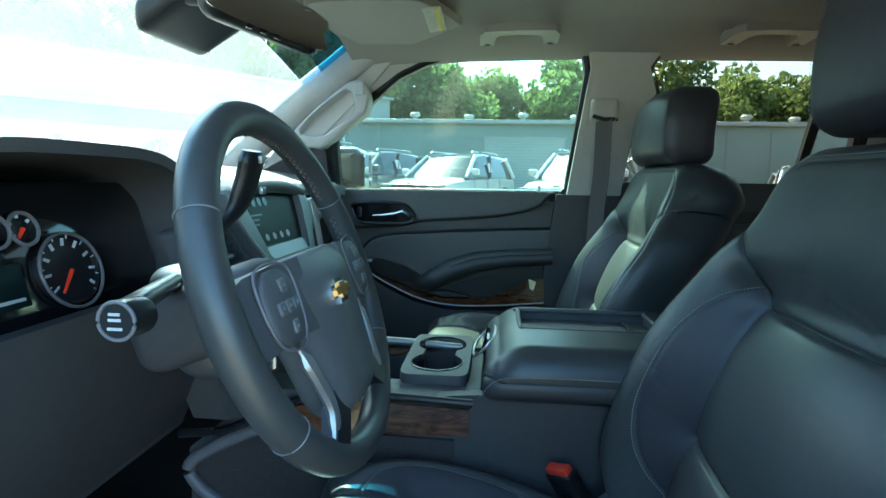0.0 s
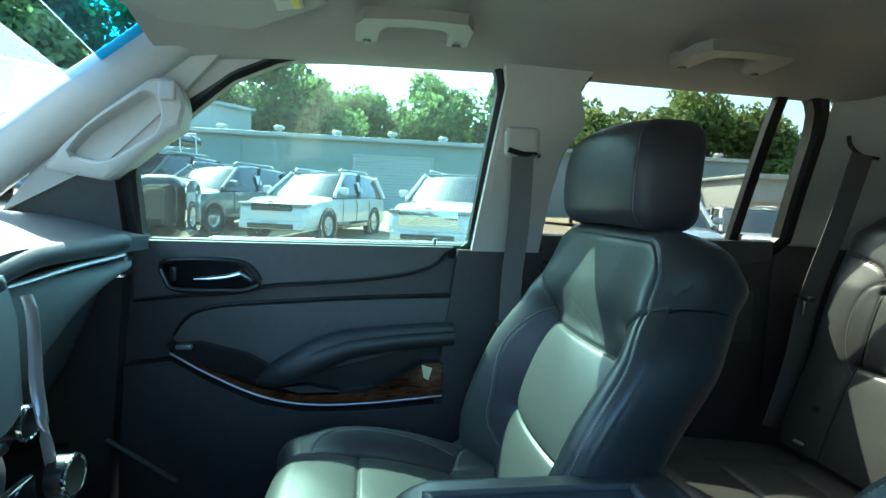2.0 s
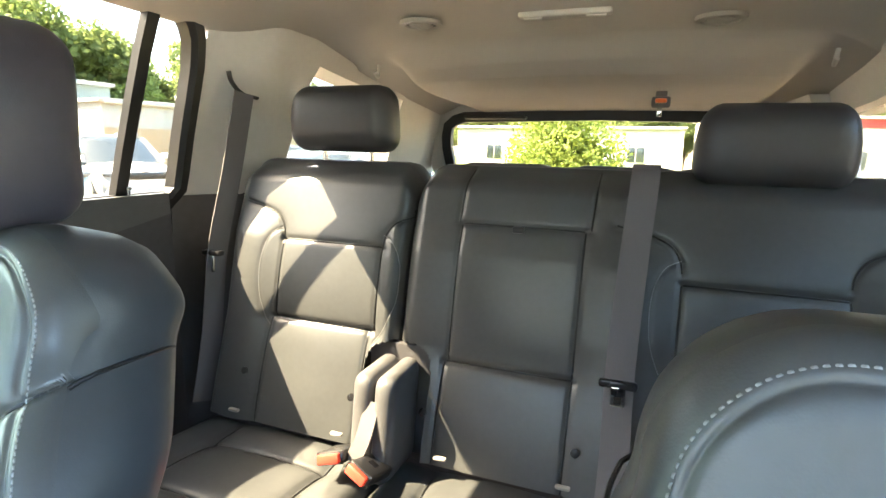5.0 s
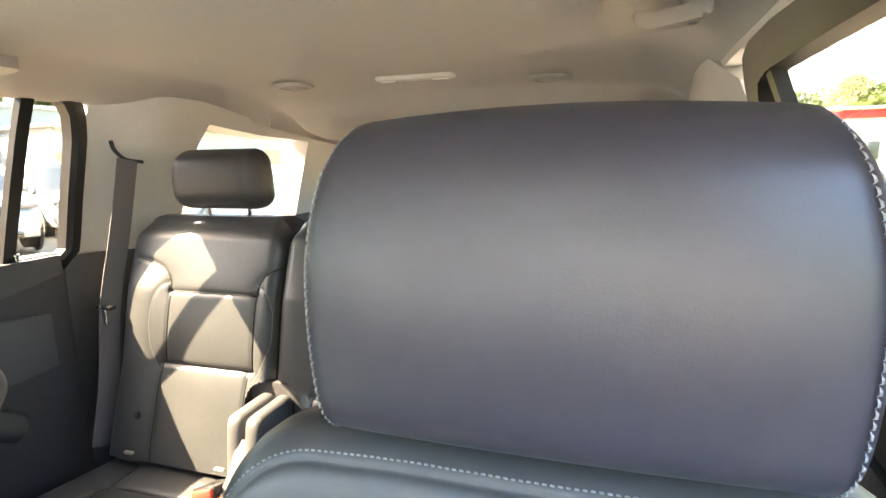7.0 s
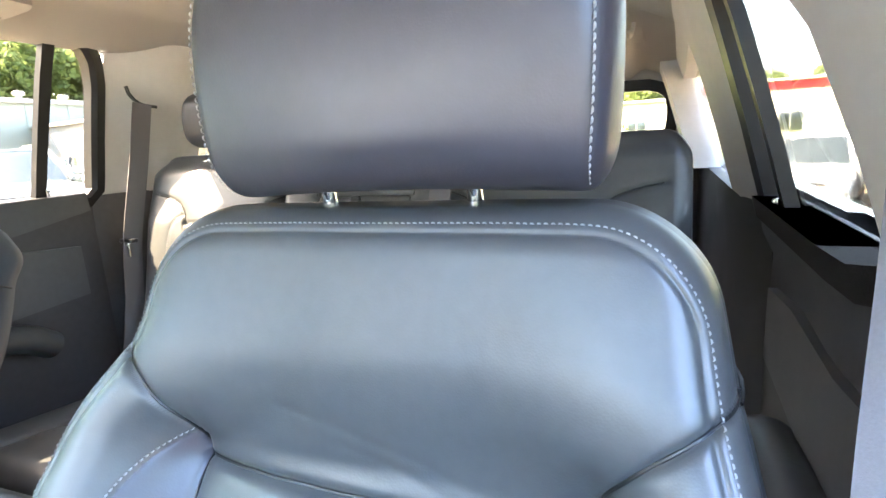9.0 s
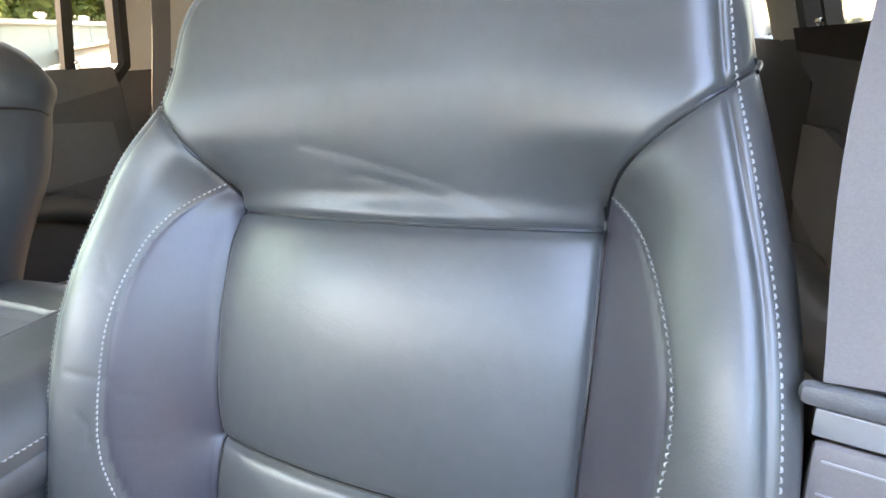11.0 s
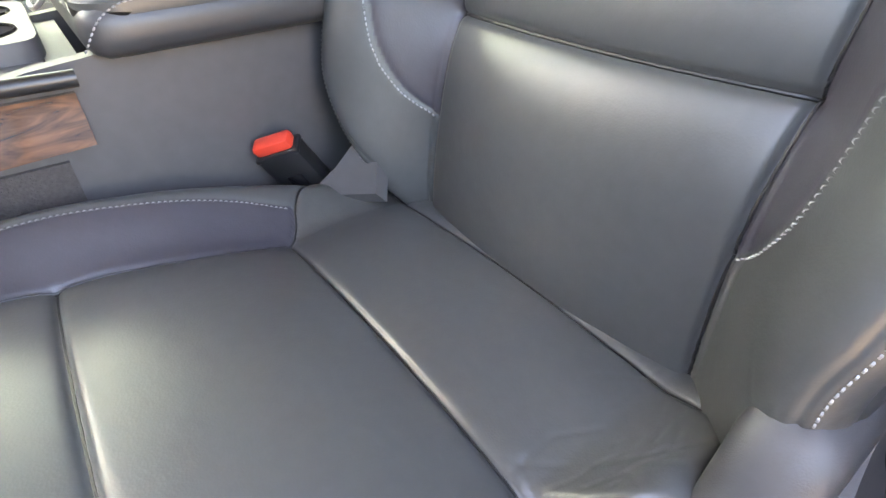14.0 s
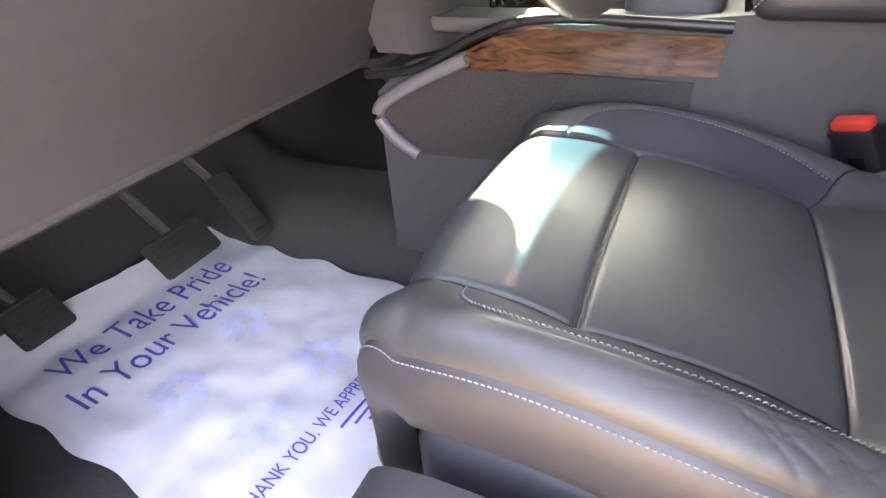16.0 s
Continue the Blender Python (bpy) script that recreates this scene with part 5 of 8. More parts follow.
def rear_door(sx, label):
    S = on_side(sx)
    d = thing("rear_door", label, "car door", "rear doors")
    part("door_panel", slab([(-0.055, 1.470), (-0.70, 1.470), (-0.735, 1.40), (-0.72, 0.72), (-0.10, 0.70)], on_side(sx, 0.0), 0.05, 0.008), BLACK, d)
    # Darker plastic on the driver side tones down the window light there.
    part("upper_band", slab([(-0.06, 1.468), (-0.69, 1.468), (-0.70, 1.42), (-0.50, 1.385), (-0.30, 1.365), (-0.06, 1.36)], on_side(sx, 0.022), 0.022, 0.012), DASHBLACK if sx > 0 else BLACK, d)
    part("insert_panel", slab([(-0.10, 1.33), (-0.30, 1.335), (-0.50, 1.345), (-0.66, 1.33), (-0.66, 1.20), (-0.30, 1.18), (-0.10, 1.19)], on_side(sx, 0.014), 0.014, 0.008), DASHBLACK, d)
    arm = spline([(-0.12, 1.175), (-0.30, 1.17), (-0.45, 1.15), (-0.52, 1.11)], 20)
    part("armrest", tube([on_side(sx, 0.04)(y, z, 0) for y, z in arm], 0.034, 14, flat=1.3, up=(1, 0, 0)), LEATHER, d, "padded black armrest")
    bez = spline([(-0.16, 1.395), (-0.06, 1.398), (-0.03, 1.372), (-0.06, 1.345), (-0.17, 1.342)], 30, True)
    part("handle_bezel", tube([on_side(sx, 0.025)(y, z, 0) for y, z in bez], 0.005, 8, True), SATIN, d)
    part("handle", tube([on_side(sx, s)(y, z, 0) for s, y, z in ((0.028, -0.08, 1.370), (0.036, -0.12, 1.372), (0.036, -0.15, 1.380), (0.026, -0.165, 1.368))], [0.004, 0.006, 0.008, 0.007], 10), CHROME, d, "chrome pull handle")
    inner, lip = dense(REAR_WIN, 70), (0.036 if sx > 0 else 0.046)
    part("window_frame", loft([[S(a, b, c - 0.008) for a, b in poly] for poly, c in ((scaled(inner, lip), 0.03), (scaled(inner, lip), -0.004), (scaled(inner, 0.010), -0.010 if sx > 0 else 0.0), (inner, 0.0), (inner, 0.03))], True, False), GASKET, d, "black rubber window seal")
    part("pane", slab(inner, on_side(sx, -0.020), 0.004), GLASS_DARK, d)
    part("divider_bar", slab([(-0.574, 1.46), (-0.600, 1.46), (-0.625, 1.848), (-0.597, 1.848)], on_side(sx, 0.004), 0.02, 0.003), GASKET, d, "black window divider bar")
    if sx > 0:
        part("sill_cap", sheet(lambda a, k: (lambda p: (p[0] * (1 - k) + sx * 0.935 * k, p[1], p[2] - 0.012 * k))(on_side(sx, 0.0)(a, 1.463, 0)), np.linspace(-0.05, -0.73, 12), np.linspace(0.3, 1, 3), 0.02, (0, 0, -1)), PAINT_BLACK, d, "dark outer window sill")
    if sx < 0:
        # The same added cover, keeping the sky-lit sill top dark.
        part("sill_shade_strip", slab([(-0.055, 1.476), (-0.72, 1.476), (-0.72, 1.440), (-0.055, 1.440)], on_side(sx, 0.026), 0.060, 0.006), CARPET, d, "added dark strip shading down the window sill")
    part("lock_knob", turned([(0.004, 0), (0.004, 0.012), (0.007, 0.013), (0.006, 0.018), (0, 0.019)], 12, on_side(sx, 0.012)(-0.60, 1.468, 0), None, False), CHROME, d)
    part("outer_skin", slab([(-0.05, 1.40), (-0.73, 1.40), (-0.73, 0.55), (-0.05, 0.55)], lambda a, b, c: (sx * (0.905 + c), a, b), 0.03), PAINT_BLACK, d, "black painted outer skin")
    return d


def open_door():
    """The driver door, swung wide open about its front edge."""
    d = thing("front_door", "wide open driver door with black inner panel", "car door")
    turn = Matrix.Translation((-0.93, 0.98, 0)) @ Matrix.Rotation(radians(-68), 4, "Z")
    def put(name, me, material, label=""):
        me.transform(turn)
        return part(name, me, material, d, label)
    def flat(a, b, c):
        return (-c, a, b)
    put("door_panel", slab([(-0.02, 0.60), (0.0, 1.42), (-0.92, 1.42), (-1.02, 1.10), (-0.98, 0.60)], flat, 0.09, 0.02), BLACK)
    put("outer_skin", slab([(0.0, 0.52), (0.0, 1.42), (-0.92, 1.42), (-1.04, 1.10), (-1.0, 0.52)], lambda a, b, c: (-0.092 - c, a, b), 0.03, 0.01), PAINT_BLACK, "black painted outer skin")
    put("armrest", tube([(0.03, y, z) for y, z in spline([(-0.15, 1.10), (-0.35, 1.12), (-0.60, 1.18), (-0.90, 1.20)], 20)], 0.04, 12), LEATHER_SIDE, "padded black armrest")
    glass = [(-0.10, 1.44), (-0.90, 1.44), (-0.93, 1.80), (-0.80, 1.85), (-0.45, 1.82), (-0.20, 1.62)]
    put("window_frame", loft([[(x + 0.10 * (b - 1.42), a, b) for a, b in poly] for poly, x in ((scaled(glass, 0.045), -0.03), (scaled(glass, 0.045), -0.06), (glass, -0.06), (glass, -0.03), (scaled(glass, 0.045), -0.03))], True, False), GASKET, "black window frame")
    put("pane", slab(glass, lambda a, b, c: (-0.045 - c + 0.10 * (b - 1.42), a, b), 0.004), GLASS)


open_door()


rear_door(1, "closed rear door with black panel and dark glass")
rear_door(-1, "closed rear door beside the driver seat, dark tinted glass")

# ---- dashboard ----
dash = thing("dashboard", "black dashboard with silver trim, centre screen and gauges", "dashboard", at=(0, 0, 0))
def dash_top_z(x, y):
    return 1.425 + 0.075 * float(smoothstep(0.88, 1.18, y)) + 0.01 * math.exp(-((x + 0.40) / 0.24) ** 4) - 0.012 * (abs(x) / 0.8) ** 3 - 0.03 * float(smoothstep(1.25, 1.5, y))


def dash_front(x):
    """How far the pad's front edge comes back on the passenger half."""
    return 0.055 * float(smoothstep(0.10, 0.24, x))


part("dash_top", sheet(lambda x, y: (x, y + 0.05 * (1 - (x / 0.8) ** 2) * (y - 0.9) - dash_front(x) * (1 - (y - 0.9) / 0.56), dash_top_z(x, y) + 0.030 * float(smoothstep(0.15, 0.35, x)) * float(smoothstep(1.2, 0.95, y))), np.linspace(-0.79, 0.79, 60), np.linspace(0.90, 1.46, 26), 0.03, (0, 0, -1)), DASHBLACK, dash, "black grained dash top in strong sun")
part("pad_lip", tube([(x, 0.905 - dash_front(x) + 0.035 * float(smoothstep(0.66, 0.76, x)), 1.440 - 0.022 * float(smoothstep(0.40, 0.22, x)) - 0.012 * float(smoothstep(0.66, 0.76, x))) for x in np.linspace(0.20, 0.77, 30)], 0.017, 12), DASHBLACK, dash, "rounded front lip of the dash pad")
# front face of the passenger half
DASH_LOW = ([0.13, 0.30, 0.39, 0.507, 0.60, 0.70, 0.78], [1.10, 1.185, 1.240, 1.315, 1.352, 1.378, 1.385])


def dash_face(x, t):
    """Bulging face between the silver strip and a lower edge that climbs towards the door."""
    low = float(np.interp(x, *DASH_LOW))
    y = 0.852 - 0.020 * math.sin(3.14 * t) + 0.035 * t ** 3 + 0.035 * float(smoothstep(0.66, 0.78, x))
    return (x, y, 1.403 - (1.403 - low) * t)


part("dash_face", sheet(dash_face, np.linspace(0.13, 0.775, 36), np.linspace(0, 1, 26), 0.02, (0, 1, 0)), DASHGLARE, dash, "curved passenger dash face with painted glare")
part("face_edge", tube([(x, dash_face(x, 1)[1] + 0.004, dash_face(x, 1)[2] - 0.003) for x in np.linspace(0.15, 0.77, 30)], 0.006, 8), DASHBLACK, dash)
part("dash_under", sheet(lambda x, t: (x, dash_face(x, 1)[1] + 0.012 + 0.05 * math.sin(1.57 * t) + 0.16 * t * t, dash_face(x, 1)[2] - 0.004 - (dash_face(x, 1)[2] - 0.97) * t), np.linspace(0.13, 0.79, 30), np.linspace(0, 1, 18), 0.015, (0, 1, 0)), DASHBLACK, dash, "dark lower dash below the glovebox")
part("vent_slot", sheet(lambda x, t: (x, 0.862 + 0.035 * float(smoothstep(0.66, 0.76, x)), 1.444 - 0.040 * t), np.linspace(0.22, 0.74, 20), np.linspace(0, 1, 4), 0.01, (0, 1, 0)), PIANO, dash, "dark gap under the dash pad")
for k in range(2):
    part("vent_rib", tube([(x, 0.858 + 0.035 * float(smoothstep(0.66, 0.74, x)), 1.432 - 0.009 * k - 0.010 * float(smoothstep(0.40, 0.24, x))) for x in np.linspace(0.26, 0.70, 20)], 0.0022, 6), BLACK, dash)
part("silver_strip", tube([(x, 0.846 + 0.03 * float(smoothstep(0.64, 0.74, x)), 1.408 + 0.006 * float(smoothstep(0.30, 0.5, x))) for x in np.linspace(0.26, 0.665, 24)], 0.0095, 10, flat=0.55), SILVER, dash, "satin silver dash strip")


def vent(at, w, hgt, turn=None):
    v = new("air_vent")
    v.parent = dash
    m = Matrix.Translation(at) @ (turn if turn is not None else Matrix.Identity(4))
    ring = spline([(-w, 0, -hgt * 0.7), (-w * 0.7, 0, -hgt), (w * 0.7, 0, -hgt), (w, 0, -hgt * 0.7), (w, 0, hgt * 0.7), (w * 0.7, 0, hgt), (-w * 0.7, 0, hgt), (-w, 0, hgt * 0.7)], 40, True)
    a = tube(ring, 0.005, 8, True)
    a.transform(m)
    part("vent_frame", a, SILVER, v, "silver vent frame")
    b = box(2 * w, 0.01, 2 * hgt, (0, 0.03, 0), 0.002)
    b.transform(m)
    part("vent_back", b, GASKET, v)
    for k in range(5):
        c = box(2 * w * 0.96, 0.022, 0.0025, (0, 0.012, -hgt + 2 * hgt * (k + 0.5) / 5), 0.001, rot=Euler((0.35, 0, 0)).to_matrix())
        c.transform(m)
        part("vent_slat", c, BLACK, v)
    e = box(0.016, 0.016, 0.012, (0, -0.002, 0), 0.003)
    e.transform(m)
    part("vent_tab", e, SILVER, v)


vent((0.718, 0.872, 1.408), 0.042, 0.028, Euler((0, 0.12, 0.55)).to_matrix().to_4x4())
# instrument hood and cluster
def hood_rim(t, k):
    """Outline of the instrument hood; k grows towards the windshield."""
    a = math.pi * t
    x = -0.415 - 0.225 * (1 - 0.05 * k) * math.copysign(abs(math.cos(a)) ** 0.55, math.cos(a))
    z = 1.335 + (0.168 + 0.0 * k) * abs(math.sin(a)) ** 0.5
    return (x, 0.785 + 0.24 * k + 0.02 * (1 - abs(math.sin(a))), z - 0.03 * k ** 2)


part("cluster_hood", sheet(hood_rim, np.linspace(0.0, 1.0, 50), np.linspace(0, 1, 14), 0.014, (0, 0.3, -1)), DASHBLACK, dash, "dark hood over the gauges")
part("cluster_face", box(0.43, 0.012, 0.17, (-0.415, 0.875, 1.375), 0.01, rot=Euler((-0.25, 0, 0)).to_matrix()), PIANO, dash, "dark gauge panel")
part("column_panel", sheet(lambda x, t: (x, 0.80 - 0.02 * math.sin(t * 3.14) + 0.07 * t, 1.31 - 0.265 * t), np.linspace(-0.79, -0.14, 24), np.linspace(0, 1, 12), 0.02, (0, 1, 0)), BLACK, dash, "black lower dash panel")
part("knee_panel", sheet(lambda x, t: (x, 0.865 + 0.32 * t, 1.05 - 0.15 * t + 0.012 * math.sin(3.1 * t)), np.linspace(-0.79, -0.14, 16), np.linspace(0, 1, 12), 0.015, (0, 0, 1)), BLACK, dash, "underside of the dash above the pedals")
part("knee_panel_far", sheet(lambda x, t: (x, 1.02 + 0.4 * t, 0.96 - 0.06 * t), np.linspace(0.14, 0.79, 12), np.linspace(0, 1, 8), 0.015, (0, 0, 1)), BLACK, dash)
GA = aim((0, -0.97, 0.25))
for gx, gr in ((-0.368, 0.046), (-0.560, 0.046), (-0.432, 0.018), (-0.468, 0.018), (-0.502, 0.018)):
    gz = 1.352 if gr > 0.03 else 1.408
    g = part("gauge", turned([(gr, 0.0), (gr, 0.008), (gr * 0.94, 0.010), (gr * 0.90, 0.004), (0, 0.003)], 40, (gx, 0.866, gz), GA, False), SATIN, dash, "round dial with pale marks")
    part("dial_ring", tube([(gx + gr * math.cos(a), 0.866 - 0.012 - 0.25 * gr * math.sin(a) * 0 + 0.26 * gr * math.sin(a), gz + gr * math.sin(a) * 0.97) for a in np.linspace(0, 2 * math.pi, 48, endpoint=False)], 0.0022, 6, True), SMOKE, g)
    for k in range(9 if gr > 0.03 else 4):
        a = math.radians(215 - k * (250 / 8 if gr > 0.03 else 60))
        rr = gr * 0.74
        part("dial_mark", box(0.009 if gr > 0.03 else 0.004, 0.001, 0.0035, (gx + rr * math.cos(a), 0.8575 + 0.26 * rr * math.sin(a), gz + rr * math.sin(a)), 0.0, rot=Euler((-0.25, -a, 0)).to_matrix()), ICON, g)
        if gr > 0.03:
            part("dial_tick", box(0.005, 0.001, 0.0014, (gx + gr * 0.88 * math.cos(a - 0.2), 0.857 + 0.26 * gr * 0.88 * math.sin(a - 0.2), gz + gr * 0.88 * math.sin(a - 0.2)), 0.0, rot=Euler((-0.25, -a + 0.2, 0)).to_matrix()), ICON, g)
    ln = gr * 0.72
    a = math.radians(228)
    part("needle", tube([(gx, 0.855, gz), (gx + ln * math.cos(a), 0.855 + 0.26 * ln * math.sin(a), gz + ln * math.sin(a))], [0.0028, 0.0016], 6), NEEDLE, g, "red needle")
part("trip_display", box(0.075, 0.004, 0.050, (-0.465, 0.862, 1.345), 0.002, rot=Euler((-0.25, 0, 0)).to_matrix()), SCREEN, dash)
part("trip_frame", box(0.06, 0.003, 0.004, (-0.465, 0.856, 1.330), 0.001, rot=Euler((-0.25, 0, 0)).to_matrix()), ICON, dash)

# centre stack
def stack_in(z):
    """How far the lower half of the stack comes towards the seats."""
    return 0.058 * float(smoothstep(1.36, 1.23, z))


part("stack_body", sheet(lambda x, t: (x, 0.80 - stack_in(1.43 - 0.36 * t) - 0.03 * math.sin(3.14 * min(1, t * 1.1)) + 0.02 * t - 0.16 * max(0, t - 0.78) + 0.05 * (x / 0.17) ** 4, 1.43 - 0.36 * t), np.linspace(-0.165, 0.165, 24), np.linspace(0, 1, 24), 0.06, (0, 1, 0)), BLACK, dash, "dark centre stack")
BEZEL = mat("satin graphite plastic", (0.20, 0.205, 0.205), 0.38, 0.15, var=0.06)


def on_stack(x, z, back=0.0):
    """A point on the leaning face of the upper stack."""
    return (x, 0.742 + 0.35 * (z - 1.40) + back, z)


def frame_ring(outer, inner, depth, lip=0.0):
    """Moulded frame: outer wall, face and inner wall down to a recess."""
    rings = [[on_stack(x, z, depth) for x, z in outer], [on_stack(x, z, 0.004) for x, z in outer], [on_stack(x * 0.99, z, 0) for x, z in outer]]
    rings += [[on_stack(x, z, lip) for x, z in inner], [on_stack(x, z, lip + 0.022) for x, z in inner]]
    return loft(rings, True, False)


bez_out = dense([(-0.178, 1.447), (0.168, 1.447), (0.160, 1.40), (0.115, 1.318), (0.085, 1.306), (-0.095, 1.306), (-0.123, 1.318), (-0.165, 1.40)], 64)
bez_in = dense([(-0.132, 1.440), (0.124, 1.440), (0.120, 1.41), (0.092, 1.335), (0.082, 1.328), (-0.086, 1.328), (-0.096, 1.335), (-0.122, 1.41)], 64)
part("screen_bezel", frame_ring(bez_out, bez_in, 0.06), BEZEL, dash, "wide satin graphite screen surround")
scr = part("screen", slab([(-0.134, 1.445), (0.128, 1.445), (0.094, 1.333), (-0.098, 1.333)], lambda a, b, c: on_stack(a, b, 0.014 + c), 0.006), SCREEN, dash, "dark touch screen with a row of pale icons")
part("screen_ledge", slab([(-0.100, 1.348), (0.096, 1.348), (0.090, 1.326), (-0.094, 1.326)], lambda a, b, c: on_stack(a, b, 0.008 - 0.3 * (1.348 - b) + c), 0.008, 0.002), BEZEL, dash)
for k in range(5):
    part("screen_icon", slab([(-0.090 + 0.031 * k + 0.0075 * math.cos(a), 1.362 + 0.0065 * math.sin(a)) for a in np.linspace(0.4, 0.4 + 2 * math.pi, 7)[:-1]], lambda a, b, c: on_stack(a, b, 0.0128 + c), 0.001), ICON, scr)
for k in range(4):
    part("status_icon", slab([(-0.092 + 0.024 * k + 0.008 * math.cos(a), 1.424 + 0.008 * math.sin(a)) for a in np.linspace(0, 2 * math.pi, 15)[:-1]], lambda a, b, c: on_stack(a, b, 0.0128 + c), 0.001), LIT_GREY, scr)
for k, (w, z) in enumerate(((0.050, 1.402), (0.034, 1.394), (0.028, 1.386))):
    part("screen_line", slab([(-0.100, z - 0.0016), (-0.100 + w, z - 0.0016), (-0.100 + w, z + 0.0016), (-0.100, z + 0.0016)], lambda a, b, c: on_stack(a, b, 0.0128 + c), 0.001), LIT_GREY, scr)
for sx in (-1, 1):
    edge = spline([(-0.186, 0.748, 1.420), (-0.177, 0.738, 1.402), (-0.157, 0.725, 1.366), (-0.135, 0.712, 1.334), (-0.124, 0.700, 1.290), (-0.140, 0.700, 1.22), (-0.146, 0.700, 1.155)], 40)
    part("stack_side_trim", tube([(-sx * p[0], p[1], p[2]) for p in edge], 0.0062, 10, flat=0.7), SILVER, dash, "satin silver side strip")
# tall slatted vent between the gauges and the screen
v = new("air_vent")
v.parent = dash
vo = [(-0.290, 1.392), (-0.196, 1.402), (-0.150, 1.322), (-0.160, 1.290), (-0.262, 1.280), (-0.286, 1.310)]
vi = [(-0.280, 1.383), (-0.200, 1.391), (-0.161, 1.322), (-0.168, 1.299), (-0.256, 1.290), (-0.276, 1.314)]
place = lambda a, b, c: on_stack(a, b, 0.004 + c)
part("vent_frame", ring_mesh(dense(vo, 48), dense(vi, 48), place, 0.05), DASHBLACK, v)
part("vent_back", slab(vi, lambda a, b, c: on_stack(a, b, 0.034 + c), 0.006), GASKET, v)
for k in range(7):
    z = 1.298 + 0.0138 * k
    lo = float(np.interp(z, [1.29, 1.322, 1.391], [-0.165, -0.163, -0.202]))
    part("vent_slat", tube([on_stack(a, z + 0.10 * (a + 0.28), 0.014) for a in np.linspace(-0.277, lo, 6)], 0.0042, 6, flat=0.35, up=(0, 1, 0.3)), BLACK, v)
part("vent_tab", box(0.030, 0.014, 0.009, on_stack(-0.232, 1.352, 0.006), 0.003), SATIN, v)
part("tab_strip", box(0.016, 0.004, 0.004, on_stack(-0.232, 1.353, -0.003), 0.001), SILVER, v)
part("screen_brow", pillow(0.165, 0.045, 0.012, 0.011, 14, at=(0, 0.795, 1.452), shape=lambda p: np.stack([p[:, 0], p[:, 1], p[:, 2] - 0.6 * p[:, 0] ** 2], 1)), DASHBLACK, dash, "curved dark brow over the screen")
part("button_strip", box(0.20, 0.012, 0.022, (0, 0.760 - stack_in(1.288), 1.288), 0.004, rot=Euler((-0.4, 0, 0)).to_matrix()), SILVER, dash)
for k in range(7):
    part("stack_button", box(0.022, 0.008, 0.013, (-0.081 + 0.027 * k, 0.753 - stack_in(1.288), 1.288), 0.003, rot=Euler((-0.4, 0, 0)).to_matrix()), SATIN, dash)
for k in range(6):
    part("climate_button", box(0.026, 0.008, 0.016, (-0.075 + 0.030 * k, 0.693, 1.225), 0.003), SATIN, dash)
    part("climate_mark", box(0.010, 0.002, 0.006, (-0.075 + 0.030 * k, 0.6885, 1.225), 0.0005), ICON, dash)
part("climate_panel", box(0.215, 0.012, 0.075, (0, 0.704, 1.215), 0.006), PIANO, dash)
for kx, kz, kr in ((-0.085, 1.180, 0.020), (0.085, 1.180, 0.020), (0.120, 1.300, 0.017), (-0.118, 1.300, 0.017), (0.138, 1.232, 0.022), (-0.138, 1.232, 0.022)):
    kb = part("dial_knob", turned([(kr, 0), (kr, 0.016), (kr * 0.9, 0.021), (0, 0.021)], 28, (kx, 0.757 - stack_in(kz), kz), aim((0, -1, 0.05)), False), SATIN, dash)
    part("knob_ring", tube([(kx + kr * math.cos(a), 0.738 - stack_in(kz), kz + kr * math.sin(a)) for a in np.linspace(0, 2 * math.pi, 30, endpoint=False)], 0.0028, 6, True), CHROME, kb, "chrome knob ring")
part("socket_cover", box(0.05, 0.012, 0.026, (-0.04, 0.690, 1.125), 0.005), PIANO, dash)
part("socket_cover", box(0.05, 0.012, 0.026, (0.04, 0.690, 1.125), 0.005), PIANO, dash)

# ---- steering wheel and column ----
WC, WT = Vector((-0.435, 0.532, 1.360)), math.radians(20)
WM = Matrix.Translation(WC) @ Matrix.Rotation(math.radians(90) - WT, 4, "X")


def wheel_part(name, me, material, parent, label=""):
    """Wheel parts are made in the wheel's own plane: x right, y up, z towards the driver."""
    me.transform(WM)
    return part(name, me, material, parent, label)


wheel = thing("steering_wheel", "black leather steering wheel with four spokes and metal trim", "steering wheel")
rimpts = [(0.176 * math.cos(a), 0.176 * math.sin(a), 0.0) for a in np.linspace(0, 2 * math.pi, 90, endpoint=False)]
rim_ob = wheel_part("rim", tube(rimpts, 0.0165, 18, True, up=(0, 0, 1)), LEATHER, wheel)
for a in (28, 152, -35, 215):
    c, s_ = math.cos(math.radians(a)), math.sin(math.radians(a))
    wheel_part("rim_seam", tube([(0.176 * c + 0.0168 * math.cos(b) * c, 0.176 * s_ + 0.0168 * math.cos(b) * s_, 0.0168 * math.sin(b)) for b in np.linspace(0, 2 * math.pi, 24, endpoint=False)], 0.0007, 6, True), THREAD_DARK, rim_ob)
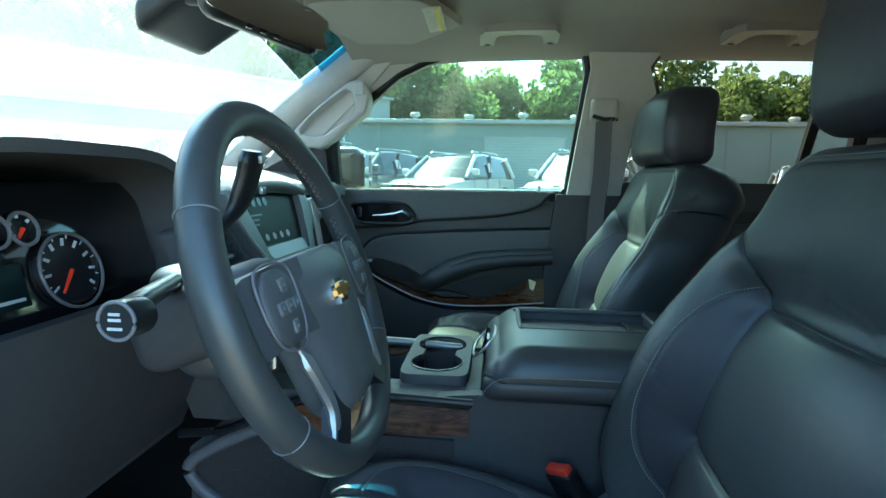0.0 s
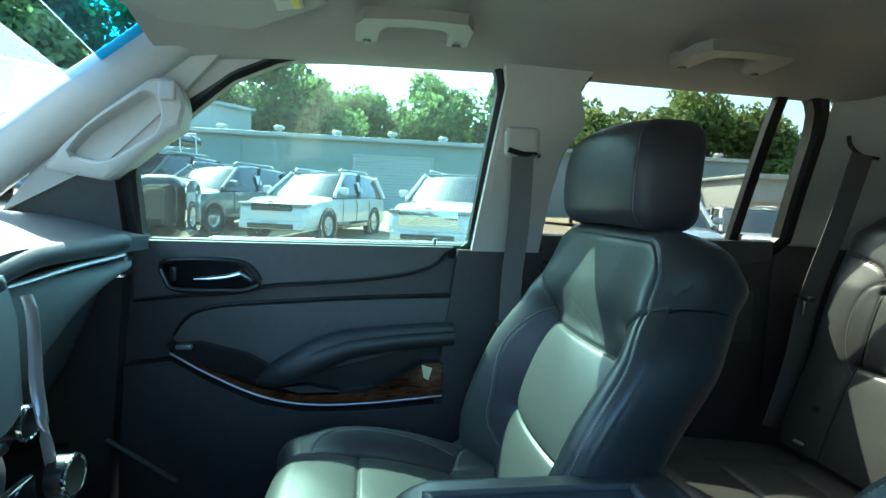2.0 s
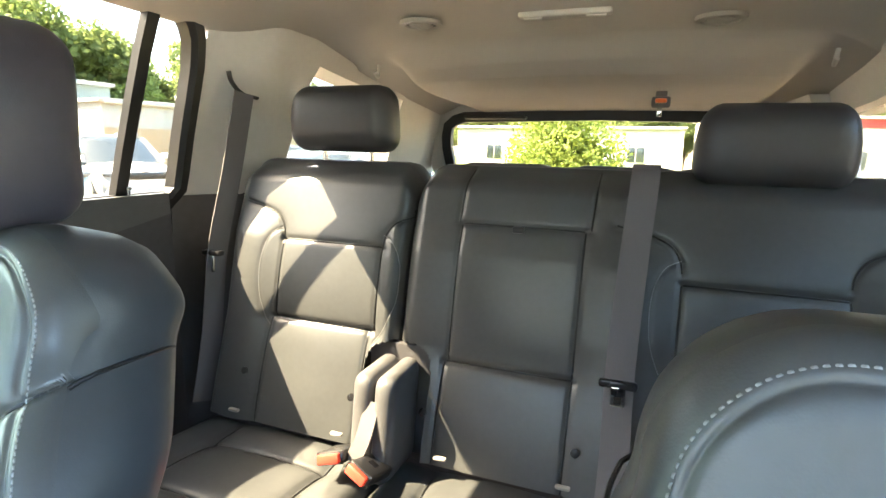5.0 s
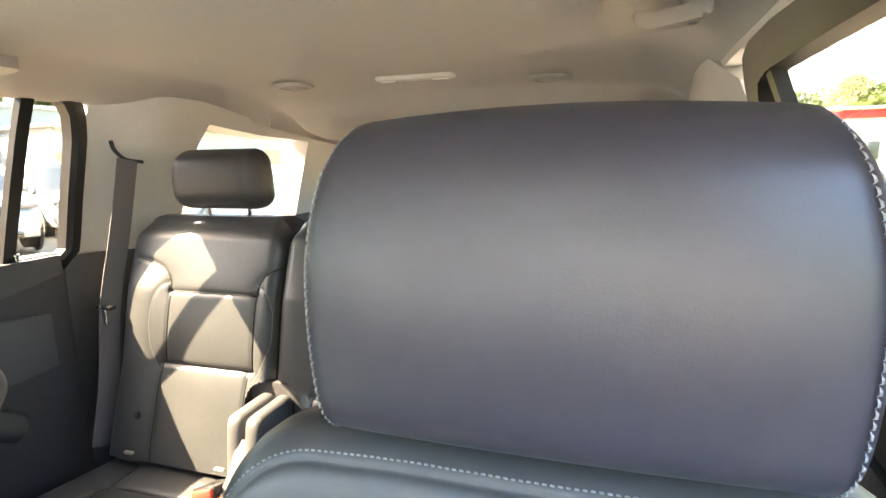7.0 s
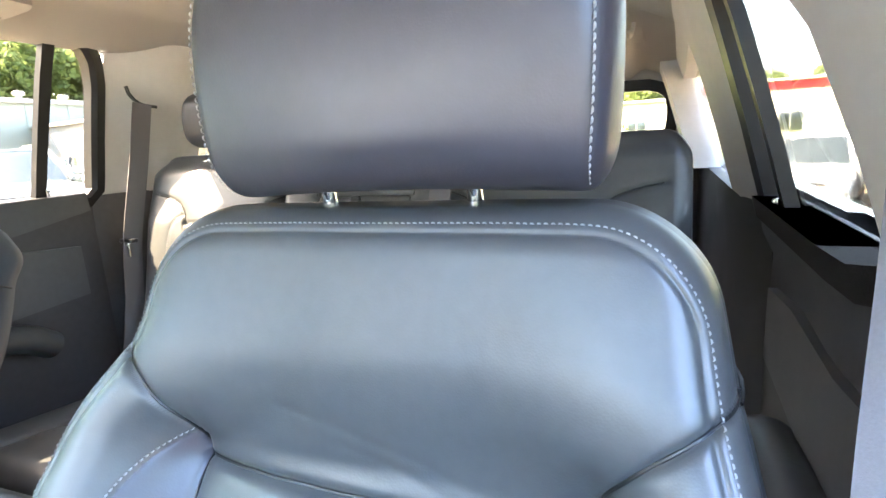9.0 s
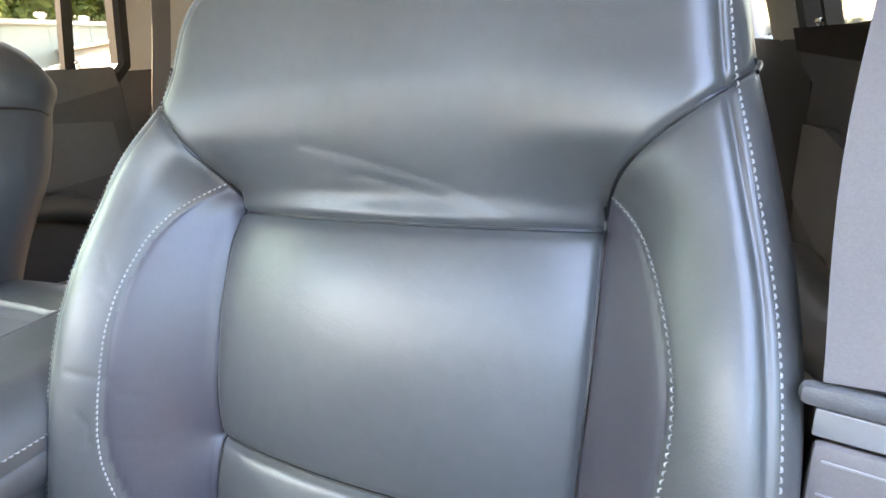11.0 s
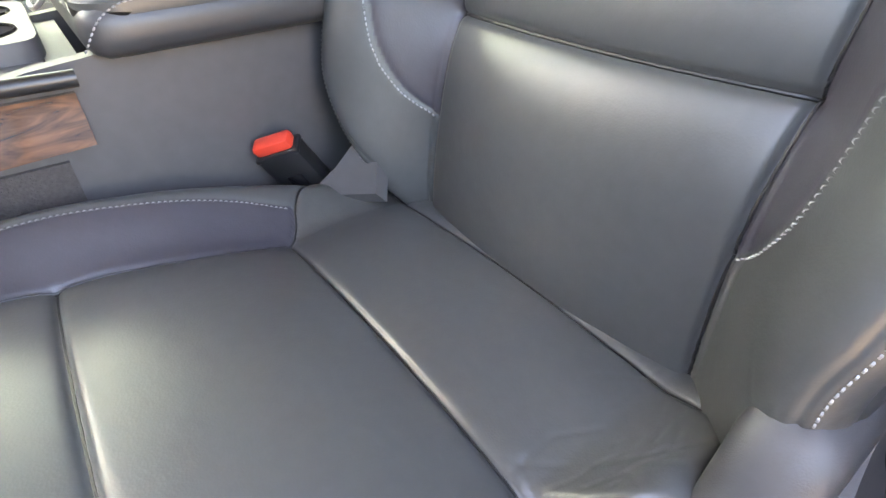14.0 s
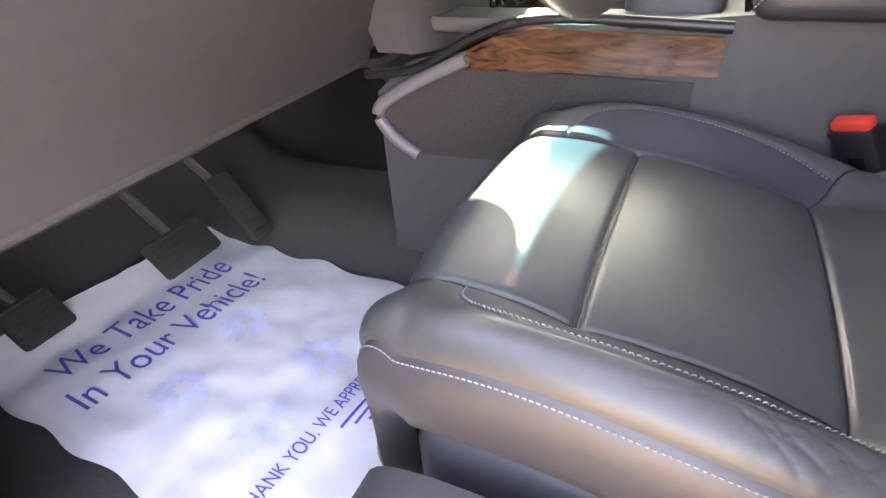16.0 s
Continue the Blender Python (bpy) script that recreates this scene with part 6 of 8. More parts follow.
# lacing on the inner side of the rim
for lo, hi in ((32, 148), (-30, 24), (156, 210)):
    pts, nn = [], []
    for k, a in enumerate(np.radians(np.arange(lo, hi, 1.5))):
        r0 = 0.160
        zz = 0.0045 * (1 if k % 2 else -1)
        pts.append((r0 * math.cos(a), r0 * math.sin(a), zz - 0.002))
        nn.append((-math.cos(a), -math.sin(a), 0))
    wheel_part("rim_lacing", stitches(pts, nn, 0.005, 0.0004, 0.0011, 0.0006), LACE, rim_ob, "brownish cross lacing")
hub = wheel_part("airbag_cover", pillow(0.088, 0.082, 0.022, np.array([0.035, 0.035, 0.018]), 16, at=(0, -0.050, -0.006),
      shape=lambda p: np.stack([p[:, 0] * (1.0 + 0.22 * p[:, 1] / 0.082), p[:, 1], p[:, 2] + 0.012 * (1 - (p[:, 0] / 0.09) ** 2)], 1)), WHEELPAD, wheel, "padded airbag cover")
bow = [(-0.030, 0.0045), (-0.028, 0.0075), (-0.012, 0.0075), (-0.0125, 0.0125), (0.0105, 0.0125), (0.0115, 0.0075), (0.028, 0.0075), (0.030, -0.0045), (0.0125, -0.0045), (0.0115, -0.0115), (-0.0125, -0.0115), (-0.0115, -0.0045), (-0.029, -0.0045)]
wheel_part("badge_rim", slab([(a * 0.94, b * 1.10 - 0.004) for a, b in bow], lambda a, b, c: (a, b - 0.014, 0.0265 + c), 0.004, 0.001), CHROME, hub, "chrome badge edge")
wheel_part("badge", slab([(a * 0.74, b * 0.68 - 0.004) for a, b in bow], lambda a, b, c: (a, b - 0.014, 0.029 + c), 0.004, 0.001), GOLD, hub, "gold coloured badge shape")
for sx in (-1, 1):
    sp = [(0.060, 0.030, 0.020), (0.105, 0.030, 0.012), (0.150, 0.028, 0.002), (0.170, 0.022, 0.0), (0.170, -0.040, 0.0), (0.150, -0.038, 0.002), (0.105, -0.035, 0.012), (0.060, -0.040, 0.02)]
    wheel_part("upper_spoke", slab([(sx * a, b) for a, b, _ in sp], lambda a, b, c: (a, b, 0.020 - 0.115 * max(0, abs(a) - 0.06) - 0.020 + c), 0.022, 0.006), DASHBLACK, wheel)
    pod = wheel_part("switch_pod", pillow(0.031, 0.033, 0.008, np.array([0.024, 0.024, 0.007]), 14, at=(sx * 0.112, -0.006, 0.015)), DASHBLACK, wheel, "gloss switch pod with small buttons")
    for bx, by in ((0, 0.018), (0.0, -0.018), (-0.014, 0.0), (0.014, 0.0), (0, 0)):
        wheel_part("wheel_button", pillow(0.0060, 0.0060, 0.0022, 0.0022, 8, at=(sx * 0.112 + bx, -0.006 + by, 0.0225)), WHEELPAD, pod)
        wheel_part("button_mark", box(0.0046, 0.0030, 0.001, (sx * 0.112 + bx, -0.006 + by, 0.0247), 0.0003), LIT_GREY, pod)
    wheel_part("pod_edge", tube(spline([(sx * 0.082, 0.020, 0.0195), (sx * 0.100, 0.031, 0.0185), (sx * 0.140, 0.028, 0.0165), (sx * 0.146, -0.005, 0.0165), (sx * 0.134, -0.036, 0.0170), (sx * 0.100, -0.042, 0.0190), (sx * 0.084, -0.020, 0.0198)], 48, True), 0.0014, 6, True), SMOKE, pod, "gloss edge of the switch pod")
    low = [(0.022, -0.060), (0.050, -0.055), (0.072, -0.110), (0.105, -0.142), (0.085, -0.158), (0.050, -0.130), (0.030, -0.095)]
    wheel_part("lower_spoke", slab([(sx * a, b) for a, b in low], lambda a, b, c: (a, b, -0.002 + c), 0.016, 0.005), SATIN, wheel)
    trim = spline([(sx * 0.098, -0.044, 0.010), (sx * 0.089, -0.078, 0.012), (sx * 0.082, -0.112, 0.012), (sx * 0.098, -0.146, 0.008)], 14)
    wheel_part("spoke_trim", tube(trim, [0.004] * 2 + [0.009] * 9 + [0.006] * 3, 8, flat=0.6), SILVER, wheel, "satin metal spoke trim")
col = thing("steering_column", "black steering column with stalks and gear lever", "steering column")
ax = WM.to_3x3() @ Vector((0, 0, 1))
cmx = Matrix.Translation(WC - ax * 0.115) @ ax.to_track_quat("Z", "Y").to_matrix().to_4x4()
me = pillow(0.034, 0.042, 0.085, 0.024, 12)
me.transform(cmx)
part("column_shroud", me, BLACK, col)
part("shroud_wings", pillow(0.031, 0.032, 0.062, 0.026, 14, at=(-0.425, 0.664, 1.310), shape=lambda p: np.stack([p[:, 0] * (1 + 0.25 * p[:, 2] / 0.08), p[:, 1] + 0.25 * p[:, 2], p[:, 2]], 1)), BLACK, col, "rounded lower column cover")
stalk_l = part("signal_stalk", tube([(-0.455, 0.668, 1.360), (-0.53, 0.648, 1.359), (-0.585, 0.630, 1.357)], [0.009, 0.010, 0.013], 14), SATIN, col, "stalk with a ringed end knob")
KA = aim((-1, -0.10, 0.1))
part("stalk_knob", turned([(0.012, -0.026), (0.0155, -0.024), (0.0155, 0.0), (0.0135, 0.005), (0.0, 0.005)], 28, (-0.592, 0.625, 1.357), KA, False), SATIN, stalk_l)
part("knob_ring", tube([(-0.5975, 0.625 + 0.0150 * math.cos(a), 1.357 + 0.0150 * math.sin(a)) for a in np.linspace(0, 2 * math.pi, 30, endpoint=False)], 0.0016, 8, True), SMOKE, stalk_l)
for dz, w in ((0.0055, 0.009), (0.001, 0.010), (-0.006, 0.012)):
    part("knob_icon", box(0.001, w, 0.0022, (-0.5985, 0.626, 1.357 + dz), 0.0), ICON, stalk_l)
lev = spline([(-0.375, 0.69, 1.375), (-0.325, 0.692, 1.395), (-0.290, 0.680, 1.430), (-0.280, 0.668, 1.472), (-0.281, 0.662, 1.502)], 24)
part("gear_lever", tube(lev, np.interp(np.linspace(0, 1, 24), [0, 0.4, 0.55, 0.9, 1], [0.009, 0.011, 0.020, 0.024, 0.018]), 14, flat=0.62, up=(0, 1, 0)), SATIN, col, "black column gear lever")
for zz in (1.45, 1.49):
    part("lever_button", box(0.012, 0.006, 0.010, (-0.287, 0.646, zz), 0.002), SILVER, col)

# ---- centre console ----
con = thing("center_console", "black center console with wood sides, cup holders and padded lid", "console")
for sx in (-1, 1):
    part("side_wall", slab([(0.34, 1.125), (0.40, 1.12), (0.80, 1.05), (0.86, 1.0), (0.86, 0.70), (-0.14, 0.70), (-0.14, 1.14), (0.30, 1.14)], lambda a, b, c, sx=sx: (sx * (0.115 + c), a, b), 0.02, 0.006), BLACK, con)
    part("wood_side", slab([(0.375, 1.100), (0.60, 1.105), (0.66, 1.092), (0.74, 1.052), (0.70, 1.046), (0.375, 1.055)], lambda a, b, c, sx=sx: (sx * (0.135 + c), a, b), 0.008, 0.003), WOOD, con, "glossy burl wood side trim")
    part("silver_edge", tube(spline([(sx * 0.145, 0.37, 1.112), (sx * 0.146, 0.58, 1.118), (sx * 0.146, 0.68, 1.095), (sx * 0.146, 0.78, 1.045), (sx * 0.145, 0.87, 1.03)], 20), 0.007, 10), SATIN, con)
    part("foot_pad", slab([(0.855, 0.975), (0.80, 1.015), (0.70, 1.05), (0.40, 1.045), (0.40, 0.93), (0.66, 0.91), (0.79, 0.905), (0.835, 0.935)], lambda a, b, c, sx=sx: (sx * (0.133 + c), a, b), 0.008, 0.005), CARPET, con, "dark lined side pocket")
    part("pad_trim", tube(spline([(sx * 0.143, 0.70, 1.062), (sx * 0.145, 0.80, 1.015), (sx * 0.146, 0.855, 0.975), (sx * 0.146, 0.835, 0.935), (sx * 0.145, 0.79, 0.905)], 20), 0.011, 10), SMOKE, con, "satin grey curved trim")
# top with a real tray and two wells
part("top_edge_rear", slab([(-0.13, 0.36), (0.13, 0.36), (0.13, 0.385), (-0.13, 0.385)], lambda a, b, c: (a, b, 1.095 + c), 0.02, 0.003), DASHBLACK, con)
part("tray_side", box(0.075, 0.42, 0.022, (-0.093, 0.595, 1.104), 0.006), DASHBLACK, con)
part("tray_floor", box(0.20, 0.26, 0.01, (0.03, 0.68, 1.03), 0.002), RUBBER, con)
part("tray_edge", tube(spline([(0.125, 0.40, 1.118), (0.13, 0.55, 1.125), (0.12, 0.68, 1.125), (0.10, 0.78, 1.10)], 20), 0.008, 10), SILVER, con, "satin silver tray edge")
# cup holder insert: plate with two round holes and wells
hold = new("cup_holder")
hold.parent = con
HC = (0.044, 0.443)
wells = []
for k in range(36):
    a = math.radians(-140 + 280 * k / 35)
    wells.append((0.054 + 0.046 * math.cos(a), 0.046 * math.sin(a)))
for k in range(36):
    a = math.radians(40 + 280 * k / 35)
    wells.append((-0.054 + 0.046 * math.cos(a), 0.046 * math.sin(a)))


def to_plate(p):
    """Where a line from the middle through p leaves the rounded plate."""
    k = ((abs(p[0]) / 0.125) ** 9 + (abs(p[1]) / 0.062) ** 9) ** (-1 / 9)
    return (p[0] * k, p[1] * k)


plate_out = [to_plate(p) for p in wells]
at_cup = lambda line, k, z: [(HC[0] + a * k, HC[1] + b * k, z) for a, b in line]
part("holder_plate", loft([at_cup(plate_out, 1.0, 1.095), at_cup(plate_out, 1.0, 1.128), at_cup(plate_out, 0.985, 1.132), at_cup(wells, 1.06, 1.132), at_cup(wells, 1.0, 1.127), at_cup(wells, 1.0, 1.120)], True, False), BLACK, hold, "dark satin plate with two wells")
part("well_rim", tube(at_cup(wells, 1.02, 1.1325), 0.0016, 6, True), PIANO, hold)
part("well", loft([at_cup(wells, 1.0, 1.122), at_cup(wells, 0.97, 1.06), at_cup(wells, 0.90, 1.050)], True, False), GASKET, hold)
part("well_floor", box(0.20, 0.11, 0.006, (HC[0], HC[1], 1.049), 0.001), RUBBER, hold)
# padded lid with a recessed tray
lidsh = lambda p: np.stack([p[:, 0] * (1 - 0.06 * np.clip(p[:, 2] / 0.035, 0, 1)), p[:, 1], p[:, 2] + 0.005 * np.cos(p[:, 0] * 9) - 0.02 * np.clip((p[:, 1] - 0.12) / 0.05, 0, 1) ** 2 * (p[:, 2] > 0)], 1)
lidm = pillow(0.170, 0.195, 0.040, np.array([0.032, 0.036, 0.034]), 70, shape=lidsh, at=(0.010, 0.160, 1.165))
bmx = bmesh.new()
bmx.from_mesh(lidm)
gone = [f for f in bmx.faces if f.calc_center_median().z > 1.19 and -0.030 < f.calc_center_median().x < 0.113 and 0.047 < f.calc_center_median().y < 0.29]
bmesh.ops.delete(bmx, geom=gone, context="FACES")
bmx.to_mesh(lidm)
lid = part("lid", lidm, LEATHER, con, "padded dark lid with side stitching")
part("lid_band", pillow(0.172, 0.197, 0.022, 0.02, 16, at=(0.010, 0.160, 1.142)), LEATHER_SIDE, lid)
bmx.free()
tr = spline([(-0.027, 0.285), (-0.015, 0.292), (0.10, 0.292), (0.115, 0.28), (0.115, 0.06), (0.10, 0.045), (-0.015, 0.045), (-0.032, 0.06), (-0.032, 0.27)], 48, True)
part("tray_rim", tube([(a, b, 1.206) for a, b in tr], 0.0050, 10, True), DASHBLACK, lid)
part("tray_inset", loft([[(a, b, z) for a, b in tr] for z in (1.205, 1.188)], True, False), DASHBLACK, lid, "dark recessed tray")
part("tray_floor", slab([tuple(p) for p in tr], lambda a, b, c: (a, b, 1.182 + c), 0.006), DASHBLACK, lid)
part("tray_step", box(0.12, 0.012, 0.006, (0.040, 0.085, 1.193), 0.002), SATIN, lid)
part("lid_latch", box(0.085, 0.012, 0.030, (0.03, 0.352, 1.165), 0.005, rot=Euler((0.35, 0, 0)).to_matrix()), PIANO, lid)
part("latch_frame", tube([(0.03 + 0.05 * a, 0.357 - 0.02 * b, 1.165 + 0.022 * b) for a, b in spline([(-1, -0.7), (0, -1), (1, -0.7), (1, 0.7), (0, 1), (-1, 0.7)], 24, True)], 0.0025, 6, True), SILVER, lid)
for sx in (-1, 1):
    pts = [(0.010 + sx * 0.173, y, z) for y, z in spline([(0.36, 1.130), (0.335, 1.158), (0.29, 1.166), (0.15, 1.167), (0.0, 1.167)], 60)]
    part("lid_stitching", stitches(pts, np.broadcast_to([sx, 0, 0.2], (60, 3))), THREAD, lid, "pale grey thread")

# ---- belts and buckles ----
def buckle(at, turn, label, group="seat belt buckles"):
    b = thing("seat_belt_buckle", label, "buckle", group, at=at)
    b.matrix_basis = Matrix.Translation(at) @ turn
    part("body", box(0.050, 0.024, 0.085, (0, 0, -0.005), 0.006), SATIN, b)
    part("release_button", box(0.042, 0.018, 0.014, (0, 0, 0.041), 0.004), RED, b, "red release button")
    part("button_collar", box(0.050, 0.0235, 0.006, (0, 0, 0.032), 0.002), SATIN, b)
    part("window_mark", box(0.018, 0.002, 0.018, (0, -0.0112, -0.006), 0.0008), PIANO, b)
    part("stem", box(0.026, 0.012, 0.09, (0, 0, -0.075), 0.004), SATIN, b)
    return b


BZv = Vector((-0.10, 0.49, 0.87)).normalized()
BXv = Vector((-0.64, -0.42, 0.64))
BXv = (BXv - BZv * BXv.dot(BZv)).normalized()
buckle((-0.158, 0.212, 0.984), Matrix((BXv, BZv.cross(BXv), BZv)).transposed().to_4x4(), "black buckle with red button beside the driver seat")
buckle((0.300, -0.565, 1.020), Euler((-1.2, 0.2, 0.2)).to_matrix().to_4x4(), "black rear buckle with red button on the bench")
buckle((0.225, -0.545, 1.020), Euler((-1.2, -0.4, -0.2)).to_matrix().to_4x4(), "black rear buckle with red button on the bench")


def front_belt(sx, label):
    b = thing("seat_belt", label, "seat belt", "front seat belts")
    ring_z, ring_y = 1.675, 0.030
    rx = sx * (side_x(ring_z) - 0.062)
    part("belt_guide", pillow(0.012, 0.040, 0.034, 0.012, 10, at=(rx + sx * 0.008, ring_y, ring_z + 0.005)), GREYTRIM, b, "grey belt height guide")
    part("guide_slot", tube([(rx - sx * 0.008, ring_y + a, ring_z - 0.022 + 0.5 * max(0, a) ** 1.2) for a in np.linspace(-0.03, 0.035, 12)], 0.006, 8), GASKET, b)
    part("guide_bolt", box(0.014, 0.014, 0.010, (rx - sx * 0.006, ring_y - 0.032, ring_z - 0.024), 0.003), CHROME, b)
    part("guide_track", slab([(0.085, 1.55), (0.075, 1.74), (-0.045, 1.74), (-0.05, 1.55)], on_side(sx, 0.042), 0.008, 0.003), GREYTRIM, b)
    if sx < 0:
        tx, ty, tz, turn = 0.697, 0.094, 1.276, 1.36
        mid = [(rx + sx * 0.002, ring_y - 0.005, 1.50), (sx * 0.695, 0.07, 1.38)]
        across = np.stack([np.linspace(0.5, 0.97, 20) * sx, np.linspace(0.86, 0.2, 20), np.zeros(20)], 1)
    else:
        tx, ty, tz, turn = 0.715, 0.040, 1.262, 0.40
        mid = [(rx + 0.004, ring_y, 1.50), (0.722, 0.036, 1.38)]
        across = np.broadcast_to(np.array([0.4, 0.9, 0.0]), (20, 3))
    pts = spline([(rx - sx * 0.004, ring_y, ring_z - 0.02)] + mid + [(sx * tx, ty, tz + 0.009)], 20)
    part("webbing", ribbon(pts, 0.048, 0.0025, across), BELT, b, "grey woven webbing")
    RB = Euler((0, 0, -sx * turn)).to_matrix()
    part("tongue", box(0.009, 0.064, 0.011, (sx * tx, ty, tz), 0.004, rot=RB), DASHBLACK, b)
    part("tongue_plate", box(0.003, 0.050, 0.014, (sx * tx, ty + 0.001, tz - 0.013), 0.001, rot=RB), SILVER, b, "bright steel tongue")
    part("stitched_loop", box(0.006, 0.048, 0.036, (sx * tx, ty + 0.002, tz - 0.040), 0.003, rot=RB), BELT, b)
    for k in (0, 1):
        part("loop_stitching", box(0.0075, 0.040, 0.0012, (sx * tx, ty + 0.002, tz - 0.030 - 0.018 * k), 0.0003, rot=RB), THREAD_DARK, b)
    pts = spline([(sx * tx, ty + 0.002, tz - 0.06), (sx * (tx + 0.002), ty + 0.006, 1.10), (sx * (tx + 0.003), ty - 0.009, 1.0), (sx * (tx + 0.001), ty - 0.034, 0.93)], 20)
    part("lap_webbing", ribbon(pts, 0.047, 0.0025, np.stack([np.linspace(0.97, 0.3, 20) * sx, np.linspace(0.2, 0.95, 20), np.zeros(20)], 1)), BELT, b, "grey woven webbing")
    return b


front_belt(-1, "grey seat belt hanging by the driver door pillar")
front_belt(1, "grey seat belt hanging by the passenger door pillar")
rb = thing("seat_belt", "grey rear belt down the side pillar", "seat belt", "rear seat belts")
part("belt_slot", tube(spline([(0.692, -0.772, 1.735), (0.690, -0.778, 1.712), (0.683, -0.800, 1.690), (0.672, -0.838, 1.682)], 16), 0.007, 8, flat=0.6), GASKET, rb)
part("webbing", ribbon(spline([(0.672, -0.795, 1.69), (0.690, -0.765, 1.52), (0.712, -0.730, 1.34), (0.715, -0.70, 1.15), (0.715, -0.66, 1.0)], 24), 0.047, 0.0025, (0.35, 1, 0.2)), BELT, rb, "grey woven webbing")
part("tongue", box(0.05, 0.02, 0.012, (0.715, -0.718, 1.335), 0.004), SATIN, rb)
part("tongue_plate", box(0.022, 0.006, 0.040, (0.717, -0.711, 1.312), 0.003), CHROME, rb)
cb = thing("seat_belt", "grey centre belt over the rear bench back", "seat belt", "rear seat belts")
part("webbing", ribbon(spline([(-0.188, -0.855, 1.556), (-0.187, -0.805, 1.552), (-0.185, -0.772, 1.50), (-0.180, -0.728, 1.40), (-0.175, -0.672, 1.22), (-0.178, -0.638, 1.10), (-0.178, -0.59, 1.015)], 30), 0.047, 0.0025, (1, 0, 0)), BELT, cb, "grey woven webbing")
part("tongue", box(0.062, 0.014, 0.014, (-0.174, -0.662, 1.205), 0.005), SATIN, cb)
part("tongue_plate", box(0.024, 0.006, 0.034, (-0.175, -0.656, 1.186), 0.003), CHROME, cb, "bright steel tongue")
part("tongue_slot", box(0.012, 0.007, 0.012, (-0.175, -0.6555, 1.181), 0.001), GASKET, cb)
# hinge cover between the two bench parts, with folded belt straps
hc = thing("bench_hinge", "black plastic hinge cover between the bench sections", "hinge cover")
for dx in (-0.022, 0.022):
    part("hinge_drum", pillow(0.0215, 0.066, 0.100, 0.020, 14, at=(0.245 + dx, -0.648, 1.068), shape=lambda p: np.stack([p[:, 0], p[:, 1] - 0.15 * p[:, 2], p[:, 2]], 1)), DASHBLACK, hc, "rounded dark hinge drum")
part("hinge_strap", ribbon(spline([(0.245, -0.60, 1.12), (0.25, -0.57, 1.06), (0.265, -0.555, 1.02)], 12), 0.03, 0.004, (1, 0, 0)), BELT, hc)
part("hinge_lining", box(0.15, 0.02, 0.24, (0.245, -0.735, 1.07), 0.008), BLACK, hc)
for xx in (0.60, 0.345, 0.125, -0.10, -0.26):
    lt = thing("anchor_tab", "small grey anchor tab at the bench base", "anchor", "anchor tabs")
    part("tab", box(0.026, 0.010, 0.007, (xx, -0.632, 1.016), 0.003), HANDLE_GREY, lt)

# ---- overhead fittings ----
def grab_handle(y0, y1, x, label, sx=1):
    """A U-shaped grip folded up against the headliner, its open side to the door."""
    g = thing("grab_handle", label, "grab handle", "grab handles")
    hi, lo = max(y0, y1), min(y0, y1)
    u = [(x, hi), (x - 0.085, hi - 0.003), (x - 0.116, hi - 0.018), (x - 0.124, (hi + lo) / 2), (x - 0.116, lo + 0.018), (x - 0.085, lo + 0.003), (x, lo),
         (x, lo + 0.040), (x - 0.060, lo + 0.044), (x - 0.080, lo + 0.056), (x - 0.086, (hi + lo) / 2), (x - 0.080, hi - 0.056), (x - 0.060, hi - 0.044), (x, hi - 0.040)]
    part("grip", slab([tuple(q) for q in u], lambda a, b, c: (sx * a, b, roof_z(a, b) - 0.046 + 0.018 * float(smoothstep(x - 0.06, x, a)) + c), 0.020, 0.006), HANDLE_GREY, g)
    for yy in (hi - 0.022, lo + 0.022):
        part("mount", pillow(0.020, 0.019, 0.016, 0.009, 8, at=(sx * (x - 0.006), yy, roof_z(x, yy) - 0.008)), HANDLE_GREY, g)
        part("mount_cap", box(0.012, 0.016, 0.004, (sx * (x - 0.010), yy, roof_z(x, yy) - 0.0300), 0.002), SMOKE, g)
    return g


grab_handle(0.400, 0.185, 0.600, "grey folding grab handle above the front door")
grab_handle(-0.245, -0.455, 0.602, "grey folding grab handle above the rear door")
grab_handle(-0.36, -0.58, 0.560, "grey folding grab handle above the rear door by the driver", -1)
ah = thing("pillar_handle", "light grey moulded grab handle on the windshield pillar", "grab handle")
AH_OUT = [(1.035, 1.580), (0.985, 1.630), (0.900, 1.695), (0.800, 1.762), (0.765, 1.766), (0.748, 1.755), (0.738, 1.718), (0.754, 1.670), (0.806, 1.637), (0.875, 1.584), (0.912, 1.560)]
AH_IN = [(0.972, 1.612), (0.928, 1.655), (0.868, 1.695), (0.810, 1.731), (0.798, 1.728), (0.793, 1.716), (0.792, 1.690), (0.806, 1.664), (0.850, 1.637), (0.893, 1.611), (0.925, 1.604)]


def on_handle(a, b, c):
    return (side_x(b) - 0.062 + 0.012 * float(smoothstep(0.90, 1.04, a)) + c, a, b)


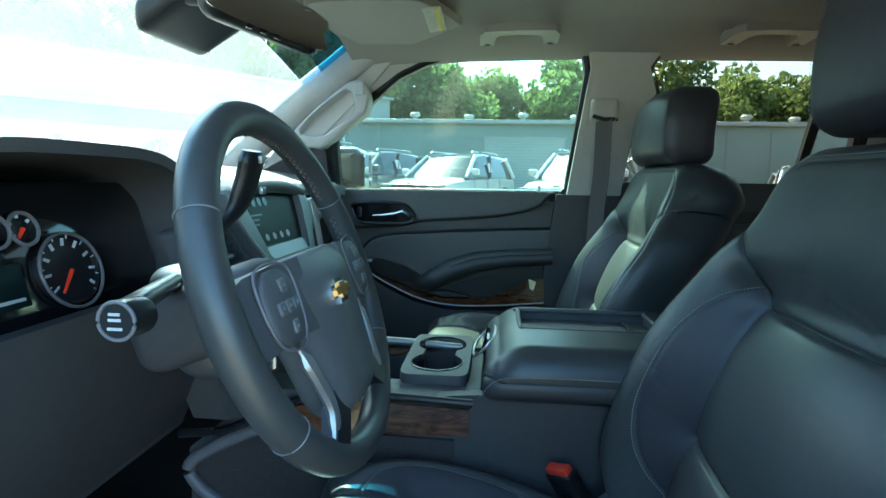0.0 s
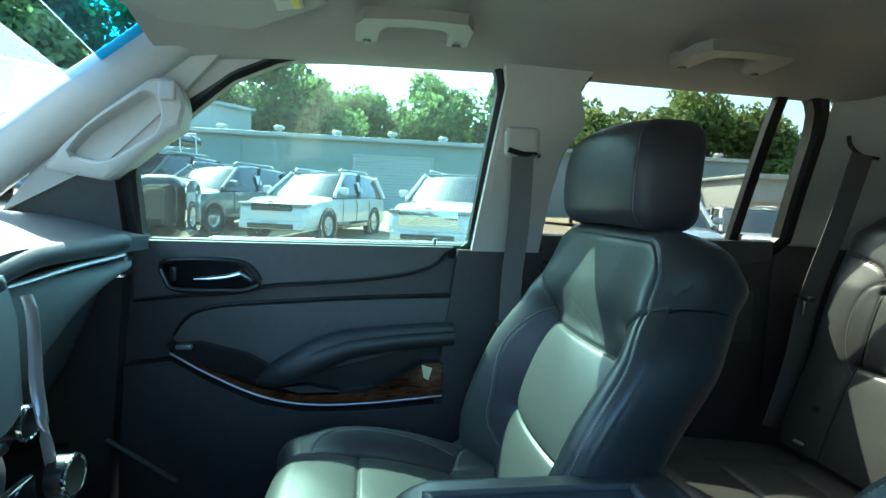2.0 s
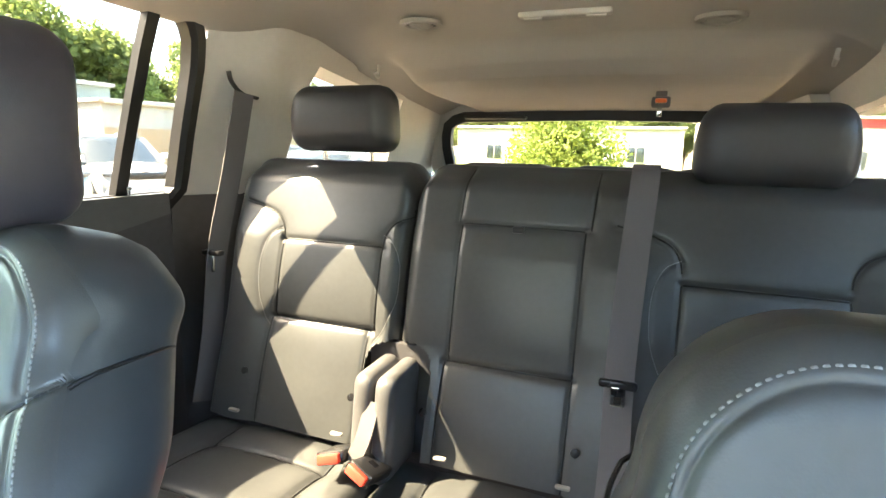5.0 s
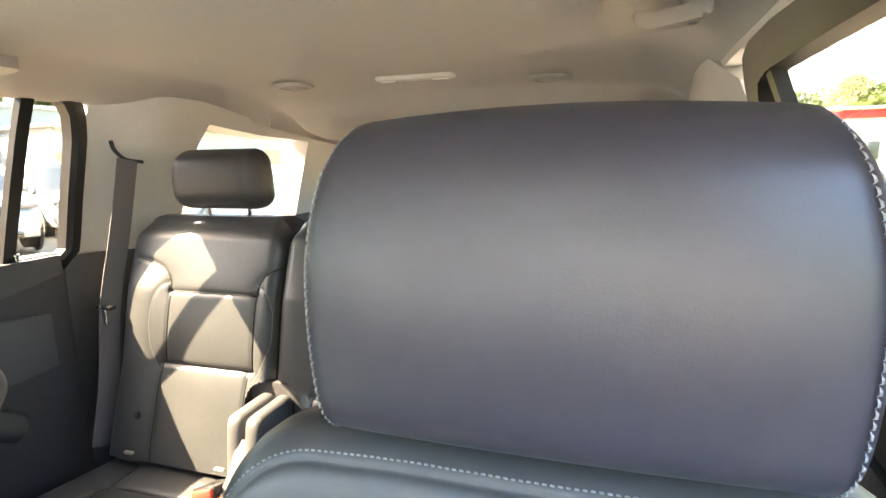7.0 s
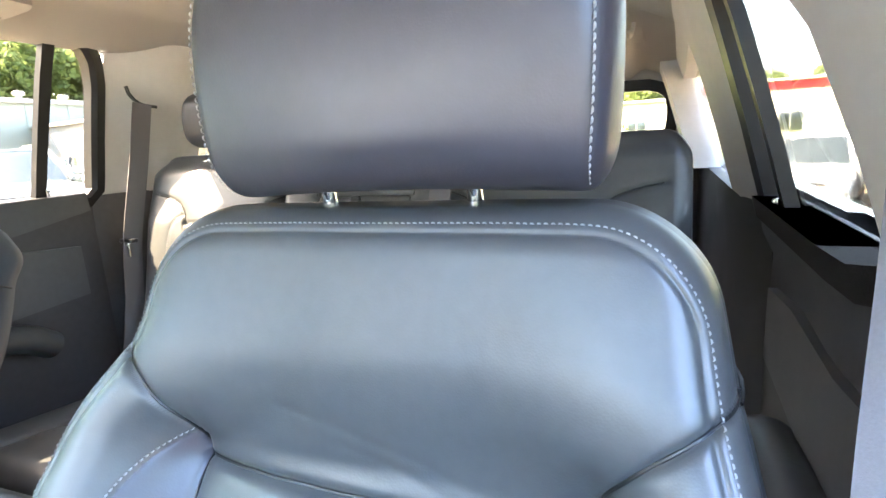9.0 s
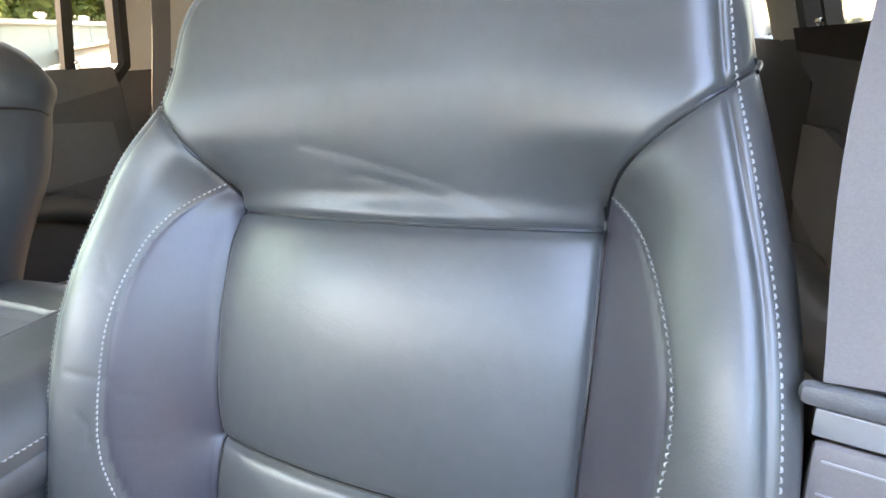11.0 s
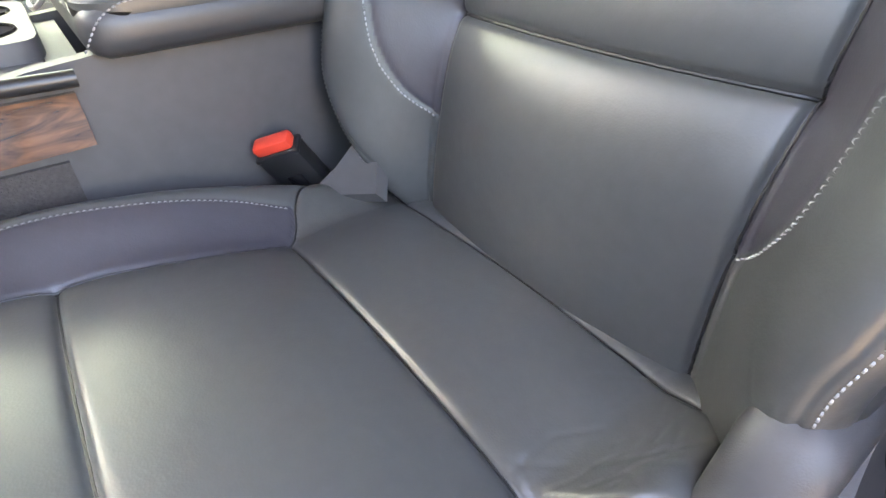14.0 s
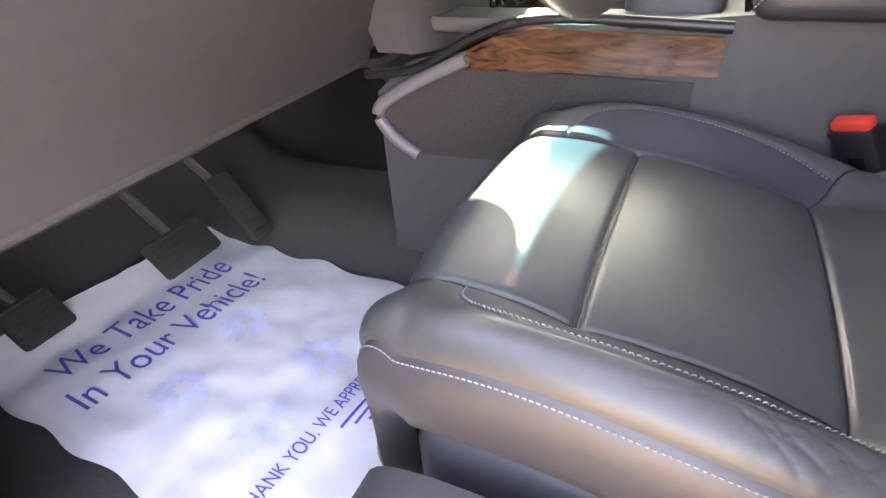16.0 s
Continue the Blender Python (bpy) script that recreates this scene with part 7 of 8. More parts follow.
ah_o, ah_i = dense(AH_OUT, 66), dense(AH_IN, 66)
part("grip", loft([[on_handle(a, b, c) for a, b in poly] for poly, c in ((ah_o, 0.060), (ah_o, 0.006), (scaled(ah_o, -0.006), 0.0), (scaled(ah_i, 0.010), 0.0), (scaled(ah_i, 0.005), 0.006), (scaled(ah_i, 0.003), 0.050))], True, False), GREYTRIM, ah)
part("handle_well", slab(AH_IN, lambda a, b, c: (side_x(b) - 0.022 + c, a, b), 0.01), GREYTRIM, ah)
part("end_cap", pillow(0.006, 0.016, 0.020, 0.005, 8, at=(side_x(1.74) - 0.064, 0.768, 1.742)), GREYTRIM, ah)


def visor(sx, label):
    v = thing("sun_visor", label, "sun visor", "sun visors")
    outline = [(0.26, 0.80), (0.66, 0.72), (0.685, 0.665), (0.60, 0.625), (0.30, 0.615), (0.25, 0.65)] if sx < 0 else [(0.27, 0.79), (0.60, 0.745), (0.685, 0.68), (0.665, 0.64), (0.48, 0.46), (0.44, 0.45), (0.30, 0.50), (0.25, 0.56)]
    part("pad", slab([tuple(p) for p in spline(outline, 44, True)], lambda a, b, c: (sx * a, b, 1.852 + 0.02 * (0.75 - b) - 0.03 * max(0, a - 0.55) + c), 0.02, 0.008), HEADLINER, v)
    if sx > 0:
        part("warning_label", slab([(0.30, 0.522), (0.29, 0.478), (0.475, 0.482), (0.500, 0.528)], lambda a, b, c: (a, b, 1.848 + 0.02 * (0.75 - b) + c), 0.002), LABEL, v, "pale warning label with grey print bars")
        part("label_bar", slab([(0.298, 0.494), (0.296, 0.483), (0.474, 0.487), (0.480, 0.498)], lambda a, b, c: (a, b, 1.8465 + 0.02 * (0.75 - b) + c), 0.001), LABEL_Y, v, "yellow bar on the label")
        for k in range(4):
            part("print_bar", slab([(0.325 + 0.04 * k, 0.517), (0.323 + 0.04 * k, 0.502), (0.330 + 0.04 * k, 0.502), (0.332 + 0.04 * k, 0.517)], lambda a, b, c: (a, b, 1.847 + 0.02 * (0.75 - b) + c), 0.0006), GREYTRIM, v)
    part("pivot", tube([(sx * 0.66, 0.70, 1.858), (sx * 0.69, 0.71, 1.872)], 0.008, 10), GREYTRIM, v)
    return v


visor(1, "grey fabric sun visor folded up, with a warning label")
visor(-1, "grey fabric sun visor folded up over the driver")
rm = thing("rear_view_mirror", "black rear view mirror hanging from the windshield", "mirror")
RMM = Matrix.Translation((-0.018, 0.752, 1.752)) @ Euler((radians(6), radians(4), radians(-25))).to_matrix().to_4x4()
me = pillow(0.128, 0.022, 0.042, np.array([0.03, 0.018, 0.03]), 16)
me.transform(RMM)
part("housing", me, SATIN, rm)
me = slab([tuple(p) for p in spline([(-0.115, -0.03), (0.115, -0.03), (0.12, 0.0), (0.112, 0.032), (-0.112, 0.032), (-0.12, 0.0)], 40, True)], lambda a, b, c: (a, -0.0235 + c, b), 0.002)
me.transform(RMM)
part("mirror_glass", me, MIRROR, rm, "reflecting glass")
for k in range(3):
    me = box(0.014, 0.006, 0.008, (-0.05 + 0.03 * k, -0.0225, -0.0365), 0.002)
    me.transform(RMM)
    part("mirror_button", me, PIANO, rm)
part("mount_arm", tube([(0, 0.77, 1.75), (0, 0.86, 1.785), (0, 0.97, 1.80)], [0.012, 0.014, 0.02], 10), SATIN, rm)
# Widened and moved sideways so its shadow ends the cushion's sun patch.
part("sensor_cover", pillow(0.115, 0.085, 0.034, 0.024, 14, at=(0.090, 0.918, 1.803), shape=lambda p: np.stack([p[:, 0], p[:, 1], p[:, 2] - 0.6 * p[:, 1]], 1)), SATIN, rm)
oc = thing("overhead_console", "grey overhead console with map lamps", "console")
part("body", pillow(0.11, 0.14, 0.018, 0.014, 12, at=(0, 0.56, 1.893)), GREYTRIM, oc)
for sx in (-1, 1):
    part("map_lamp", box(0.05, 0.03, 0.004, (sx * 0.05, 0.62, 1.874), 0.004), LENS, oc, "pale lamp lens")
dl = thing("dome_lamp", "slim ceiling lamp with two clear lenses", "ceiling lamp")
part("body", pillow(0.10, 0.018, 0.008, 0.007, 10, at=(0.01, -1.04, roof_z(0, -1.04) - 0.002)), GREYTRIM, dl)
for sx in (-1, 1):
    part("lens", pillow(0.022, 0.010, 0.005, 0.004, 8, at=(0.01 + sx * 0.068, -1.04, roof_z(0, -1.04) - 0.008)), LENS, dl, "clear lamp lens")


def round_vent(x, y, lens):
    v = thing("ceiling_vent", "round ceiling vent with fine slats", "vent", "ceiling vents")
    z = roof_z(x, y)
    part("ring", turned([(0.052, 0), (0.050, -0.008), (0.040, -0.010), (0.036, -0.004), (0.036, 0.0)], 32, (x, y, z + 0.001), None, False), HANDLE_GREY, v)
    part("inner", turned([(0.038, 0), (0.038, -0.003), (0, -0.0035)], 24, (x, y, z - 0.002), None, False), BLACK if not lens else HANDLE_GREY, v)
    for k in range(4):
        part("slat", box(0.056 if k in (1, 2) else 0.042, 0.006, 0.003, (x, y - 0.021 + 0.014 * k, z - 0.007), 0.001), HANDLE_GREY, v)


round_vent(0.350, -1.045, False)
round_vent(-0.305, -1.120, True)
round_vent(0.33, -0.12, False)
for sx in (-1, 1):
    ck = thing("coat_hook", "small folding coat hook at the headliner edge", "hook", "coat hooks")
    part("hook", tube(spline([(sx * 0.54, -1.19, 1.80), (sx * 0.535, -1.18, 1.775), (sx * 0.53, -1.165, 1.765), (sx * 0.53, -1.15, 1.775)], 12), 0.005, 8), GREYTRIM, ck)
lt = thing("belt_latch", "hanging belt latch with orange tab", "latch")
part("latch_body", box(0.05, 0.03, 0.03, (-0.205, -1.46, 1.715), 0.006), BLACK, lt)
part("latch_tab", box(0.030, 0.012, 0.012, (-0.205, -1.442, 1.718), 0.003), ORANGE, lt, "orange tab")
part("latch_tongue", box(0.014, 0.008, 0.03, (-0.203, -1.46, 1.690), 0.002), CHROME, lt)
part("latch_hanger", box(0.03, 0.02, 0.02, (-0.205, -1.46, 1.735), 0.003), BELT, lt)

# ---- passenger side outside mirror ----
om = thing("side_mirror", "black outside mirror on the passenger door", "mirror")
me = pillow(0.11, 0.06, 0.085, np.array([0.04, 0.04, 0.04]), 16, at=(1.08, 0.90, 1.50))
part("housing", me, PIANO, om)
part("mirror_glass", slab([tuple(p) for p in spline([(-0.09, -0.065), (0.09, -0.065), (0.095, 0.0), (0.085, 0.065), (-0.085, 0.065), (-0.095, 0.0)], 36, True)], lambda a, b, c: (1.08 + a * 0.98, 0.8375 + a * 0.12 + c, 1.50 + b), 0.003), MIRROR, om, "reflecting glass")
part("mirror_arm", box(0.12, 0.05, 0.03, (0.93, 0.93, 1.455), 0.01), PIANO, om)

# ---- driver footwell ----
mat_z = 0.668
pm = thing("paper_floor_mat", "white paper floor mat printed in blue, in the footwell", "floor mat")
def crumple(x, y):
    return 0.006 * noise.noise((x * 9, y * 9, 3.1)) + 0.004 * noise.noise((x * 24, y * 24, 1.0)) + 0.05 * float(smoothstep(1.25, 1.42, y))


MA, MU = Vector((-0.445, 1.00, 0)), math.radians(6)
def on_mat(a, b):
    """Mat coordinates: a across towards the console, b away from the seat."""
    x = MA.x + a * math.cos(MU) + b * math.sin(MU) * 0.6
    y = MA.y - a * math.sin(MU) + b * math.cos(MU)
    return x, y


def mat_pt(a, b, up=0.0):
    x, y = on_mat(a, b)
    return (x, y, mat_z + crumple(x, y) + up)


part("sheet", sheet(lambda a, b: mat_pt(a * (1 + 0.02 * math.sin(b * 40)), b), np.linspace(-0.235, 0.255, 50), np.linspace(-0.38, 0.34, 66), 0.0012, (0, 0, -1)), PAPER, pm)


def text_mesh(body, width, height, material, name, parent, fit, label=""):
    """Writing laid on a surface by fit(x, y)."""
    cu = bpy.data.curves.new("t", "FONT")
    cu.body, cu.align_x, cu.align_y = body, "CENTER", "CENTER"
    ob = bpy.data.objects.new("t", cu)
    me = bpy.data.meshes.new_from_object(ob)
    bpy.data.objects.remove(ob)
    bm = bmesh.new()
    bm.from_mesh(me)
    bmesh.ops.triangulate(bm, faces=bm.faces[:])
    wide = max(v.co.x for v in bm.verts) - min(v.co.x for v in bm.verts)
    tall = max(v.co.y for v in bm.verts) - min(v.co.y for v in bm.verts)
    for v in bm.verts:
        v.co = Vector(fit(v.co.x * width / wide, v.co.y * height / tall))
    me = bpy.data.meshes.new("m")
    bm.to_mesh(me)
    bm.free()
    return part(name, me, material, parent, label)


text_mesh("We Take Pride", 0.335, 0.060, INK, "mat_print", pm, lambda x, y: mat_pt(x - 0.0, 0.205 + y, 0.003), "blue printed line")
text_mesh("In Your Vehicle!", 0.350, 0.058, INK, "mat_print", pm, lambda x, y: mat_pt(x - 0.01, 0.115 + y, 0.003), "blue printed line")
text_mesh("THANK YOU. WE APPRECIATE YOUR", 0.36, 0.022, INK, "mat_print", pm, lambda x, y: mat_pt(x - 0.02, -0.235 + y, 0.003), "small blue printed line")
for cx, cy in ((-0.095, 0.0), (0.06, 0.03), (-0.085, -0.155), (0.05, -0.14)):
    motif = []
    for k in range(16):
        ang, r0, r1 = k * 2.4, 0.010 + 0.002 * (k % 3), 0.034 + 0.022 * ((k * 7) % 5) / 4
        dx, dy = math.cos(ang), math.sin(ang)
        motif.append(sheet(lambda a, b: mat_pt(cx + dx * (r0 + a * (r1 - r0)) - dy * b * 0.0075 * math.sin(0.25 + 2.7 * a), cy + dy * (r0 + a * (r1 - r0)) + dx * b * 0.0075 * math.sin(0.25 + 2.7 * a), 0.0028), np.linspace(0, 1, 6), np.linspace(-1, 1, 3)))
    part("print_motif", join(*motif), INK_PALE, pm, "pale blue printed sunburst")
for k in range(3):
    part("print_bar", sheet(lambda a, b: mat_pt(0.01 + a * (0.06 - 0.015 * k), -0.262 - 0.012 * k + b * 0.002, 0.003), np.linspace(-1, 1, 10), np.linspace(-1, 1, 2)), INK, pm)


def pedal(at, w, hgt, tilt, label, arm_to):
    p = thing("pedal", label, "pedal", "pedals")
    m = Matrix.Translation(at) @ Euler((tilt, 0, 0)).to_matrix().to_4x4()
    me = box(w, 0.018, hgt, (0, 0, 0), 0.008)
    me.transform(m)
    pad = part("pad", me, RUBBER, p)
    for k in range(6):
        me = box(w * 0.88, 0.005, 0.006, (0, -0.010, -hgt * 0.40 + hgt * 0.8 * k / 5), 0.002)
        me.transform(m)
        part("rib", me, RUBBER, pad)
    part("arm", tube([at, arm_to], 0.009, 8), BLACK, p)
    return p


pedal((-0.335, 1.190, 0.755), 0.125, 0.075, -0.75, "black ribbed brake pedal", (-0.335, 1.45, 0.98))
pedal((-0.185, 1.190, 0.760), 0.055, 0.150, -0.65, "black long accelerator pedal in the footwell", (-0.175, 1.48, 0.98))
pedal((-0.565, 1.260, 0.750), 0.085, 0.075, -0.75, "black ribbed parking brake pedal", (-0.60, 1.5, 0.95))

# ---- outside: lot, sheds, parked cars, woods ----
GROUND = mat("sunlit gravel and concrete lot", (0.23, 0.185, 0.120), 0.9, var=0.18, grain=3.0, stain=0.12, stain_scale=0.15, bump=0.6, bump_scale=12)
SHED_WALL = mat("pale green grey metal siding", (0.25, 0.29, 0.275), 0.55, var=0.05, grain=1.0, stain=0.06, stain_scale=0.3)
SHED_TRIM = mat("white metal trim", (0.36, 0.37, 0.355), 0.5, var=0.05)
SHUTTER = mat("white roll up shutter", (0.38, 0.42, 0.41), 0.5, var=0.04)
WHITE_WALL = mat("white painted wall", (0.45, 0.44, 0.42), 0.7, var=0.06, grain=2, stain_scale=0.4)
BLUE_BAND = mat("blue wall band", (0.10, 0.25, 0.62), 0.6, var=0.08)
RED_BAND = mat("red roof band", (0.55, 0.04, 0.05), 0.5, var=0.08)
TAN_WALL = mat("tan masonry wall", (0.36, 0.28, 0.18), 0.8, var=0.1)
GRASS = mat("mown grass", (0.17, 0.22, 0.04), 0.9, var=0.3, grain=6, stain=0.15, stain_scale=0.6, bump=0.8, bump_scale=40)
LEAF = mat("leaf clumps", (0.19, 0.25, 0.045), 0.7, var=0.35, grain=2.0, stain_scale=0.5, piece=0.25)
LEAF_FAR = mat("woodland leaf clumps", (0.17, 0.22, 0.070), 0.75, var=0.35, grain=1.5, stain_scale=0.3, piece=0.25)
for leaf in (LEAF, LEAF_FAR):
    nt = leaf.node_tree
    base = nt.nodes["Principled BSDF"]
    thin = nt.nodes.new("ShaderNodeBsdfTranslucent")
    blend = nt.nodes.new("ShaderNodeMixShader")
    blend.inputs[0].default_value = 0.45
    nt.links.new(base.inputs["Base Color"].links[0].from_socket, thin.inputs["Color"])
    nt.links.new(base.outputs[0], blend.inputs[1])
    nt.links.new(thin.outputs[0], blend.inputs[2])
    nt.links.new(blend.outputs[0], nt.nodes["Material Output"].inputs[0])
BARK = mat("bark", (0.09, 0.065, 0.045), 0.9, var=0.3, bump=0.8, bump_scale=20)
HEADLIGHT = mat("headlight lens", (0.22, 0.23, 0.24), 0.1, 0.3, var=0.2)
TYRE = mat("tyre rubber", (0.02, 0.02, 0.02), 0.8)
RIM = mat("alloy rim", (0.42, 0.43, 0.44), 0.3, 0.8)


def ground_z(x, y):
    g = 0.045 * min(21.0, max(0.0, x - 3.0)) - 0.022 * min(17.0, max(0.0, -x - 3.0))
    g += 0.050 * min(22.0, max(0.0, y - 3.0)) - 0.070 * min(13.0, max(0.0, -y - 3.0))
    return g


gx = np.concatenate([[-900, -300, -120, -60], np.linspace(-40, 40, 50), [60, 120, 300, 900]])
tagged(part("ground", sheet(lambda x, y: (x, y, ground_z(x, y)), gx, gx), GROUND), "sunlit pale gravel and concrete car lot", "ground", kind="structure")


def shed(label, at, yaw, length, depth, height, wall, band=None, doors=(), vents=0, ribs=None, roof_over=0.25, lower=None, windows=()):
    """A long low building; its front runs along local x, facing local -y."""
    b = thing("shed", label, "building", "buildings")
    m = Matrix.Translation(at) @ Matrix.Rotation(radians(yaw), 4, "Z")
    def put(name, me, material, parent=b, lab=""):
        me.transform(m)
        return part(name, me, material, parent, lab)
    put("wall", box(length, depth, height, (0, depth / 2, height / 2), 0.02), wall)
    put("roof", box(length + 0.4, depth + 2 * roof_over, 0.16, (0, depth / 2, height + 0.08), 0.03), SHED_TRIM)
    put("gutter", tube([(-length / 2, -roof_over, height), (length / 2, -roof_over, height)], 0.08, 8), SHED_TRIM)
    if ribs:
        for k in range(int(length / ribs)):
            put("wall_rib", box(0.035, 0.03, height - 0.1, (-length / 2 + (k + 0.5) * ribs, -0.012, height / 2), 0.008), wall)
    if band:
        z0, z1, material = band
        put("wall_band", box(length, 0.04, z1 - z0, (0, -0.022, (z0 + z1) / 2), 0.005), material, b, "painted band")
    if lower:
        put("lower_wall", box(length, 0.06, lower, (0, -0.032, lower / 2), 0.01), TAN_WALL)
    for x, w, h in doors:
        d = put("roller_door", box(w, 0.05, h, (x, -0.03, h / 2), 0.01), SHUTTER, b, "white slatted roller door")
        for k in range(int(h / 0.16)):
            put("slat", box(w - 0.04, 0.03, 0.13, (x, -0.062, 0.1 + 0.16 * k), 0.012), SHUTTER, d)
        put("door_frame", box(0.12, 0.08, h + 0.1, (x - w / 2, -0.05, h / 2), 0.01), SHED_TRIM, d)
        put("door_frame", box(0.12, 0.08, h + 0.1, (x + w / 2, -0.05, h / 2), 0.01), SHED_TRIM, d)
        put("door_head", box(w + 0.2, 0.10, 0.14, (x, -0.055, h + 0.05), 0.01), SHED_TRIM, d)
    for x, z, w, h in windows:
        wi = put("window", box(w, 0.05, h, (x, -0.02, z), 0.01), SHED_TRIM)
        for sx in (-1, 1):
            put("pane", box(w / 2 - 0.08, 0.02, h - 0.12, (x + sx * w / 4, -0.045, z), 0.005), CAR_GLASS, wi)
    for k in range(vents):
        x = -length / 2 + (k + 0.5) * length / vents
        put("roof_vent", turned([(0.14, 0), (0.14, 0.25), (0.26, 0.28), (0.30, 0.40), (0.20, 0.50), (0, 0.52)], 14, (x, 0.9 + (k % 2) * 0.8, height + 0.14), None, False), SHED_TRIM)
    return b


def wheel_mesh(r):
    return (turned([(r * 0.62, -0.10), (r * 0.95, -0.11), (r, -0.08), (r, 0.08), (r * 0.95, 0.11), (r * 0.62, 0.10)], 28, turn=Matrix.Rotation(radians(90), 4, "X"), caps=False),
            turned([(r * 0.64, 0.06), (r * 0.60, 0.10), (r * 0.5, 0.07), (r * 0.18, 0.08), (0.0, 0.09)], 20, turn=Matrix.Rotation(radians(90), 4, "X"), caps=False))


def suv(label, at, yaw, paint, style="suv", L=4.75, W=1.88, H=1.70, rails=True, hat=None, big_grille=False, lot=True):
    """A parked car, nose along local +x."""
    c = thing("parked_car", label, "car", "parked cars")
    m = Matrix.Translation(at) @ Matrix.Rotation(radians(yaw), 4, "Z")
    def put(name, me, material, parent=c, lab=""):
        me.transform(m)
        return part(name, me, material, parent, lab)
    h = L / 2
    hood, belt = 0.60 * H, 0.64 * H
    if style == "pickup":
        xs = [-h, -h + 0.05, -h * 0.25, h * 0.30, h * 0.45, h * 0.80, h * 0.97, h]
        tops = [0.62 * H, 0.66 * H, 0.66 * H, 0.66 * H, 0.64 * H, 0.62 * H, 0.58 * H, 0.50 * H]
    else:
        xs = [-h, -h + 0.06, -h * 0.6, 0, h * 0.42, h * 0.78, h * 0.95, h]
        tops = [0.58 * H, 0.64 * H, 0.65 * H, 0.63 * H, 0.61 * H, 0.57 * H, 0.50 * H, 0.42 * H]
    ws = [0.86, 0.95, 1.0, 1.0, 1.0, 0.98, 0.92, 0.80]
    rings = []
    for x, tz, w in zip(xs, tops, ws):
        a = W / 2 * w
        rings.append([(x, -a * 0.92, 0.28), (x, -a, 0.45), (x, -a * 1.01, tz * 0.72), (x, -a * 0.97, tz * 0.93), (x, -a * 0.86, tz), (x, -a * 0.4, tz + 0.02), (x, a * 0.4, tz + 0.02), (x, a * 0.86, tz), (x, a * 0.97, tz * 0.93), (x, a * 1.01, tz * 0.72), (x, a, 0.45), (x, a * 0.92, 0.28)])
    dense_r = []
    for i in range(len(rings) - 1):
        for f in np.linspace(0, 1, 5, endpoint=False):
            dense_r.append([tuple(np.array(p) * (1 - f) + np.array(q) * f) for p, q in zip(rings[i], rings[i + 1])])
    dense_r.append(rings[-1])
    put("body", loft(dense_r), paint)
    # cabin
    if style == "pickup":
        gx_ = [-h * 0.22, -h * 0.16, 0.05 * h, h * 0.22, h * 0.44]
        gz_ = [0.65 * H, 0.95 * H, H, 0.97 * H, 0.64 * H]
    else:
        gx_ = [-h * 0.97, -h * 0.80, -h * 0.2, h * 0.10, h * 0.47]
        gz_ = [0.64 * H, 0.96 * H, H, 0.97 * H, 0.61 * H]
    rr = []
    n = 24
    for k in range(n + 1):
        x = np.interp(k / n, np.linspace(0, 1, 5), gx_)
        z = float(np.interp(x, gx_, gz_))
        a = W / 2
        lean = np.interp(z, [0.6 * H, H], [0.95, 0.74])
        rr.append([(x, -a * 0.95, 0.60 * H), (x, -a * lean, z - 0.05), (x, -a * lean * 0.92, z), (x, a * lean * 0.92, z), (x, a * lean, z - 0.05), (x, a * 0.95, 0.60 * H)])
    put("cabin", loft(rr), CAR_GLASS, c, "dark window glass")
    put("roof_panel", loft([[(p[0], p[1], p[2] + 0.012) for p in r[1:5]] + [(p[0], p[1], p[2] - 0.05) for p in r[4:0:-1]] for r in rr if r[2][2] > 0.93 * H]), paint)
    for sy in (-1, 1):
        a = W / 2
        def pil(x0, x1, wd=0.05):
            z0, z1 = 0.62 * H, float(np.interp(x1, gx_, gz_)) - 0.03
            return tube([(x0, sy * a * 0.955, z0), (x1, sy * a * float(np.interp(z1, [0.6 * H, H], [0.955, 0.75])), z1)], wd, 8)
        put("pillar", pil(gx_[4] - 0.02, gx_[3]), paint)
        put("pillar", pil((gx_[1] + gx_[4]) / 2, (gx_[1] + gx_[3]) / 2 + 0.05, 0.04), PAINT_BLACK)
        put("pillar", pil(gx_[0] + 0.12, gx_[1], 0.08), paint)
        put("door_mirror", pillow(0.07, 0.11, 0.08, 0.05, 8, at=(gx_[4] - 0.25, sy * (a + 0.10), 0.70 * H)), paint)
        for x in (-h * 0.60, h * 0.62):
            put("wheel_arch", turned([(0.44, -0.02), (0.44, 0.03), (0.36, 0.03), (0.36, -0.02)], 24, (x, sy * a * 0.985, 0.36), Matrix.Rotation(radians(-90 * sy), 4, "X"), False), PAINT_BLACK if style == "suv" else paint)
            ty, ri = wheel_mesh(0.36)
            t = Matrix.Translation((x, sy * (a - 0.10), 0.36)) @ (Matrix.Rotation(math.pi, 4, "Z") if sy > 0 else Matrix.Identity(4))
            ty.transform(t)
            ri.transform(t)
            w = put("wheel", ty, TYRE)
            put("rim", ri, RIM, w, "alloy rim")
        put("headlight", pillow(0.16, 0.21, 0.045, 0.04, 10, at=(h * 0.935, sy * a * 0.68, 0.485 * H)), HEADLIGHT, c, "clear headlight")
        put("tail_light", pillow(0.06, 0.10, 0.12, 0.04, 8, at=(-h + 0.05, sy * a * 0.80, 0.55 * H)), NEEDLE, c, "red tail light")
        for x in (0.02 * h, -0.36 * h):
            put("door_handle", box(0.18, 0.03, 0.03, (x - 0.2, sy * (a * 1.0), 0.56 * H), 0.01), paint)
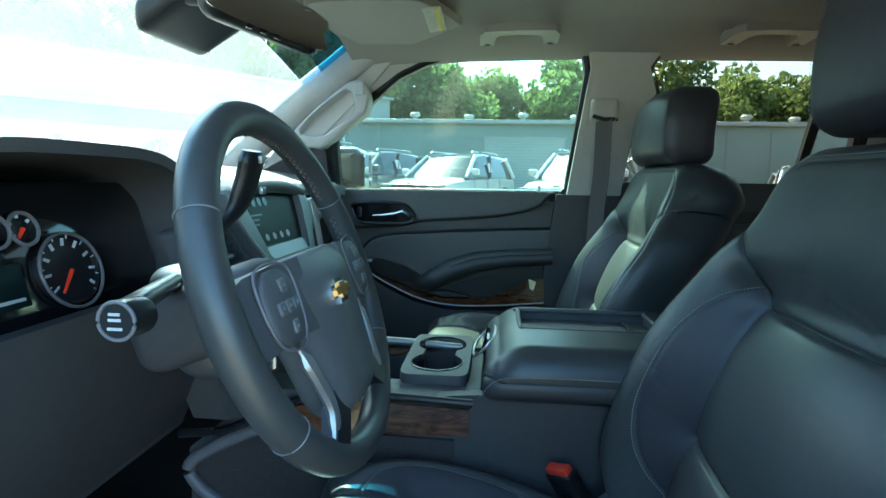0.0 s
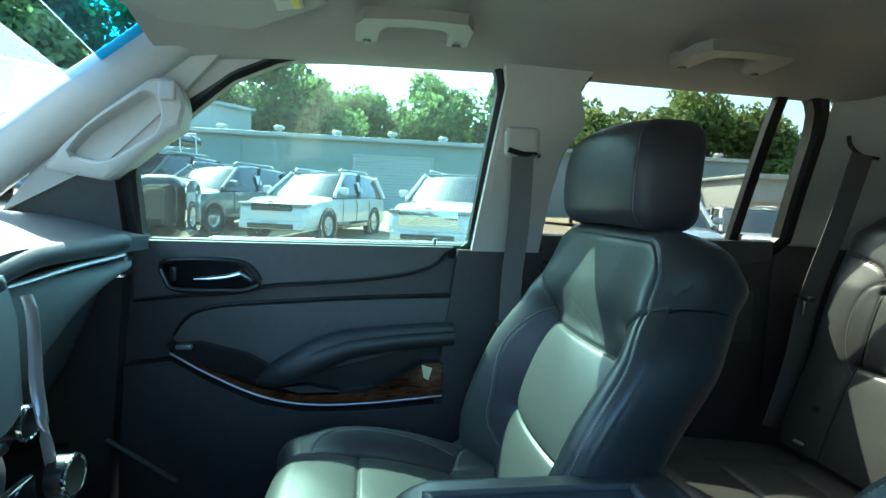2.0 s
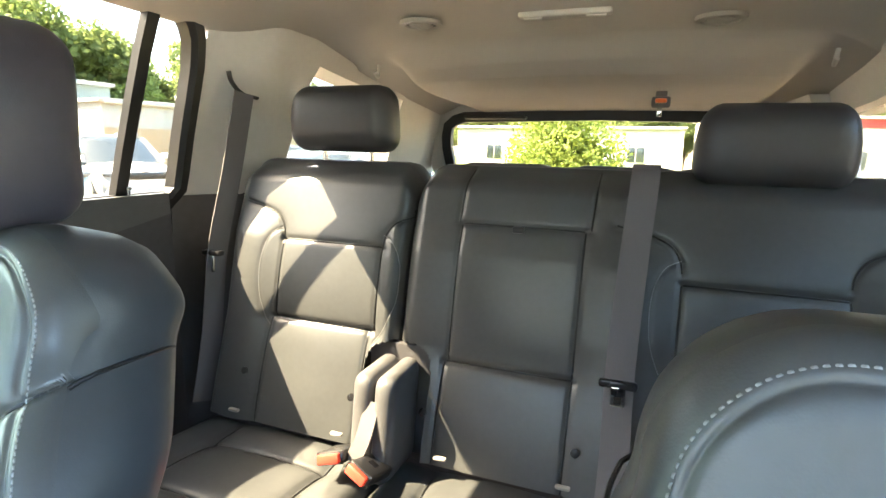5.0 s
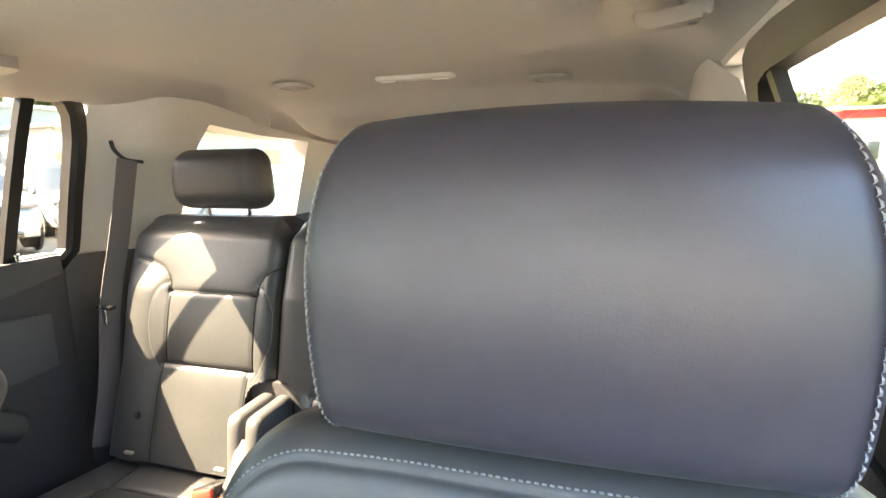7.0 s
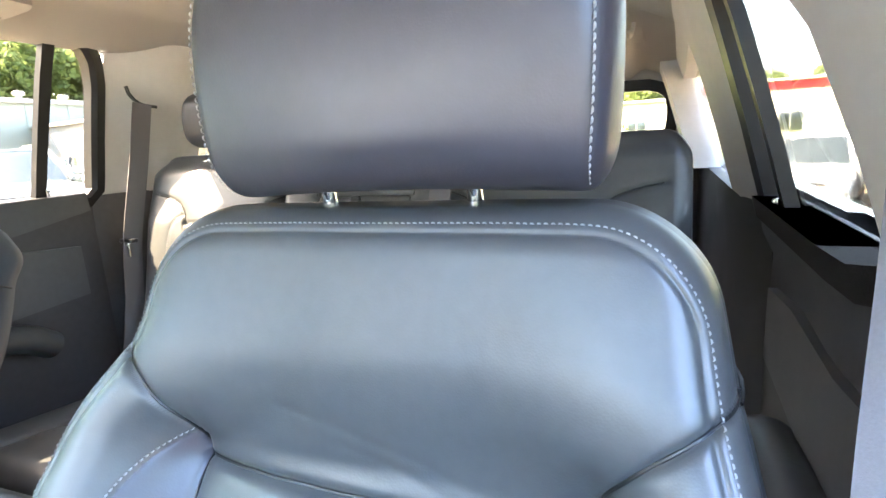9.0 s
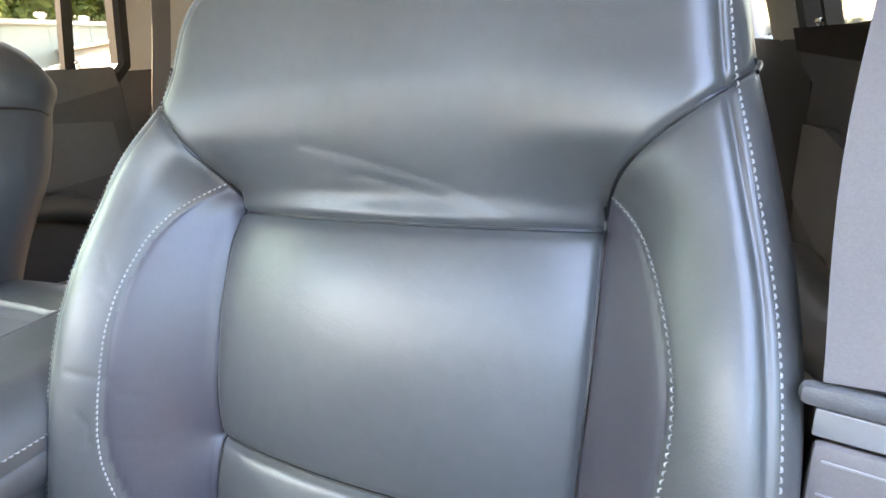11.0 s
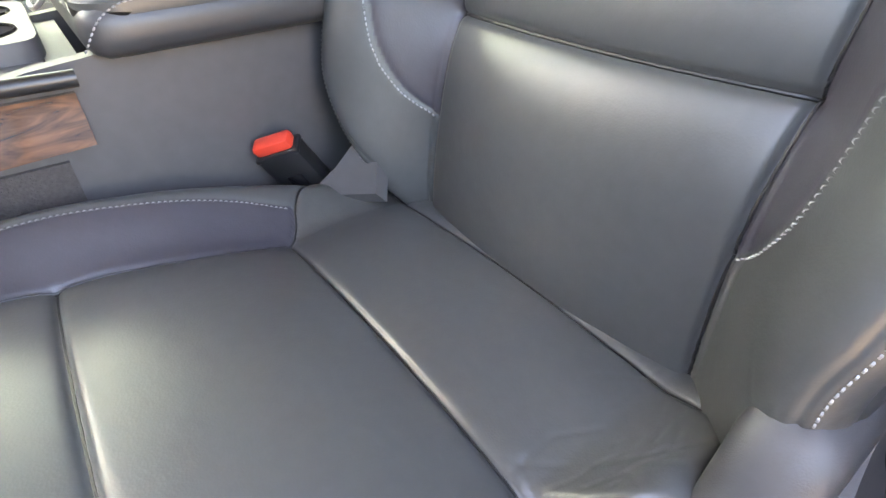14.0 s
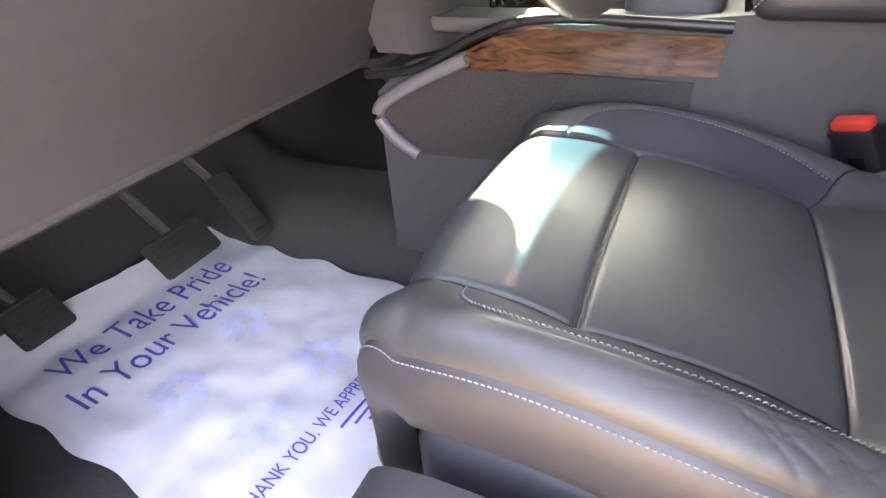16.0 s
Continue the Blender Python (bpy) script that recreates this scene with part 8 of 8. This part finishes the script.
        if rails:
            put("roof_bar", tube([(gx_[1] + 0.3, sy * a * 0.66, H + 0.01), (gx_[1] + 0.4, sy * a * 0.66, H + 0.06), (gx_[3] - 0.1, sy * a * 0.66, H + 0.05), (gx_[3], sy * a * 0.66, H)], 0.02, 6), STEEL)
        put("price_sheet", box(0.22, 0.006, 0.26, (gx_[3] - 0.75, sy * a * 0.90, 0.78 * H), 0.0, rot=Euler((sy * 0.30, 0, 0)).to_matrix()), PAPER, c, "white sheet in the side window")
    gz, gh = (0.455 * H, 0.17) if not big_grille else (0.42 * H, 0.32)
    gr = put("grille", box(0.06, W * (0.54 if not big_grille else 0.66), gh, (h - 0.015, 0, gz), 0.02), PAINT_BLACK if not big_grille else CHROME, c, "front grille")
    for k in range(5 if not big_grille else 8):
        put("grille_bar", box(0.03, W * (0.51 if not big_grille else 0.62), 0.012, (h + 0.014, 0, gz - gh * 0.4 + gh * 0.8 * k / (4 if not big_grille else 7)), 0.004), SATIN if not big_grille else STEEL, gr)
    put("intake", box(0.05, W * 0.60, 0.11, (h + 0.055, 0, 0.36), 0.02), PAINT_BLACK, c, "dark lower air intake")
    for sy in (-1, 1):
        put("sill_cladding", box(L * 0.40, 0.05, 0.16, (0.02 * h, sy * W * 0.498, 0.36), 0.03), PAINT_BLACK, c, "black lower door cladding")
        for x in (0.30 * h, -0.06 * h, -0.42 * h):
            put("door_seam", tube([(x, sy * W * 0.503, 0.42), (x - 0.02, sy * W * 0.508, 0.46 * H), (x - 0.04, sy * W * 0.494, 0.60 * H)], 0.008, 6), GASKET)
    put("bumper", box(0.16, W * 0.86, 0.20, (h - 0.03, 0, 0.38), 0.05), paint if style == "suv" else CHROME)
    put("badge", box(0.02, 0.16, 0.06, (h + 0.02, 0, gz + gh * 0.5 + 0.03), 0.02), CHROME)
    put("plate", box(0.02, 0.34, 0.14, (h + 0.05, 0, 0.40), 0.01), SHED_TRIM)
    if style == "pickup":
        put("bed", box(h * 0.72, W * 0.80, 0.02, (-h * 0.60, 0, 0.672 * H), 0.005), RUBBER)
    if hat == "boat":
        put("roof_load", pillow(1.1, 0.7, 0.20, 0.18, 12, at=(-0.2, 0, H + 0.42)), PAINT_BLACK, c, "dark load strapped on the roof rack")
        for x in (-0.9, -0.2, 0.6):
            put("load_bar", tube([(x, -0.75, H + 0.02), (x, -0.7, H + 0.65), (x, 0.7, H + 0.65), (x, 0.75, H + 0.02)], 0.03, 8), STEEL)
    return c


def parked(label, x, y, yaw, paint, **kw):
    return suv(label, (x, y, ground_z(x, y)), yaw, paint, **kw)


parked("white crossover parked facing the car, sheet in window", 14.0, 1.55, 158, PAINT_WHITE)
parked("dark blue grey crossover with roof rails, parked", 14.6, 4.25, 158, PAINT_GREY)
parked("black utility vehicle with a load on its roof", 16.6, 6.6, 158, PAINT_BLACK, H=1.85, hat="boat")
parked("white utility vehicle with wide chrome grille, parked", 12.6, -1.8, 158, PAINT_WHITE, H=1.78, big_grille=True, L=5.0)
parked("pale silver crossover parked by the shed", 11.5, -6.6, 158, PAINT_SILVER)
parked("white crossover parked by the shed", 13.0, -10.0, 158, PAINT_WHITE)
parked("white pickup parked on the lot", 10.5, -14.0, 120, PAINT_WHITE, style="pickup", H=1.9, L=5.6)
for k in range(9):
    s_ = -16 + 3.2 * k
    parked("white crossover in the row before the showroom" if k % 3 else "dark crossover in the row before the showroom", 20.8 + 0.79 * s_ - 0.61 * 7.5, 20.1 - 0.61 * s_ - 0.79 * 7.5, -127.7, (PAINT_GREY, PAINT_WHITE, PAINT_WHITE)[k % 3], H=1.75)
parked("white pickup with chrome grille on the sunny lot", -4.6, -17.0, 70, PAINT_WHITE, style="pickup", H=1.95, L=5.8, big_grille=True, rails=False)
parked("white pickup parked on the sunny lot", -7.4, -19.5, 80, PAINT_WHITE, style="pickup", H=1.95, L=5.8, rails=False)
parked("silver crossover behind the car", 5.2, -8.0, 95, PAINT_SILVER)

shed("long pale green metal shed with roller door", (29, -5.5, ground_z(29, -5)), -90 + 3, 36, 10, 3.75, SHED_WALL, doors=((-4.5, 4.2, 2.9),), vents=12, ribs=2.3)
shed("low shed with tan wall under a white canopy", (20, -30, ground_z(20, -20)), -90 - 12, 26, 8, 3.3, SHED_TRIM, vents=3, lower=2.2, ribs=2.0)
shed("white showroom wall with a blue band", (17.6, 22.6, 1.2), -37.7, 48, 10, 5.7, WHITE_WALL, band=(2.6, 3.5, BLUE_BAND), ribs=6.0)
shed("white office with red roof band on a grass bank", (-14.5, -46, -0.9), 178, 22, 10, 4.9, WHITE_WALL, band=(4.25, 4.9, RED_BAND), windows=[(x, 2.0, 1.6, 1.4) for x in range(-9, 10, 4)])
shed("low white building beside the office", (7.0, -47, -0.9), 178, 19, 9, 4.1, WHITE_WALL, windows=[(x, 2.0, 1.4, 1.3) for x in (-6, 0, 6)])
tagged(part("lawn", sheet(lambda x, y: (x, y, ground_z(x, y) + 0.05 + 0.3 * float(smoothstep(-24, -42, y))), np.linspace(-60, 40, 30), np.linspace(-60, -23, 16)), GRASS), "green mown grass bank behind the lot", "grass", kind="structure")


def leaf_clump(rng, count, spread, size):
    """A crown of many small leaf blades: positions by spread(rng) -> point."""
    vs, fs = [], []
    for _ in range(count):
        p = np.array(spread(rng))
        a = rng.normal(size=3)
        a /= np.linalg.norm(a)
        b = np.cross(a, rng.normal(size=3))
        b /= np.linalg.norm(b)
        s = size * rng.uniform(0.6, 1.4)
        k = len(vs)
        vs += [p - a * s, p + b * s * 0.55, p + a * s, p - b * s * 0.55]
        fs.append([k, k + 1, k + 2, k + 3])
    return mesh_of(vs, fs, False)


def crown_mesh(seed, rx, rz, lobes, count, size):
    rng = np.random.default_rng(seed)
    cs = []
    for _ in range(lobes):
        d = rng.normal(size=3)
        d /= np.linalg.norm(d)
        cs.append((d * np.array([rx, rx, rz]) * rng.uniform(0.35, 0.85), rng.uniform(0.28, 0.5) * rx))
    def spread(r):
        c, w = cs[r.integers(len(cs))]
        d = r.normal(size=3)
        d /= np.linalg.norm(d)
        return c + d * w * r.uniform(0.55, 1.05)
    return leaf_clump(rng, count, spread, size)


def tree_parts(height, rx, rz):
    trunk = tube(spline([(0, 0, 0), (0.06, 0.03, height * 0.25), (-0.05, 0.06, height * 0.5), (0.04, 0, height * 0.72)], 12), np.linspace(0.20, 0.07, 12), 8)
    limbs = []
    for k in range(5):
        a = k * 1.3
        z = height * (0.38 + 0.07 * k)
        limbs.append(tube([(0, 0, z), (math.cos(a) * rx * 0.4, math.sin(a) * rx * 0.4, z + rz * 0.35), (math.cos(a) * rx * 0.7, math.sin(a) * rx * 0.7, z + rz * 0.6)], [0.07, 0.05, 0.02], 6))
    return join(trunk, *limbs)


TREE_H = 11.0
protos = []
for k in range(4):
    t = thing("tree", "tall broadleaf tree in the wood behind the sheds", "tree", "trees behind the sheds", at=(70 + 4 * k, 60, 0))
    part("trunk", tree_parts(TREE_H, 2.6, 3.2), BARK, t)
    cr = crown_mesh(20 + k, 2.9, 3.6, 26, 5200, 0.22)
    cr.transform(Matrix.Translation((0, 0, TREE_H * 0.66)))
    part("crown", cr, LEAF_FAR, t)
    protos.append(t)
rng = random.Random(5)
spots = []
for k in range(60):
    spots.append((41 + rng.uniform(0, 10), -62 + 2.1 * k + rng.uniform(-0.8, 0.8), 0.7, 1.22))
for k in range(44):
    a = radians(16 + 2.9 * k)
    spots.append((50 * math.cos(a) + rng.uniform(-3, 3), 50 * math.sin(a) + rng.uniform(-3, 3), 0.3, 1.75))
for k in range(22):
    spots.append((30 - 4.2 * k + rng.uniform(-1, 1), -66 + rng.uniform(-4, 4), 4.0, 1.1))
for i, (x, y, z, s) in enumerate(spots):
    k = s * rng.uniform(0.62, 1.10)
    t = protos[i % 4] if i < 4 else None
    mm = Matrix.Translation((x, y, ground_z(x, y) - 1.6)) @ Matrix.Rotation(rng.uniform(0, 6.28), 4, "Z") @ Matrix.Scale(k, 4)
    if t is not None:
        t.matrix_basis = mm
    else:
        o = copy_thing(protos[i % 4], Matrix.Identity(4))
        o.matrix_basis = mm
# one full round bush on the bank
bush = thing("bush", "large round sunlit bush behind the car", "bush", at=(3.6, -24.0, ground_z(3.6, -24.0)))
part("stem", tree_parts(2.0, 1.2, 1.2), BARK, bush)
cr = crown_mesh(77, 2.5, 2.1, 34, 11000, 0.11)
cr.transform(Matrix.Translation((0, 0, 2.3)))
part("crown", cr, LEAF, bush)
